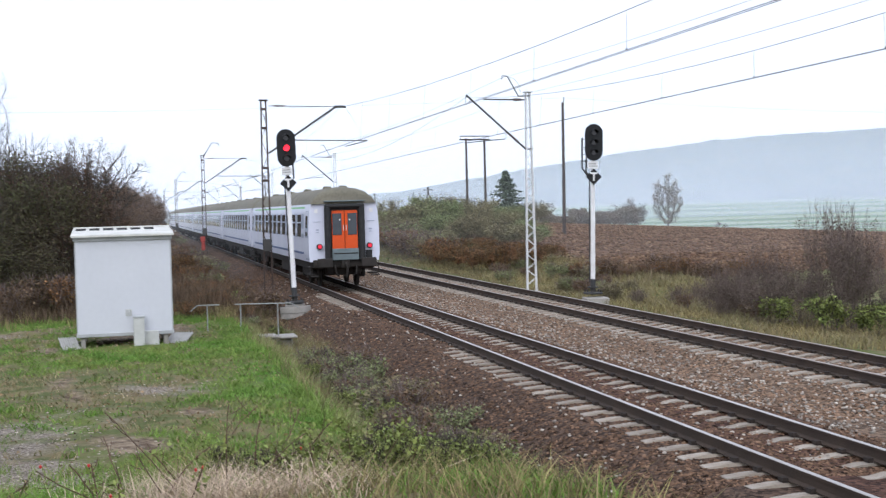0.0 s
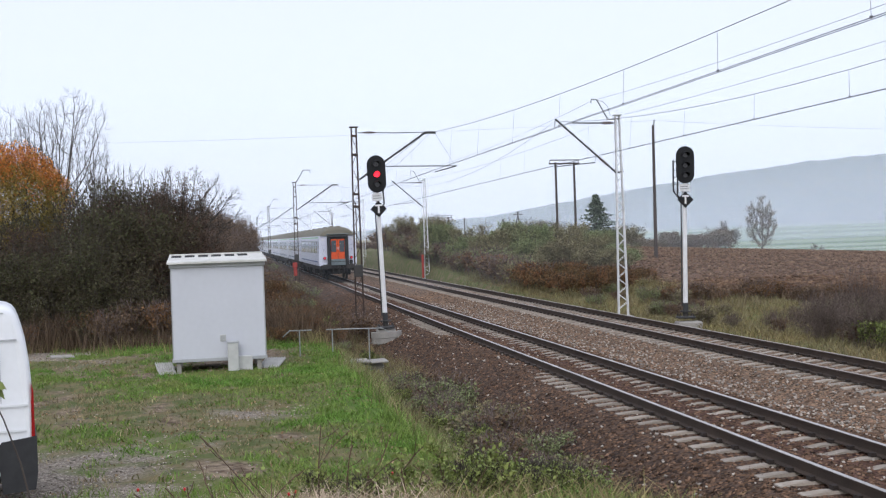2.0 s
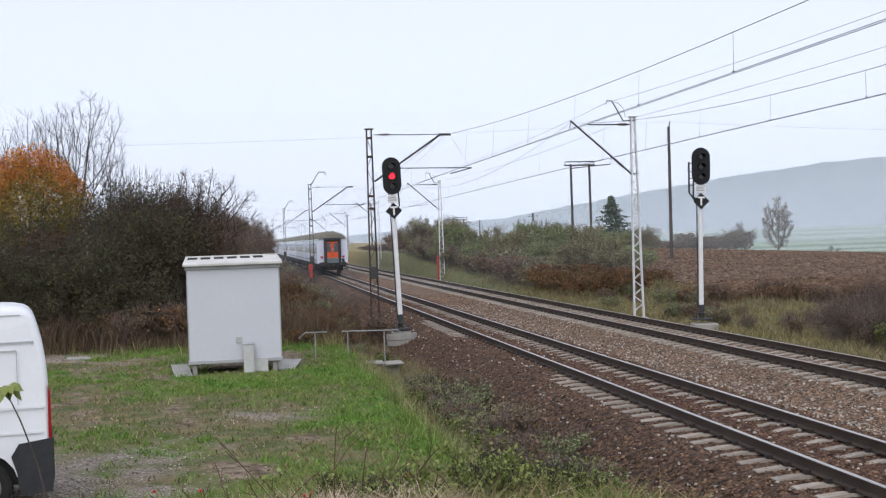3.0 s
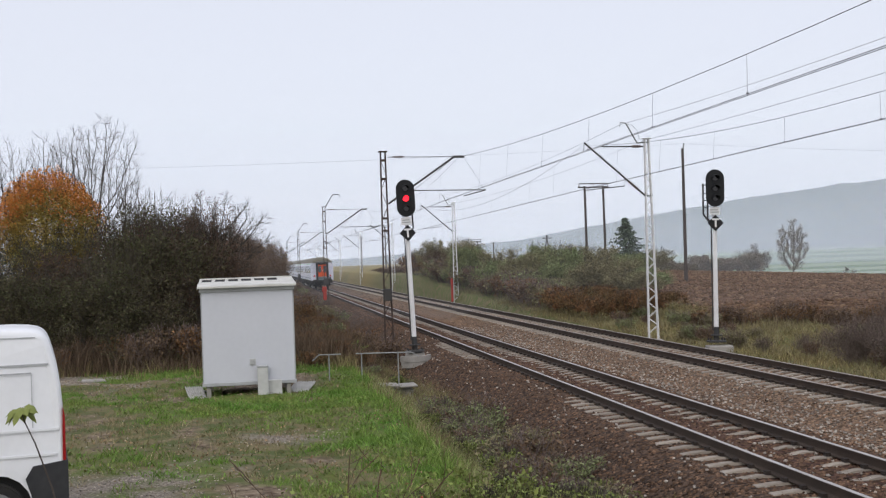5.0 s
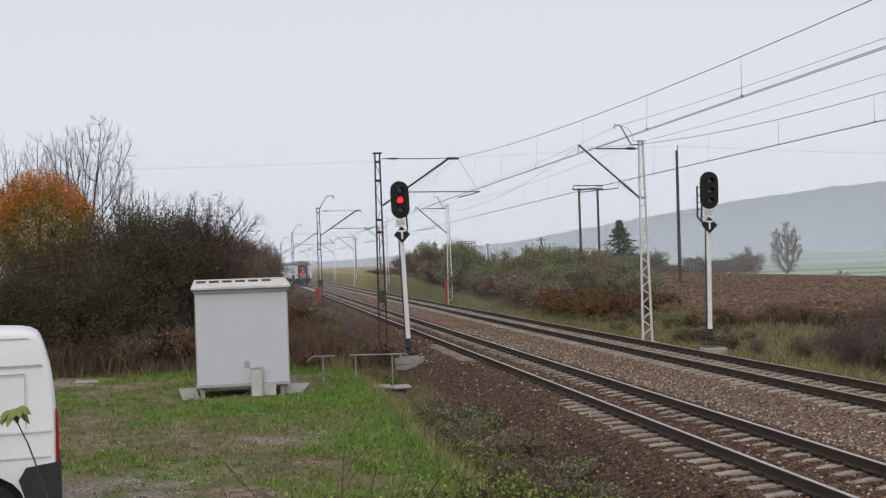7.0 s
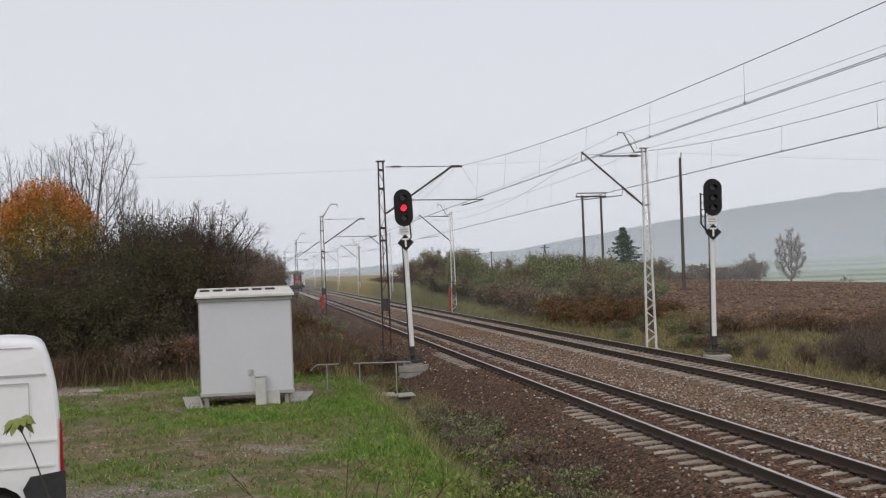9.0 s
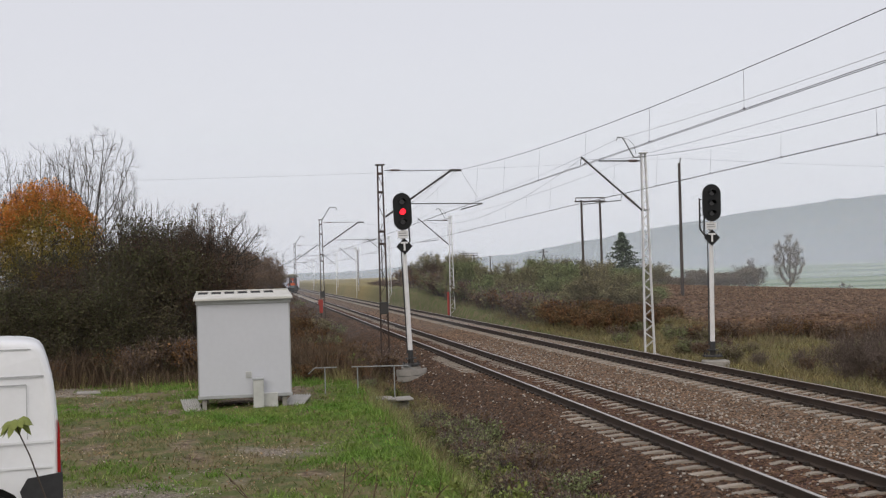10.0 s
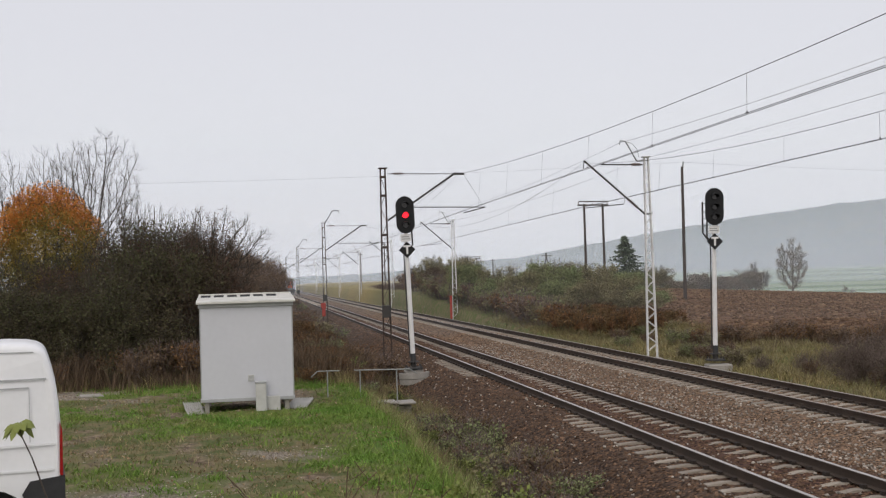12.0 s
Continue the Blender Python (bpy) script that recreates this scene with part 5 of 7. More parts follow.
# ---- plants ----
def grow(segs, tips, rng, p, d, length, r, depth, kids=2, open_=0.75, up=0.1, sub=3, bend=0.13, taper=0.8):
    q = p
    for i in range(sub):
        d = d + rng.normal(0, bend, 3) + np.array([0, 0, up])
        d = d / np.linalg.norm(d)
        q2 = q + d * (length / sub)
        r2 = r * taper
        segs.append((q, q2, r, r2))
        q, r = q2, r2
        if depth > 0 and i > 0:
            for _ in range(kids):
                w = rng.normal(0, 1, 3)
                w = w - d * (w @ d)
                w = w / np.linalg.norm(w)
                dd = d + w * open_ * rng.uniform(0.6, 1.3)
                grow(segs, tips, rng, q, dd / np.linalg.norm(dd), length * rng.uniform(0.48, 0.78), r * 0.68, depth - 1, kids, open_, up, sub, bend, taper)
    tips.append(q)


def bush_meshes(seed, h, w, stems, leaves, leaf, m_twig, m_leaf, depth=3, up=0.08, fine=1.0, low=0.1, spread=0.8):
    """Twigs and leaves of a shrub h high and about w wide."""
    r = np.random.default_rng(seed)
    segs, tips = [], []
    for k in range(stems):
        a = r.uniform(0, 6.283)
        o = r.uniform(0, 1) ** 0.7 * w * 0.28
        p = np.array([o * math.cos(a), o * math.sin(a), 0.0])
        d = np.array([math.cos(a) * r.uniform(0.05, 0.75), math.sin(a) * r.uniform(0.05, 0.75), 1.0])
        d = d / np.linalg.norm(d)
        grow(segs, tips, r, p, d, h * r.uniform(0.38, 0.62), 0.022 * fine * h / 4, depth, 2, spread, up)
    s1 = np.array([s[1] for s in segs])
    top = np.percentile(s1[:, 2], 98.5)
    k = h / top
    kx = w / max(np.ptp(s1[:, 0]), np.ptp(s1[:, 1]))
    sc = np.array([kx, kx, k])
    segs = [(a * sc, b * sc, max(r0, 0.0065), max(r1, 0.005)) for a, b, r0, r1 in segs]
    segs = [q for q in segs if q[1][2] < h * 1.02]
    s1 = s1 * sc
    keep = s1[(s1[:, 2] > low * h) & (s1[:, 2] < h * 0.88)]
    pts = keep[r.integers(0, len(keep), leaves)] + r.normal(0, 0.028 * w, (leaves, 3))
    pts = pts[pts[:, 2] > 0.05]
    return twig_mesh("branches", segs, m_twig), leaf_mesh("leaves", pts, leaf, r, m_leaf)


def plant(name, meshes, place, label, category, group="", scale=(1, 1, 1), names=("twig_crown", "foliage")):
    t = thing(name, place, label, category, group)
    for nm, me in zip(names, meshes):
        if me:
            part(nm, me, None, t, place=Matrix.Diagonal((*scale, 1)))
    return t


def crown_segs(seed, h, centre, radii, n, trunk, step=0.22, tip=0.0052, kill=0.42, droop=0.0):
    """Branches that grow from a trunk towards points spread through a crown; thickness follows the twigs carried."""
    r = np.random.default_rng(seed)
    d = unit(r.normal(0, 1, (n, 3)))
    att = d * (r.uniform(0.02, 1, n) ** 0.42)[:, None] * np.asarray(radii) + np.asarray(centre)
    nodes, up = [np.zeros(3)], [-1]
    way = {}

    def outward(i):
        e = nodes[i] - np.array([0, 0, trunk * 0.9])
        return e / max(np.linalg.norm(e), 0.3)

    while nodes[-1][2] < trunk:
        nodes.append(nodes[-1] + np.array([r.normal(0, 0.12), r.normal(0, 0.12), 1.0]) * step)
        up.append(len(nodes) - 2)
    near, dist = np.zeros(n, int), np.full(n, 1e9)
    fresh = range(len(nodes))
    for _ in range(90):
        for i in fresh:
            e = np.linalg.norm(att - nodes[i], axis=1)
            near, dist = np.where(e < dist, i, near), np.minimum(e, dist)
        keep = dist > kill
        att, near, dist = att[keep], near[keep], dist[keep]
        if not len(att):
            break
        first = len(nodes)
        for i in np.unique(near):
            last = nodes[i] - nodes[up[i]] if up[i] >= 0 else np.array([0, 0, step])
            way[i] = way.get(i, 0) + 1
            if way[i] > 3:
                dist[near == i] = 0.0
                continue
            if way[i] > 1:
                last = last * 0.2
            g = unit(att[near == i] - nodes[i]).mean(0) + 0.35 * last / step + 0.30 * outward(i) + r.normal(0, 0.04, 3) + np.array([0, 0, droop])
            nodes.append(nodes[i] + g / np.linalg.norm(g) * step)
            up.append(int(i))
        fresh = range(first, len(nodes))
    count = np.bincount(np.array(up[1:]), minlength=len(nodes))
    grown = len(nodes)
    for i in range(int(trunk / step) + 2, grown):
        g = (nodes[i] - nodes[up[i]]) / step
        for _ in range(3 if count[i] == 0 else int(r.uniform() < 0.95)):
            e = 0.6 * g + 0.7 * outward(i) + r.normal(0, 0.42, 3) + np.array([0, 0, 0.10])
            at = i
            for _ in range(2):
                e = e / np.linalg.norm(e)
                nodes.append(nodes[at] + e * step * r.uniform(0.7, 1.2))
                up.append(at)
                at = len(nodes) - 1
                e = e + r.normal(0, 0.2, 3)
    load = np.zeros(len(nodes))
    for i in range(len(nodes) - 1, 0, -1):
        load[i] = max(load[i], 1.0)
        load[up[i]] += load[i]
    rad = tip * np.maximum(load, 1) ** 0.43
    return [(nodes[up[i]], nodes[i], min(rad[up[i]], rad[i] * 1.25), rad[i]) for i in range(1, len(nodes))]


def split_trunk(segs, limit):
    return [q for q in segs if q[3] > limit], [q for q in segs if q[3] <= limit]


def hawthorn_meshes():
    segs = crown_segs(29, 6.0, (0.45, 0, 4.15), (1.95, 1.6, 1.75), 700, 1.6, step=0.17, tip=0.0055, kill=0.30)
    r = np.random.default_rng(31)
    ends = np.array([q[1] for q in segs if q[3] < 0.012 and q[1][0] < 0.9])
    pts = ends[r.integers(0, len(ends), 2600)] + r.normal(0, 0.06, (2600, 3))
    big, small = split_trunk(segs, 0.03)
    return twig_mesh("trunk", big, M_BARK), twig_mesh("twigs", small, M_TWIG), leaf_mesh("leaves", pts, 0.045, r, M_LEAF_MAROON)


rng = np.random.default_rng(11)
dark = [bush_meshes(20 + k, 5.0, 4.6, 11, 10000, 0.062, M_TWIG, M_LEAF_DARK, up=0.0, low=0.02, spread=1.1) for k in range(4)]
olive = [bush_meshes(40 + k, 3.0, 3.6, 9, 8000, 0.075, M_TWIG, M_LEAF_OLIVE, low=0.02) for k in range(3)]
reds = [bush_meshes(60 + k, 1.4, 2.6, 9, 2600, 0.07, M_TWIG, M_LEAF_RED, low=0.02) for k in range(2)]
maroon = [bush_meshes(30 + k, 5.0, 4.6, 12, 9000, 0.054, M_TWIG, M_LEAF_MAROON, up=0.0, low=0.02, spread=1.1) for k in range(2)]
tan = [bush_meshes(80 + k, 3.6, 3.8, 11, 8000, 0.06, M_TWIG_THORN, M_LEAF_TAN, low=0.02) for k in range(2)]
thorn = [bush_meshes(90 + k, 3.0, 2.6, 22, 1900, 0.05, M_TWIG_THORN, M_LEAF_THORN, depth=2, up=0.10, low=0.02, fine=0.6) for k in range(3)]
low_olive, low_tan, low_moss, low_maroon = [bush_meshes(200 + k, 1.0, 1.2, 13, 900, 0.055, M_TWIG_THORN, m, depth=2, low=0.03) for k, m in enumerate((M_LEAF_OLIVE, M_LEAF_TAN, M_LEAF_MOSS, M_LEAF_RED))]
mossy = [bush_meshes(50 + k, 3.0, 3.6, 9, 8000, 0.075, M_TWIG, M_LEAF_MOSS, low=0.02) for k in range(2)]
green = [bush_meshes(70 + k, 1.0, 1.2, 8, 1500, 0.055, M_TWIG, M_LEAF_GREEN, low=0.05) for k in range(2)]

# hedge of dark bushes beside the line
row = [(-13, 46, 4.6), (-11, 44, 4.3), (-9.0, 43.5, 4.2), (-7.2, 44, 4.5), (-5.4, 43.5, 4.3), (-3.8, 44.5, 4.6), (-2.2, 46, 5.8), (-0.9, 47.5, 5.3), (-12, 50, 5.4),
       (-9.6, 49, 5.2), (-7.0, 49.5, 5.4), (-4.8, 49.5, 6.4), (-2.9, 50.0, 7.0), (-1.2, 51.5, 6.3), (-2.2, 51.5, 6.7), (-4.0, 48, 6.0), (-13.5, 56, 5.6), (-8.5, 55, 5.6), (-5.4, 56, 5.8), (-3.0, 57, 5.8),
       (-0.4, 56, 4.2), (-2, 64, 4.2), (0.0, 66, 3.4), (-5, 66, 5.4), (-15.5, 48, 5.0), (-17, 53, 5.8)]
for k, (x, y, h) in enumerate(row):
    x -= 1.35 * float(ramp01(x, -5.0, -2.5))
    s = h / 5.0 * (0.90 - 0.08 * float(ramp01(x, -9.5, -7.0)) + 0.08 * float(ramp01(x, -6.5, -4.0)))
    plant("hedge_bush", maroon[k % 2] if (x > -7.5 and y > 47 and k % 3) else dark[k % 4], pose(x, y, float(land(x, y)) - 0.1, 0, 0, rng.uniform(0, 360)), "dense dark brown-green bush with bare twiggy tips", "bush", "dark bushes beside the line", (1.1, 1.1, s))
for k in range(18):
    y = 74 + k * 5.2
    x = rng.uniform(-2.5, 1.5)
    plant("scrub_bush", (maroon[k % 2] if k % 4 == 1 else tan[k % 2]), pose(x, y, float(land(x, y)) - 0.2, 0, 0, rng.uniform(0, 360)), "brown autumn scrub on the railway bank", "bush", "scrub on the bank", (1.1, 1.1, rng.uniform(1.0, 1.2) * (1 + 0.35 * float(ramp01(y, 90, 115))) * (0.72 if k % 4 == 1 else 1)))
for k, (x, y, w, h) in enumerate([(-2.5, 49.8, 0.70, 1.18), (-1.6, 50.8, 0.55, 1.05), (-3.9, 49.2, 0.7, 1.05)]):
    plant("hedge_bush", maroon[k % 2], pose(x, y, float(land(x, y)) - 0.1, 0, 0, 120 * k), "dense red-brown bush with bare twiggy tips", "bush", "dark bushes beside the line", (w, w, h))
# rough growth between the bank and the ballast
for k in range(46):
    y = 48 + 92 * (k / 46) ** 1.3 + rng.uniform(-0.8, 0.8)
    x, q = rng.uniform(2.2, 4.7), rng.uniform(0.7, 1.3) * (1 + 0.4 * float(ramp01(y, 55, 100)))
    plant("bank_shrub", (low_tan, low_olive, low_maroon, low_moss, low_tan)[k % 5], pose(x, y, float(land(x, y)) - 0.05, 0, 0, 67 * k), "low tangled brown and olive shrub beside the ballast", "shrub", "bank shrubs", (q * 1.2, q * 1.2, q))
# hawthorn leaning out of the hedge
plant("hawthorn", hawthorn_meshes(), pose(-1.75, 50.3, 0.1), "nearly bare dark hawthorn with spreading twigs", "bush", names=("trunk", "twig_crown", "foliage"))
# scrub mound on the other side
mound = [(18.0, 96, 2.6), (19.5, 92, 2.9), (21.2, 92, 3.3), (22.8, 90, 3.5), (24.5, 90, 3.2), (25.5, 86, 2.6), (21.0, 86, 2.6), (23.0, 84, 2.6), (18.6, 88, 2.2), (17.8, 104, 3.6), (18.8, 112, 3.9),
         (20.0, 101, 3.4), (22.3, 98, 3.7), (24.4, 97, 3.6), (26.4, 95, 3.3), (28.0, 92, 2.6), (19.4, 120, 4.0), (18.4, 130, 4.0), (26.8, 84, 1.9), (20.0, 82, 1.6), (24.6, 80, 1.9), (18.3, 101, 1.3), (19.0, 107, 1.6), (18.2, 115, 1.8), (19.6, 124, 2.0)]
for k, (x, y, h) in enumerate(mound):
    plant("scrub_bush", (mossy[k % 2] if k % 3 == 0 else olive[k % 3]), pose(x, y, float(land(x, y)) - 0.1, 0, 0, rng.uniform(0, 360)), "olive and brown scrub bush beside the line", "bush", "scrub beside the line", (1.2, 1.2, (h + 0.3) / 3.0))
for k, (x, y) in enumerate([(17.4, 71), (18.6, 69), (19.8, 70), (21.2, 68), (18.2, 74), (20.4, 73), (22.4, 72), (23.6, 70), (17.2, 66), (17.6, 63), (18.7, 62.5), (19.8, 64), (17.0, 69), (21.0, 65)]):
    plant("bramble_bush", reds[k % 2], pose(x, y, float(land(x, y)) - 0.05, 0, 0, rng.uniform(0, 360)), "rusty red-brown bramble thicket", "bramble", "red brambles", (1, 1, rng.uniform(0.8, 1.25)))
# skirt of low growth in front of the mound, and ochre bushes farther down the line
for k in range(30):
    y = 72 + 1.9 * k + rng.uniform(-0.6, 0.6)
    x, q = 16.7 + rng.uniform(0, 1.5), rng.uniform(1.5, 2.3)
    plant("skirt_shrub", (low_maroon, low_olive, low_tan, low_moss)[k % 4], pose(x, y, float(land(x, y)) - 0.05, 0, 0, 59 * k), "low brown and olive shrub at the foot of the scrub", "shrub", "skirt shrubs", (q * 1.3, q * 1.3, q))
for k in range(16):
    x, y, q = rng.uniform(17.2, 20.5), 108 + 2.6 * k, rng.uniform(1.8, 2.6)
    plant("skirt_shrub", (low_maroon, low_moss, low_tan)[k % 3], pose(x, y, float(land(x, y)) - 0.05, 0, 0, 73 * k), "low brown and olive shrub at the foot of the scrub", "shrub", "skirt shrubs", (q * 1.2, q * 1.2, q))
for k, (x, y, h) in enumerate([(18.0, 118, 0.66), (17.6, 124, 0.7), (18.4, 132, 0.72), (17.8, 140, 0.66)]):
    plant("scrub_bush", maroon[k % 2], pose(x, y, float(land(x, y)) - 0.2, 0, 0, 90 * k), "dark purple-brown scrub bush beside the line", "bush", "scrub beside the line", (0.8, 0.8, h))
for k, (x, y, h) in enumerate([(18.5, 165, 0.7), (21.0, 172, 0.9), (24.0, 185, 0.8), (19.0, 190, 0.7), (27.0, 200, 1.0), (22.0, 205, 0.8), (30.0, 195, 0.9)]):
    plant("ochre_bush", tan[k % 2], pose(x, y, float(land(x, y)) - 0.3, 0, 0, 90 * k), "ochre autumn bush far down the line", "bush", "ochre bushes", (1.7, 1.7, h * 0.42))
# thicket near the far track
for k, (x, y, h) in enumerate([(20.2, 33.2, 4.2), (21.4, 34.0, 4.1), (22.6, 35.5, 3.6), (19.2, 35.6, 2.7), (18.7, 37.6, 1.8), (19.8, 38.8, 2.0), (18.6, 34.2, 1.9), (21.3, 31.5, 2.6), (22.6, 32, 3.0), (20.8, 36.6, 2.1), (22.7, 38.6, 2.0), (24.0, 38, 2.5), (19.6, 33.8, 2.4), (23.2, 36.6, 2.9)]):
    plant("thicket_bush", thorn[k % 3], pose(x, y, float(land(x, y)) - 0.1, 0, 0, 50 * k), "purple-brown thorny bush with few dry leaves beside the track", "bush", "thorn bushes", (0.85, 0.85, h / 3.0))
for k, (x, y, q) in enumerate([(18.3, 34.6, 0.8), (18.7, 37.2, 1.0), (19.6, 38.6, 1.2), (20.4, 40.2, 1.0), (21.4, 41.2, 1.1), (22.4, 41.8, 0.9), (18.9, 40.6, 0.7), (19.7, 43.0, 0.8), (21.0, 44.0, 0.9), (23.0, 44.6, 1.0), (17.9, 36.0, 0.6), (17.6, 41.8, 0.6)]):
    plant("dry_brush", low_tan if k % 3 == 0 else thorn[k % 3], pose(x, y, float(land(x, y)) - 0.05, 0, 0, 83 * k), "sparse dry brown brush beside the track", "shrub", "dry brush", (q, q, q * 1.1) if k % 3 == 0 else (q * 0.55, q * 0.55, q * 0.42))
for k, (x, y, s) in enumerate([(18.4, 33.2, 1.0), (19.5, 32.0, 1.3), (18.9, 34.8, 0.9), (20.3, 31.2, 1.2)]):
    plant("green_shrub", green[k % 2], pose(x, y, float(land(x, y)), 0, 0, 40 * k), "yellow-green leafy shrub beside the railway track", "shrub", "green shrubs", (s, s, s))


def tree_meshes(seed, h, trunk_r, spread, depth, leaves, leaf, m_twig, m_leaf, kids=2, start=0.25, crown=None, fine=1.0):
    r = np.random.default_rng(seed)
    trunk, segs, tips = [], [], []
    p, d, rad = np.zeros(3), np.array([0, 0, 1.0]), trunk_r
    n = 9
    for i in range(n):
        d = d + r.normal(0, 0.05, 3)
        d = d / np.linalg.norm(d)
        q = p + d * h * 0.72 / n
        trunk.append((p, q, rad, rad * 0.86))
        rad *= 0.86
        p = q
        if i / n >= start:
            for _ in range(2):
                a = r.uniform(0, 6.283)
                dd = np.array([math.cos(a) * spread, math.sin(a) * spread, r.uniform(0.5, 1.0)])
                grow(segs, tips, r, q, dd / np.linalg.norm(dd), h * r.uniform(0.22, 0.34) * (1.15 - 0.5 * i / n), rad * 0.6 * fine, depth, kids, 0.6, 0.05, 3, 0.07)
    grow(segs, tips, r, p, d, h * 0.26, rad, depth, kids, 0.5, 0.05, 3, 0.07)
    k = h / max(s[1][2] for s in segs)
    segs = [(a * k, b * k, max(r0, 0.006), max(r1, 0.005)) for a, b, r0, r1 in segs]
    trunk = [(a * k, b * k, r0, r1) for a, b, r0, r1 in trunk]
    lm = None
    if leaves:
        s1 = np.array([s[1] for s in segs])
        pts = s1[r.integers(0, len(s1), leaves)] + r.normal(0, 0.16, (leaves, 3))
        lm = leaf_mesh("leaves", pts, leaf, r, m_leaf)
    return twig_mesh("trunk", trunk, M_BARK), twig_mesh("crown_branches", segs, m_twig), lm


TN = ("trunk", "twig_crown", "foliage")

def bare_tree(seed, h, width, shift=0.0, low=0.42, n=620, kill=0.38):
    """Leafless tree: rising limbs that fork into a rounded crown of fine twigs."""
    segs = crown_segs(seed, h, (shift, 0, h * (1 + low) / 2), (width / 2, width / 2, h * (1 - low) / 2), n, h * low * 0.75, step=0.24, kill=kill, droop=0.06)
    big, small = split_trunk(segs, 0.03)
    return twig_mesh("trunk", big, M_BARK), twig_mesh("twig_crown", small, M_TWIG), None


def autumn_tree():
    """Dense dome of small leaves over forking limbs."""
    r = np.random.default_rng(103)
    t = thing("autumn_tree", pose(-9.7, 60, 0.9), "small tree in bright orange and yellow autumn leaf", "tree")
    trunk, crown, _ = bare_tree(102, 7.0, 5.0, 0, 0.25)
    part("trunk", trunk, None, t)
    part("twig_crown", crown, None, t)
    n = 62000
    d = unit(r.normal(0, 1, (n, 3)))
    rad = r.uniform(0.25, 1.0, n) ** 0.45
    bump = 1 + 0.16 * wob(d[:, 0] * 3, d[:, 1] * 3 + d[:, 2] * 2, 1.5, 3) + 0.06 * wob(d[:, 0] * 8, d[:, 2] * 8, 1.0, 1)
    pts = d * (rad * bump)[:, None] * np.array([2.6, 2.6, 2.8]) + np.array([0.0, 0, 4.25])
    gaps = wob(pts[:, 0], pts[:, 2] + pts[:, 1] * 0.7, 2.2, 6) > -0.55
    pts = pts[gaps & (pts[:, 2] > 1.5)]
    high = pts[:, 2] + 0.35 * pts[:, 0] * -0.6 + 1.0 * wob(pts[:, 0], pts[:, 2], 0.9, 2) + 0.55 * np.abs(pts[:, 0] + 0.5) + r.normal(0, 0.6, len(pts)) > 6.25
    part("foliage", leaf_mesh("foliage", pts[high], 0.07, r, M_LEAF_ORANGE), None, t, "orange upper leaves")
    part("foliage", leaf_mesh("foliage", pts[~high], 0.07, r, M_LEAF_YELLOW), None, t, "yellow-green lower leaves")


autumn_tree()
for k, (x, y, h, w, sh, lo, n) in enumerate([(-8.3, 65, 10.5, 3.7, 0.75, 0.40, 640), (-8.95, 65.5, 10.2, 2.8, -0.25, 0.46, 480), (-7.25, 63, 7.7, 1.9, 0.0, 0.35, 330), (-6.55, 63.5, 7.9, 1.8, 0.1, 0.35, 330),
                                              (-11.0, 67, 9.6, 2.6, 0.0, 0.45, 420), (-12.2, 66, 9.4, 2.6, 0.0, 0.45, 420), (-6.1, 64, 7.0, 1.8, 0.2, 0.4, 240), (-13.6, 66, 8.8, 2.8, 0.0, 0.4, 360), (-10.0, 66.5, 9.4, 2.2, 0.0, 0.5, 320)]):
    plant("bare_tree", bare_tree(110 + k, h, w, sh, lo, n), pose(x, y, 0.6), "bare leafless tree with fine grey twigs", "tree", "bare trees", names=TN)
fr = np.random.default_rng(130)
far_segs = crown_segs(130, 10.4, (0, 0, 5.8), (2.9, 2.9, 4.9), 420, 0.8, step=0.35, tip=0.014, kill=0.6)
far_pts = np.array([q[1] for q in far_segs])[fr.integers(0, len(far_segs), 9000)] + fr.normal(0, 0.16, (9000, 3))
far_round = (twig_mesh("twigs", far_segs, M_TWIG_HAZED), leaf_mesh("leaves", far_pts[far_pts[:, 2] > 0.3], 0.13, fr, M_LEAF_HAZED))
far_bare = tree_meshes(131, 8, 0.2, 0.8, 4, 600, 0.16, M_TWIG_HAZED, M_LEAF_HAZED, start=0.15)
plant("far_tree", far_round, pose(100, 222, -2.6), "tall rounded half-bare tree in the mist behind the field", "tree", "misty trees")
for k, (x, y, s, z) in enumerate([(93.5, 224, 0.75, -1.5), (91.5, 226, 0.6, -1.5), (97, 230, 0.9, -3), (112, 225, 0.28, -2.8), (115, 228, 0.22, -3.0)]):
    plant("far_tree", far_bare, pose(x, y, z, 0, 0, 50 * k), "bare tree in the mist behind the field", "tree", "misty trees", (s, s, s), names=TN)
far_olive = bush_meshes(48, 3.0, 3.6, 12, 9000, 0.12, M_TWIG_HAZED, M_LEAF_HAZED, low=0.02)
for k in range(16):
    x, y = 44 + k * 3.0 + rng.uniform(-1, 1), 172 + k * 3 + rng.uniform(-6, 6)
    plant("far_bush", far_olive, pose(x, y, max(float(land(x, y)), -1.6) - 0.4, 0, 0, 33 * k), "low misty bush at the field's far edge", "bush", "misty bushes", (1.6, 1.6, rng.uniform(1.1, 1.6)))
plant("far_bush", olive[1], pose(48.4, 148, 0.2), "olive green bush beside the spruce in the mist", "bush", "misty bushes", (1.3, 1.3, 1.25))


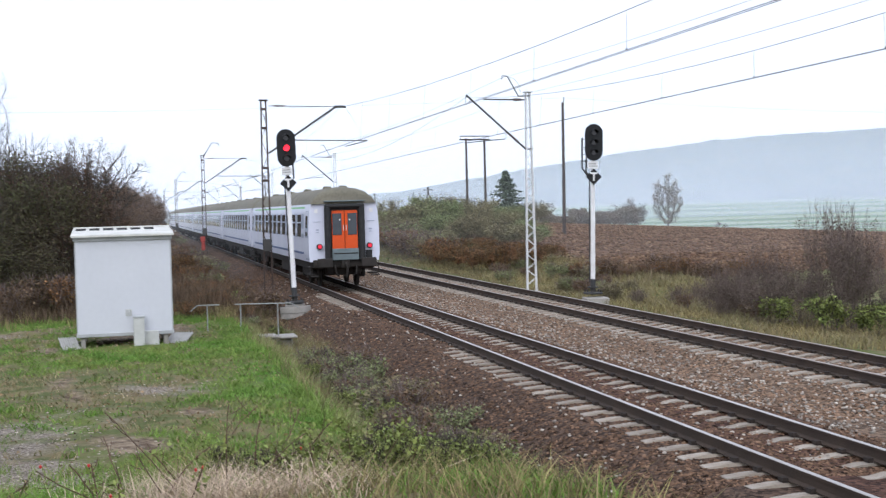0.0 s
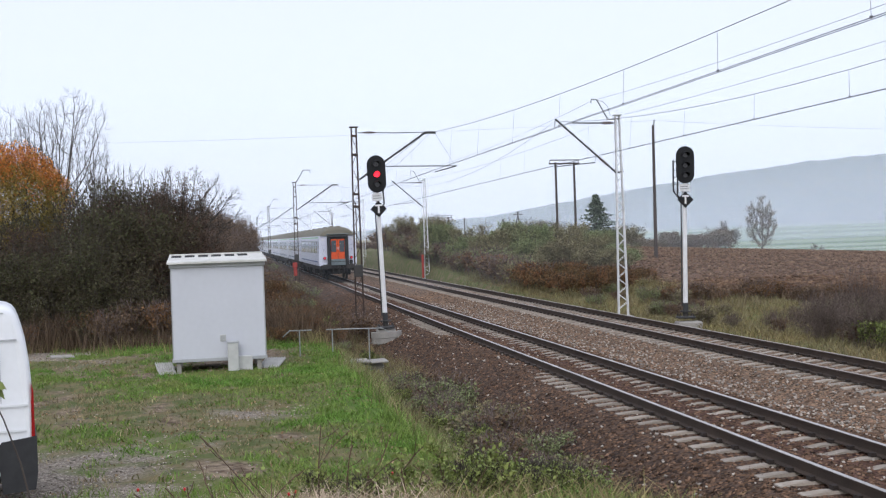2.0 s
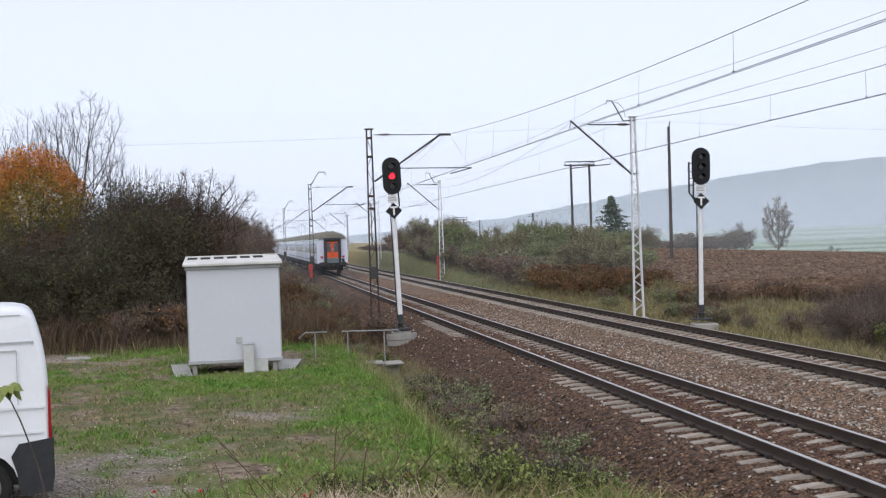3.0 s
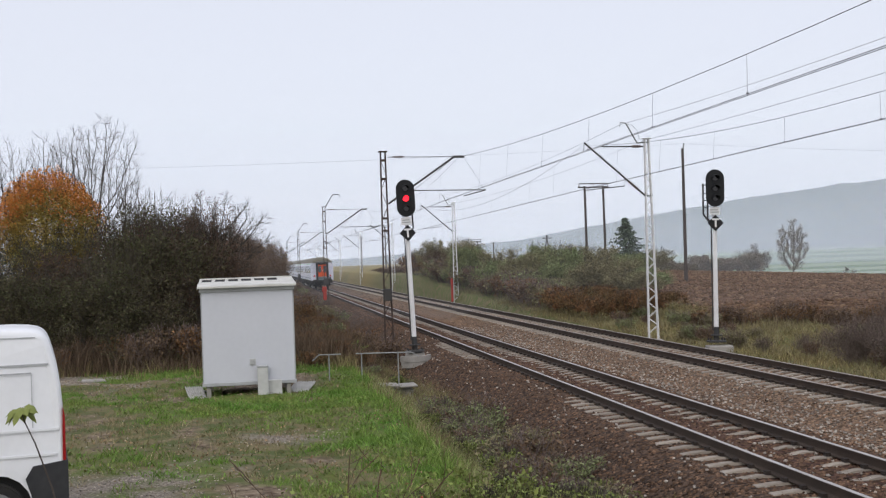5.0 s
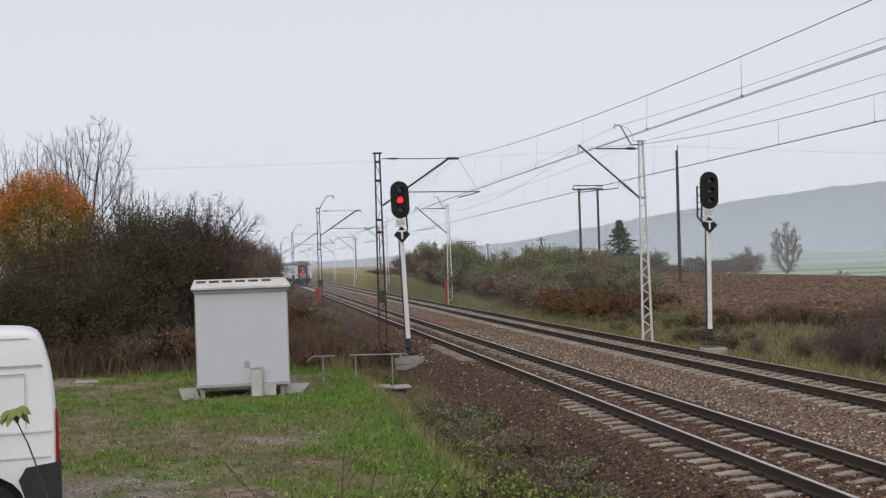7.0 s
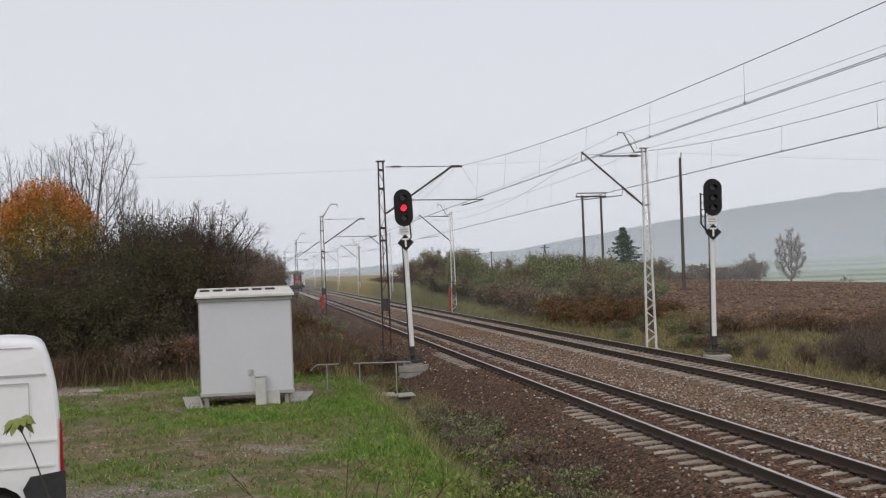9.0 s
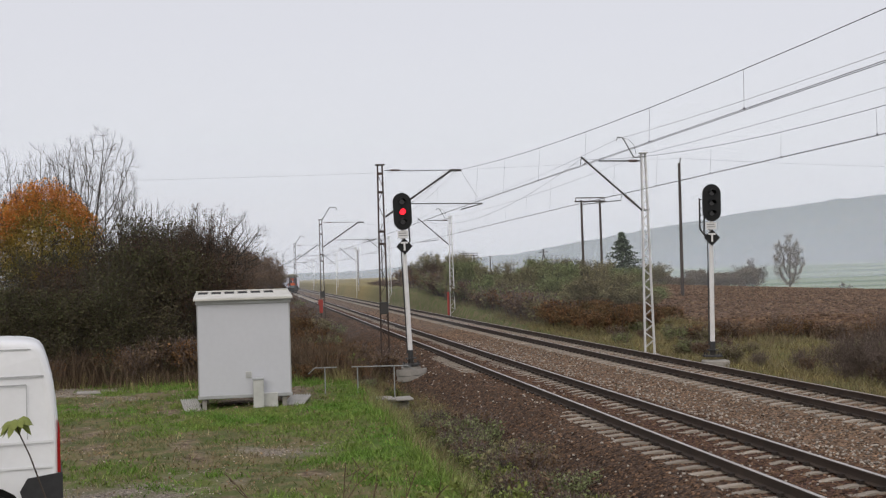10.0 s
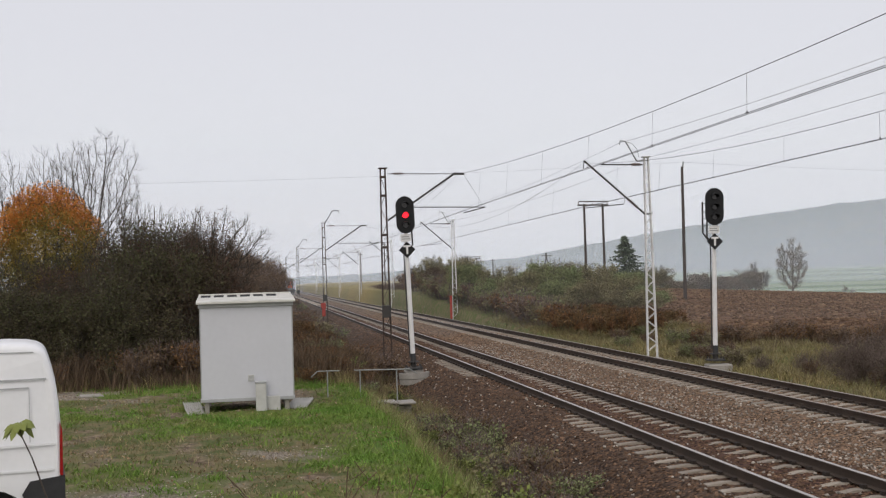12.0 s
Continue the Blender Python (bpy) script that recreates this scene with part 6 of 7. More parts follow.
def spruce():
    r = np.random.default_rng(140)
    t = thing("spruce_tree", pose(45.6, 150, 0.3) @ Matrix.Diagonal((1.3, 1.3, 1.05, 1)), "dark green spruce at the edge of the field", "tree")
    part("trunk", MB().rod((0, 0, -0.5), (0, 0, 6.9), 0.16, 0.02, 8), M_BARK, t)
    segs, pts = [], []
    for lev in range(26):
        z = 0.7 + lev * 0.245
        for _ in range(8):
            a = r.uniform(0, 6.283)
            L = (7.3 - z) * 0.55 * r.uniform(0.5, 1.15)
            e = np.array([math.cos(a) * L, math.sin(a) * L, z - 0.12 * L + r.normal(0, 0.05)])
            s = np.array([0, 0, z])
            segs.append((s, e, 0.02, 0.006))
            for _ in range(16):
                f = r.uniform(0.15, 1.0)
                pts.append(s + (e - s) * f + r.normal(0, 0.07, 3) + np.array([0, 0, -0.05]))
    part("branches", twig_mesh("branches", segs, M_BARK), None, t)
    part("needles", leaf_mesh("needles", np.array(pts), 0.22, r, M_NEEDLE), None, t)


spruce()


# ---- grass, weeds and stones ----
def scatter(n, x0, x1, y0, y1, keep, rng):
    x, y = rng.uniform(x0, x1, n), rng.uniform(y0, y1, n)
    k = rng.uniform(0, 1, n) < keep(x, y)
    x, y = x[k], y[k]
    return np.stack([x, y, land(x, y)], 1)


def clear_of_cabin(x, y):
    """Nothing tall grows under the cabin or right before its gap."""
    return 1 - 0.92 * ramp01(x, -1.75, -1.55) * (1 - ramp01(x, 0.75, 1.0)) * ramp01(y, 31.2, 31.8) * (1 - ramp01(y, 34.8, 35.2))


def stuff(name, me, label, category):
    return tagged(part(name, me, None), label, category, kind="stuff")


rg = np.random.default_rng(77)
b = scatter(290000, -10, 5.2, 12, 44, lambda x, y: np.clip(green_at(x, y) * 1.15 - gravel_at(x, y) - 0.9 * worn_at(x, y), 0.0, 1) * (0.12 + 0.88 * ramp01(wob(x, y, 1.7, 8), -0.25, 0.2)) * clear_of_cabin(x, y), rg)
stuff("turf", blade_mesh("turf", b, rg.uniform(0.025, 0.080, len(b)), rg.uniform(0.010, 0.026, len(b)), 1.6, rg, M_GRASS), "short lush green turf with worn patches", "grass")
b = scatter(45000, -10, 3.5, 12, 44, lambda x, y: np.clip(0.9 - green_at(x, y) - gravel_at(x, y) - worn_at(x, y), 0.01, 1) * 0.9, rg)
stuff("dry_turf", blade_mesh("dry_turf", b, rg.uniform(0.03, 0.10, len(b)), rg.uniform(0.012, 0.026, len(b)), 2.0, rg, M_DRYTURF), "short dry straw-coloured grass", "grass")
# ditch growth
b = scatter(42000, 2.6, 6.0, 13, 60, lambda x, y: (1 - 0.9 * ramp01(x, 4.2, 4.6) * ramp01(y, 38, 40) * (1 - ramp01(y, 46, 48))) * np.exp(-((x - 4.5) / 1.0) ** 2) * (0.3 + 0.7 * ramp01(wob(x, y, 1.0, 3), -0.5, 0.2)), rg)
stuff("ditch_weeds", blade_mesh("ditch_weeds", b, rg.uniform(0.15, 0.55, len(b)), rg.uniform(0.008, 0.018, len(b)), 0.8, rg, M_WEED), "rank dull brown-green weeds in the ditch", "weeds")
b = scatter(12000, 2.8, 5.7, 13, 44, lambda x, y: np.exp(-((x - 4.2) / 1.1) ** 2) * ramp01(wob(x, y, 0.9, 9), -0.2, 0.4), rg)
stuff("ditch_grass", blade_mesh("ditch_grass", b, rg.uniform(0.15, 0.45, len(b)), rg.uniform(0.008, 0.018, len(b)), 0.9, rg, M_VERGE), "olive grass tufts in the ditch", "grass")
b = scatter(24000, 3.2, 5.9, 14, 34, lambda x, y: np.exp(-((x - 4.7) / 0.8) ** 2) * ramp01(wob(x, y, 1.2, 1), -0.1, 0.35), rg)
stuff("ditch_tussock", blade_mesh("ditch_tussock", b, rg.uniform(0.2, 0.62, len(b)), rg.uniform(0.007, 0.015, len(b)), 0.8, rg, M_DITCH), "pale green rank grass in the ditch", "grass")
# weeds below the hedge
b = scatter(44000, -17, 4.0, 39.5, 50, lambda x, y: ramp01(y + 0.8 * wob(x, y, 0.9), 39.8, 42) * (0.35 + 0.65 * ramp01(wob(x, y, 0.8, 3), -0.4, 0.3)), rg)
stuff("hedge_weeds", blade_mesh("hedge_weeds", b, rg.uniform(0.35, 1.05, len(b)) * (0.6 + 1.0 * ramp01(wob(b[:, 0], b[:, 1], 1.1, 2), -0.4, 0.6)), rg.uniform(0.010, 0.024, len(b)), 0.8, rg, M_WEED_DARK), "tall dead brown weeds along the hedge", "weeds")
b = scatter(30000, 0.5, 5.0, 42, 130, lambda x, y: (1 - 0.6 * ramp01(y, 60, 130)) * (1 - ramp01(x, 3.4, 4.2) * (1 - ramp01(y, 47, 50))), rg)
stuff("bank_weeds", blade_mesh("bank_weeds", b, rg.uniform(0.3, 1.1, len(b)), rg.uniform(0.012, 0.035, len(b)), 0.6, rg, M_WEED_DARK), "rough brown weeds on the bank by the line", "weeds")
b = scatter(14000, -17, 3.0, 39.0, 44, lambda x, y: ramp01(wob(x, y, 0.7, 5), -0.2, 0.4), rg)
stuff("hedge_grass", blade_mesh("hedge_grass", b, rg.uniform(0.15, 0.6, len(b)), rg.uniform(0.010, 0.024, len(b)), 0.8, rg, M_VERGE), "rough olive grass along the hedge", "grass")
for k in range(34):
    x, y = -17 + k * 0.52 + rng.uniform(-0.3, 0.3), 41.9 + rng.uniform(-0.6, 1.4)
    q = rng.uniform(0.7, 1.5)
    plant("hedge_undergrowth", (low_maroon, low_tan, low_tan, low_olive)[k % 4], pose(x, y, float(land(x, y)) - 0.05, 0, 0, 77 * k), "low brown twiggy undergrowth in front of the dark hedge", "shrub", "undergrowth", (q, q, q * 1.1))
for k, (x, y, q) in enumerate([(1.6, 40, 0.5), (2.4, 42, 0.6), (3.2, 41, 0.5), (2.0, 46, 0.7), (3.0, 48, 0.7), (3.6, 45, 0.5), (1.2, 52, 0.9), (2.6, 55, 0.8), (3.4, 60, 0.8), (1.8, 62, 1.0)]):
    plant("bank_bramble", reds[k % 2], pose(x, y, float(land(x, y)) - 0.05, 0, 0, 71 * k), "red-brown bramble on the railway bank", "bramble", "bank brambles", (q, q, q))
# verge of the far track
b = scatter(60000, 15.6, 27, 26, 84, lambda x, y: np.clip(1.1 - field_at(x, y), 0, 1) * ramp01(x, 15.6, 16.6), rg)
stuff("verge_grass", blade_mesh("verge_grass", b, rg.uniform(0.06, 0.28, len(b)), rg.uniform(0.010, 0.028, len(b)), 1.2, rg, M_VERGE), "dry olive verge grass", "grass")
b = scatter(34000, 15.8, 27, 26, 100, lambda x, y: ramp01(wob(x, y, 0.45, 6), -0.25, 0.3) * np.clip(1 - field_at(x, y), 0, 1), rg)
stuff("verge_weeds", blade_mesh("verge_weeds", b, rg.uniform(0.12, 0.42, len(b)), rg.uniform(0.012, 0.032, len(b)), 1.0, rg, M_LEAF_OLIVE), "olive green verge growth", "weeds")
b = scatter(7000, 20.5, 33, 52, 66, lambda x, y: np.exp(-((y - 58.5 - 0.15 * (x - 25)) / 2.0) ** 2) * (0.4 + 0.6 * ramp01(wob(x, y, 0.9, 3), -0.3, 0.2)), rg)
stuff("reed_weeds", blade_mesh("reed_weeds", b, rg.uniform(0.3, 0.85, len(b)), rg.uniform(0.02, 0.04, len(b)), 0.8, rg, M_WEED_DARK), "band of dead dark weeds along the field edge", "weeds")
for k in range(20):
    x = 20.5 + k * 0.62
    y = 57.5 + 0.15 * (x - 25) + rng.uniform(-1.2, 1.2)
    sc = rng.uniform(0.09, 0.26)
    plant("dead_shrub", low_maroon if k % 3 else low_tan, pose(x, y, float(land(x, y)) - 0.05, 0, 0, 53 * k), "dead dark brown weeds along the field edge", "shrub", "dead shrubs", (sc * 6.5, sc * 6.5, sc * 4.5))
for k in range(18):
    x, y = rng.uniform(16.6, 23.5), rng.uniform(42, 66)
    sc = rng.uniform(0.16, 0.3)
    plant("verge_shrub", (low_olive, low_tan, low_moss)[k % 3], pose(x, y, float(land(x, y)) - 0.05, 0, 0, 53 * k), "low olive shrub on the dry verge", "shrub", "verge shrubs", (sc * 4.2, sc * 4.2, sc * 3.4))
# ploughed clods
n = 42000
x, y = rg.uniform(24, 95, n), 60 + 95 * rg.uniform(0, 1, n) ** 1.4
k = rg.uniform(0, 1, n) < field_at(x, y)
x, y = x[k], y[k]
stuff("soil_clods", stone_mesh("soil_clods", np.stack([x, y, land(x, y) + 0.02], 1), rg.uniform(0.06, 0.20, len(x)), rg, M_CLOD, 0.6), "ploughed brown soil clods", "soil")
# ballast stones
n = 52000
x, y = rg.uniform(4.7, 9.9, n), 13 + 52 * rg.uniform(0, 1, n) ** 1.5
stuff("ballast_stones", stone_mesh("ballast_stones", np.stack([x, y, bed_z(x, y) - 0.012], 1), rg.uniform(0.025, 0.052, n), rg, M_STONE_BROWN), "rusty brown crushed ballast stones", "ballast")
n = 46000
x, y = rg.uniform(9.6, 15.6, n), 17 + 55 * rg.uniform(0, 1, n) ** 1.4
stuff("ballast_stones", stone_mesh("ballast_stones", np.stack([x, y, bed_z(x, y) - 0.012], 1), rg.uniform(0.025, 0.052, n), rg, M_STONE_TAN), "pale crushed ballast stones", "ballast")
n = 13000
x, y = rg.uniform(4.7, 9.9, n), rg.uniform(60, 115, n)
stuff("ballast_stones", stone_mesh("ballast_stones", np.stack([x, y, bed_z(x, y) - 0.02], 1), rg.uniform(0.04, 0.07, n), rg, M_STONE_BROWN), "rusty brown crushed ballast stones farther down the line", "ballast")
n = 13000
x, y = rg.uniform(9.6, 15.4, n), rg.uniform(66, 120, n)
stuff("ballast_stones", stone_mesh("ballast_stones", np.stack([x, y, bed_z(x, y) - 0.02], 1), rg.uniform(0.04, 0.07, n), rg, M_STONE_TAN), "pale crushed ballast stones farther down the line", "ballast")
n = 2200
x, y = rg.uniform(4.8, 15.2, n), 14 + 45 * rg.uniform(0, 1, n) ** 1.4
stuff("pale_stones", stone_mesh("pale_stones", np.stack([x, y, bed_z(x, y) + 0.02], 1), rg.uniform(0.018, 0.042, n), rg, M_PALE), "single pale stones among the ballast", "stones")
n = 1900
x, y = rg.uniform(9.4, 12.2, n), 16 + 45 * rg.uniform(0, 1, n) ** 1.4
stuff("pale_stones", stone_mesh("pale_stones", np.stack([x, y, bed_z(x, y) + 0.02], 1), rg.uniform(0.018, 0.042, n), rg, M_PALE), "pale stones in the ballast between the tracks", "stones")
n = 45000
x, y = rg.uniform(-9, 2.5, n), 13 + 30 * rg.uniform(0, 1, n) ** 1.5
k = rg.uniform(0, 1, n) < np.maximum(gravel_at(x, y), 0.18 * worn_at(x, y))
x, y = x[k], y[k]
stuff("gravel", stone_mesh("gravel", np.stack([x, y, land(x, y)], 1), rg.uniform(0.010, 0.035, len(x)), rg, M_PEBBLE, 0.6), "loose grey gravel on bare ground", "gravel")
# flat stone slabs on the turning place
for x, y, w, a in ((-5.1, 38.9, 0.7, 12), (-1.6, 33.6, 0.22, -20)):
    t = thing("stone_slab", pose(x, y, float(land(x, y)) + 0.03, 3, 2, a), "flat pale stone slab lying on worn grass", "stone", "flat stones")
    part("slab", MB().box((0, 0, 0), (w, w * 0.7, 0.05), 0.02), M_CONCRETE, t)
# fallow tussock on the bank before the camera
b = scatter(44000, -1.5, 3.5, 8.0, 12.0, lambda x, y: np.exp(-((x - 0.08 * y + 0.05) / 0.6) ** 2) * (0.1 + 0.9 * ramp01(wob(x, y, 1.8, 4), -0.2, 0.5)), rg)
stuff("straw_tussock", blade_mesh("straw_tussock", b, rg.uniform(0.10, 0.32, len(b)), rg.uniform(0.005, 0.011, len(b)), 2.0, rg, M_STRAW_PALE), "bleached straw grass on the bank", "grass")
b = scatter(30000, -0.5, 8.0, 5.0, 17, lambda x, y: ramp01(x, -0.4, 1.0) * (0.2 + 0.7 * ramp01(wob(x, y, 1.3, 2), -0.3, 0.3)), rg)
stuff("bank_grass", blade_mesh("bank_grass", b, rg.uniform(0.10, 0.34, len(b)), rg.uniform(0.005, 0.012, len(b)), 1.3, rg, M_VERGE), "olive grass on the bank", "grass")
b = scatter(52000, -3.5, 6.5, 7.0, 17, lambda x, y: 0.15 + 0.85 * ramp01(wob(x, y, 1.5, 7), -0.1, 0.4), rg)
stuff("green_bank_grass", blade_mesh("green_bank_grass", b, rg.uniform(0.06, 0.22, len(b)), rg.uniform(0.006, 0.013, len(b)), 1.3, rg, M_TUFT), "fresh green grass on the bank", "grass")
for k in range(34):
    x, y, q = rng.uniform(0.9, 3.6), rng.uniform(9.4, 14.5), rng.uniform(0.28, 0.5)
    plant("leafy_weed", green[k % 2], pose(x, y, float(land(x, y)) - 0.02, 0, 0, 39 * k), "small leafy green weed on the bank", "weed", "leafy weeds", (q, q, q * rng.uniform(0.7, 1.2)))


def clumps(n, per, x0, x1, y0, y1, keep, spread, rng):
    """Grass roots gathered in tufts."""
    c = scatter(n, x0, x1, y0, y1, keep, rng)
    p = np.repeat(c, per, 0)
    p[:, :2] += rng.normal(0, spread, (len(p), 2))
    p[:, 2] = land(p[:, 0], p[:, 1])
    return p


# uneven tufts and fallen leaves on the turf
b = clumps(2600, 26, -8, 5.0, 14, 42, lambda x, y: np.clip(1.2 * green_at(x, y) - gravel_at(x, y) - 0.6 * worn_at(x, y), 0.02, 1) * clear_of_cabin(x, y), 0.09, rg)
stuff("grass_tufts", blade_mesh("grass_tufts", b, rg.uniform(0.04, 0.17, len(b)), rg.uniform(0.008, 0.020, len(b)), 1.6, rg, M_TUFT), "uneven tufts of deep green grass", "grass")
b = clumps(1100, 20, -8, 3.6, 14, 40, lambda x, y: np.clip(0.85 - green_at(x, y), 0.22, 1) * ramp01(wob(x, y, 1.4, 10), -0.3, 0.3), 0.12, rg)
stuff("straw_tufts", blade_mesh("straw_tufts", b, rg.uniform(0.04, 0.15, len(b)), rg.uniform(0.007, 0.016, len(b)), 1.8, rg, M_STRAW), "flattened tufts of dry straw grass", "grass")
b = clumps(420, 30, 3.0, 5.6, 14, 36, lambda x, y: 0.4 + 0.6 * ramp01(wob(x, y, 1.4, 5), -0.2, 0.3), 0.12, rg)
stuff("ditch_tufts", blade_mesh("ditch_tufts", b, rg.uniform(0.15, 0.45, len(b)), rg.uniform(0.006, 0.014, len(b)), 1.0, rg, M_DITCH), "pale rank tufts along the ditch", "grass")
b = clumps(620, 28, 2.7, 4.5, 14, 36, lambda x, y: 0.25 + 0.75 * ramp01(wob(x, y, 1.1, 13), -0.2, 0.3), 0.13, rg)
stuff("edge_tufts", blade_mesh("edge_tufts", b, rg.uniform(0.08, 0.30, len(b)), rg.uniform(0.008, 0.018, len(b)), 1.4, rg, M_TUFT), "ragged green tufts along the edge of the ditch", "grass")
b = scatter(9000, -9, 4.5, 13, 42, lambda x, y: 0.15 + 0.85 * ramp01(wob(x, y, 1.0, 14), 0.0, 0.5), rg)
b[:, 2] += 0.02
stuff("fallen_leaves", leaf_mesh("fallen_leaves", b, 0.045, rg, M_LITTER), "scattered dry fallen leaves on the turf", "leaves")


def rose_bush(x, y, seed, h, stems, leaf_n, hips, label):
    r = np.random.default_rng(seed)
    z = float(land(x, y))
    t = thing("wild_rose", pose(x, y, z), label, "rose bush", "wild roses")
    every, tips = [], []
    for k in range(stems):
        a = r.uniform(0, 6.283)
        o = r.uniform(0, 0.5)
        q = np.array([o * math.cos(a), o * math.sin(a) * 0.6, -0.05])
        d = np.array([math.cos(a) * r.uniform(0.1, 0.6), math.sin(a) * 0.3, 1.0])
        length = h * r.uniform(0.6, 1.05)
        line = [q]
        for i in range(8):
            d = d + r.normal(0, 0.10, 3) + np.array([0.03 * math.cos(a), 0, -0.03])
            d = d / np.linalg.norm(d)
            q = q + d * length / 8
            line.append(q)
            every.append((line[-2], q))
            if i in (3, 5, 6) and r.uniform() < 0.75:
                e = d + r.normal(0, 0.6, 3)
                e = e / np.linalg.norm(e)
                tw = [q, q + e * length * 0.10, q + e * length * 0.19 + np.array([0, 0, 0.02])]
                part("side_shoot", MB().path(tw, 0.0028, 5), M_ROSE, t)
                every += [(tw[0], tw[1]), (tw[1], tw[2])]
                tips.append(tw[2])
        tips.append(q)
        part("stem", MB().path(line, 0.0042, 5), M_ROSE, t)
    s1 = np.array([s[1] for s in every])
    if leaf_n:
        base = s1[r.integers(0, len(s1), max(leaf_n // 9, 1))]
        pts = np.repeat(base, 9, 0) + r.normal(0, 0.035, (len(base) * 9, 3))
        part("leaves", leaf_mesh("leaves", pts, 0.036, r, M_LEAF_GREEN), None, t)
    for k in range(hips):
        c = Vector(tips[r.integers(0, len(tips))]) + Vector(r.normal(0, 0.02, 3))
        mb = MB()
        for z0, z1, r0, r1 in ((-0.012, -0.006, 0.004, 0.009), (-0.006, 0.004, 0.009, 0.010), (0.004, 0.011, 0.010, 0.005)):
            mb.rod(c + Vector((0, 0, z0)), c + Vector((0, 0, z1)), r0, r1, 8)
        part("rose_hip", mb, M_HIP, t)


for k, (x, y, h, s, lf, hp) in enumerate([(-0.1, 8.6, 0.85, 4, 20, 1), (0.35, 9.0, 0.95, 5, 30, 0), (0.75, 9.4, 0.85, 5, 60, 0), (1.25, 9.3, 0.62, 6, 420, 1), (1.62, 9.6, 0.6, 6, 460, 1),
                                            (-0.75, 9.0, 0.6, 3, 10, 0), (-1.5, 9.2, 0.55, 3, 10, 0), (2.2, 10.4, 0.6, 6, 380, 0), (0.0, 8.2, 0.5, 4, 90, 4), (2.8, 11.5, 0.7, 6, 380, 0)]):
    rose_bush(x, y, 300 + k, h, s, lf, hp, "thin wild rose stems with few leaves and red hips")
# leafy tufts in the ditch
for k, (x, y, s) in enumerate([(5.3, 19.4, 0.5), (4.2, 18.0, 0.7), (3.8, 23.2, 0.6), (4.9, 22.8, 0.5), (4.9, 18.6, 0.55), (4.5, 24.5, 0.6), (4.0, 21.0, 0.7), (4.6, 30.0, 0.6), (3.6, 27.0, 0.5), (4.2, 38, 0.6), (3.0, 44, 0.8), (3.6, 47, 0.8)]):
    plant("green_shrub", green[k % 2], pose(x, y, float(land(x, y)), 0, 0, 47 * k), "small yellow-green shrub in the ditch", "shrub", "green shrubs", (s, s, s))
for k, (x, y, s) in enumerate([(5.0, 18.2, 0.40), (5.2, 20.6, 0.42), (4.8, 21.8, 0.5), (5.1, 24.0, 0.45), (4.9, 27.5, 0.5), (5.0, 29.5, 0.45), (4.6, 35.5, 0.5), (4.4, 39, 0.5), (4.3, 20.0, 0.42), (4.4, 22.6, 0.45), (4.0, 25.6, 0.4), (3.9, 31.5, 0.5), (4.4, 33, 0.45), (3.4, 40, 0.6), (2.6, 42, 0.8), (3.4, 52, 0.8), (2.8, 58, 0.9)]):
    q = (s * 2.4, s * 2.4, s * 1.9) if y < 30 else (s * 1.2, s * 1.2, s * 0.8)
    plant("ditch_shrub", (low_olive, low_moss, low_tan)[k % 3], pose(x, y, float(land(x, y)) - 0.05, 0, 0, 61 * k), "low olive and brown shrub in the ditch", "shrub", "ditch shrubs", q)


# bushy growth filling the ditch
for k in range(20):
    y = 16.8 + 0.72 * k + rng.uniform(-0.3, 0.3)
    x, q = 4.35 + 0.35 * rng.uniform(-1, 1), rng.uniform(0.55, 0.95)
    plant("ditch_shrub", (low_moss, low_olive, low_moss, low_tan)[k % 4], pose(x, y, float(land(x, y)) - 0.05, 0, 0, 47 * k), "bushy olive green growth filling the ditch", "shrub", "ditch shrubs", (q * 1.25, q * 1.25, q))


def sapling():
    """Slender shoot with a fan of leaves, close to the camera."""
    t = thing("sapling", pose(-1.12, 6.0, float(land(-1.12, 6.0)) - 0.18), "slender dark shoot with a drooping fan of green leaves", "sapling")
    pts = [(0.24, 0.0, 0.0), (0.21, 0.0, 0.55), (0.13, 0, 0.93), (0.06, 0, 1.14), (0.015, 0, 1.245), (0.0, 0, 1.30)]
    mb = MB()
    for i, (p, q) in enumerate(zip(pts, pts[1:])):
        mb.rod(p, q, 0.0055 - 0.0007 * i, 0.0050 - 0.0007 * i, 8)
    part("stem", mb, M_BARK, t)
    r = np.random.default_rng(9)
    for k in range(16):
        a = 2.4 * k + r.uniform(-0.3, 0.3)
        L = r.uniform(0.050, 0.074)
        dr = Vector((math.cos(a), 0.55 * math.sin(a), r.uniform(-0.75, 0.15))).normalized()
        side = dr.cross(Vector((r.uniform(-0.3, 0.3), -0.8, 1.0))).normalized() * L * 0.27
        p = Vector((0, 0, 1.285 + 0.002 * k)) + dr * 0.012
        pts2 = [p, p + dr * L * 0.35 + side * 0.8 + Vector((0, 0, 0.004)), p + dr * L * 0.7 + side - Vector((0, 0, L * 0.12)), p + dr * L - Vector((0, 0, L * 0.42)),
                p + dr * L * 0.7 - side - Vector((0, 0, L * 0.12)), p + dr * L * 0.35 - side * 0.8 + Vector((0, 0, 0.004)), p + dr * L * 0.6 + Vector((0, 0, 0.004))]
        part("leaf", MB().add(pts2, [(i, i + 1, 6) for i in range(5)] + [(5, 0, 6)]), M_LEAF_GREEN, t)
        part("leaf_stalk", MB().rod((0, 0, 1.27 + 0.002 * k), p, 0.0022, n=5), M_LEAF_GREEN, t)


sapling()


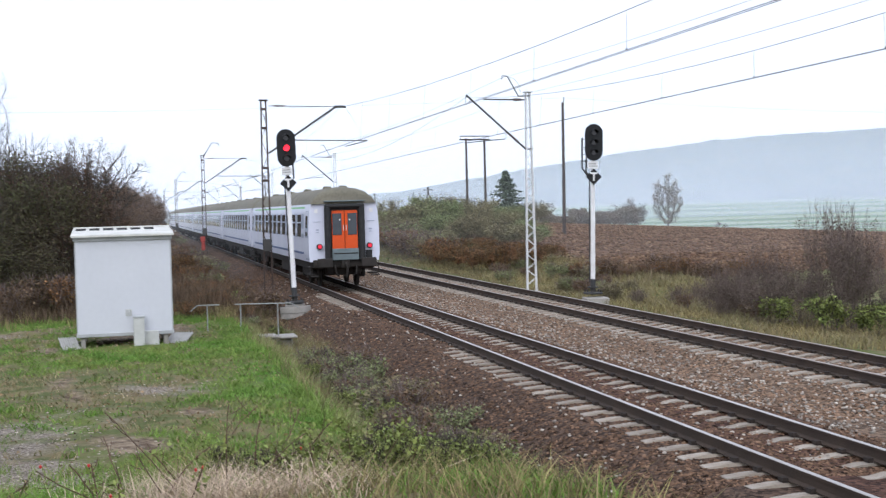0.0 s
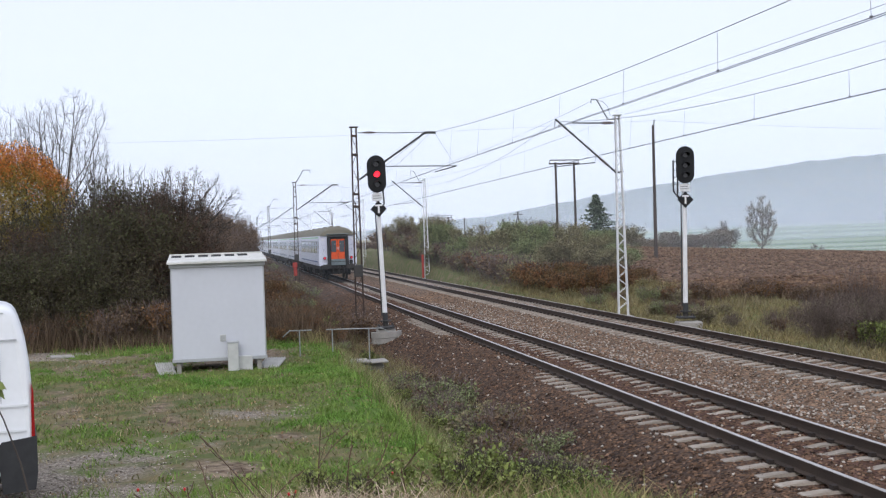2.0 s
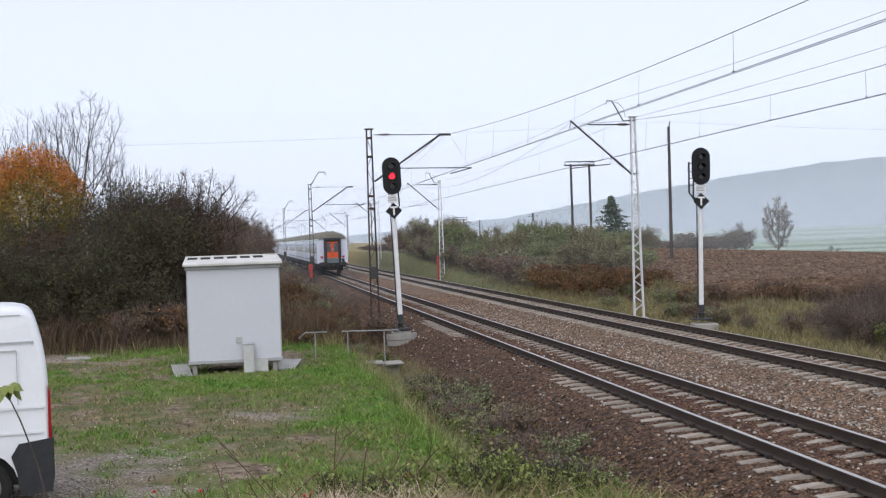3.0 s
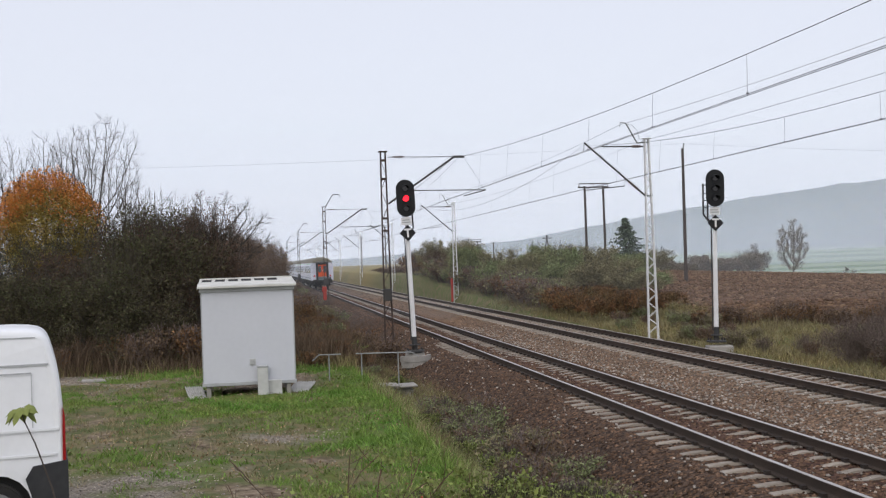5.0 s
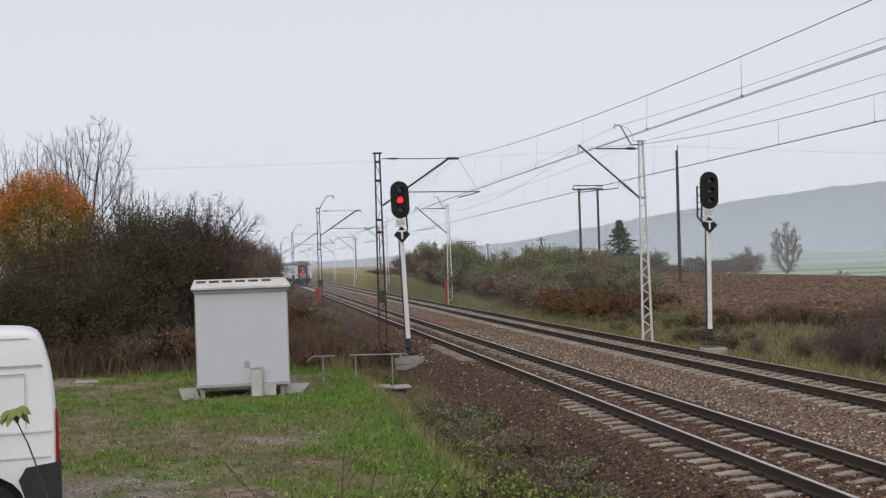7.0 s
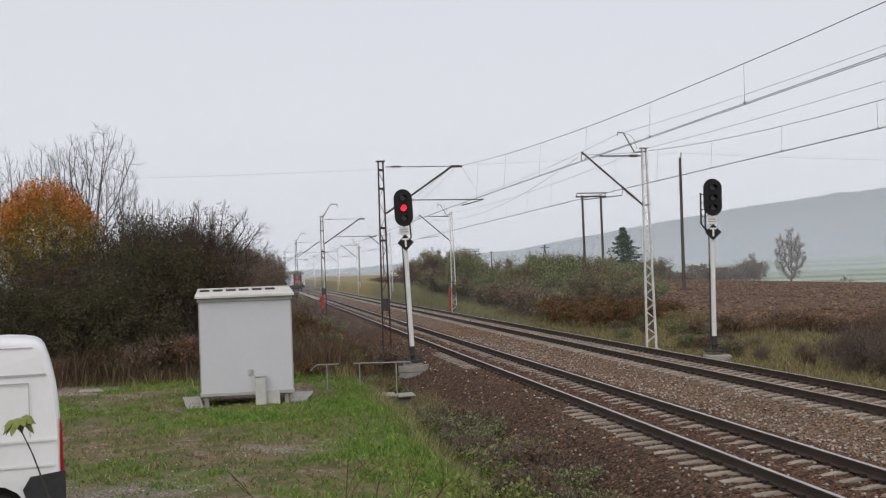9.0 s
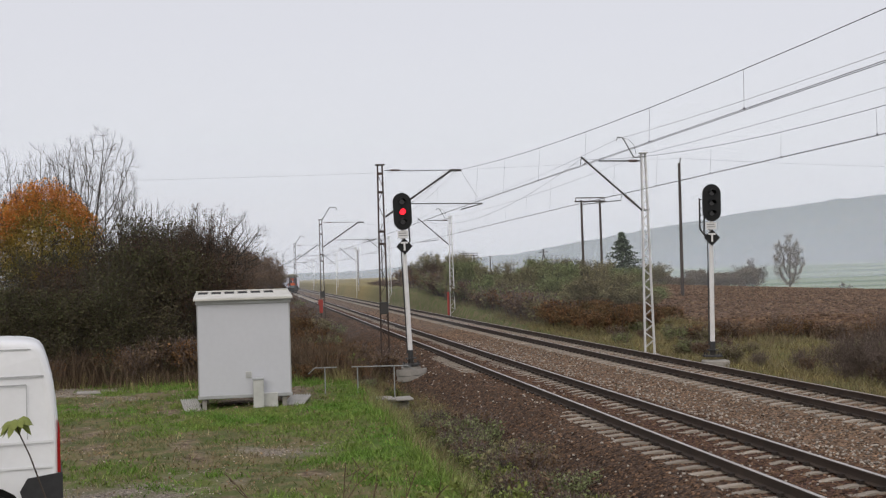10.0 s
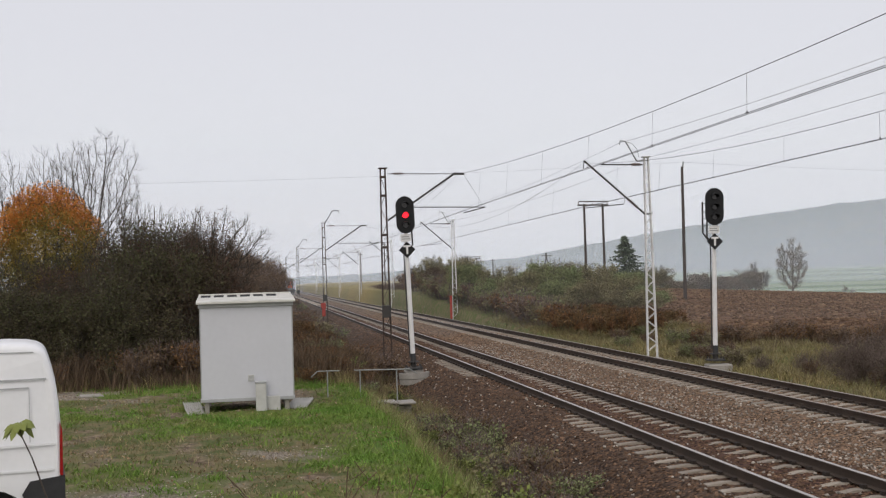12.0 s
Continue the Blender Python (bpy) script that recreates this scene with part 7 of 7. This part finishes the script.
# ---- mist: haze imitated by see-through sheets ----
def haze_material(name, share):
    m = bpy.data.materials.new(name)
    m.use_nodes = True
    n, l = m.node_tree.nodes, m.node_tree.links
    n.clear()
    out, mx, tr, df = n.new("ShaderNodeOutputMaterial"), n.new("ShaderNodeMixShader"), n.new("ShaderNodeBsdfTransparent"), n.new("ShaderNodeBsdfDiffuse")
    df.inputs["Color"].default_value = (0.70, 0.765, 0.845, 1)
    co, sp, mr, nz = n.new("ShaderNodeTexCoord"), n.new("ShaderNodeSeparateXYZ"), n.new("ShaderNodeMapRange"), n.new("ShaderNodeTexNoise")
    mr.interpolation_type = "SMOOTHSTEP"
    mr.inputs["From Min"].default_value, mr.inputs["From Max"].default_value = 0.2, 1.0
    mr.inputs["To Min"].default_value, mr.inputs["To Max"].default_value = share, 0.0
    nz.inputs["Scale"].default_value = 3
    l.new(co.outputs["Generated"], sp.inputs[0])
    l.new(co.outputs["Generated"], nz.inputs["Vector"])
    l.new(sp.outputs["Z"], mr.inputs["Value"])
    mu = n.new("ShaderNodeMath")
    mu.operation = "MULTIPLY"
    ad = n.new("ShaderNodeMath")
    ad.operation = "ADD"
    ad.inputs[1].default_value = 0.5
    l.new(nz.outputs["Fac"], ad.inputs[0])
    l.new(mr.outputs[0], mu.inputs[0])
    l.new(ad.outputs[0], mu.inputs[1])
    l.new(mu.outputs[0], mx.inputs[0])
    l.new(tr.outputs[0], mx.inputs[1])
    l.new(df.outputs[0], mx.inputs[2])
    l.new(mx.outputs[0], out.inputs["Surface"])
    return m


# slanted diffuse sheets, one behind another, pale what lies beyond like haze
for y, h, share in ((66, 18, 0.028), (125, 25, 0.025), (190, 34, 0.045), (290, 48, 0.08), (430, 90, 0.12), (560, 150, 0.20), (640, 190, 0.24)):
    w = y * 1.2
    me = raw("mist_bank", [(-w, y, -12), (w * 1.4, y, -12), (w * 1.4, y + h, h), (-w, y + h, h)], [(0, 1, 2, 3)], haze_material("mist", share))
    tagged(part("mist_bank", me, None), "thin pale see-through sheet imitating haze over the fields", "mist", kind="structure")


# ---- movement ----
def motions():
    speed, start = 22.18, 48.44
    for k, c in enumerate(train):
        walk(c, [(t, pose(NEAR_X, start + k * (COACH + 0.9) + speed * t, 0)) for t in range(13)])


motions()
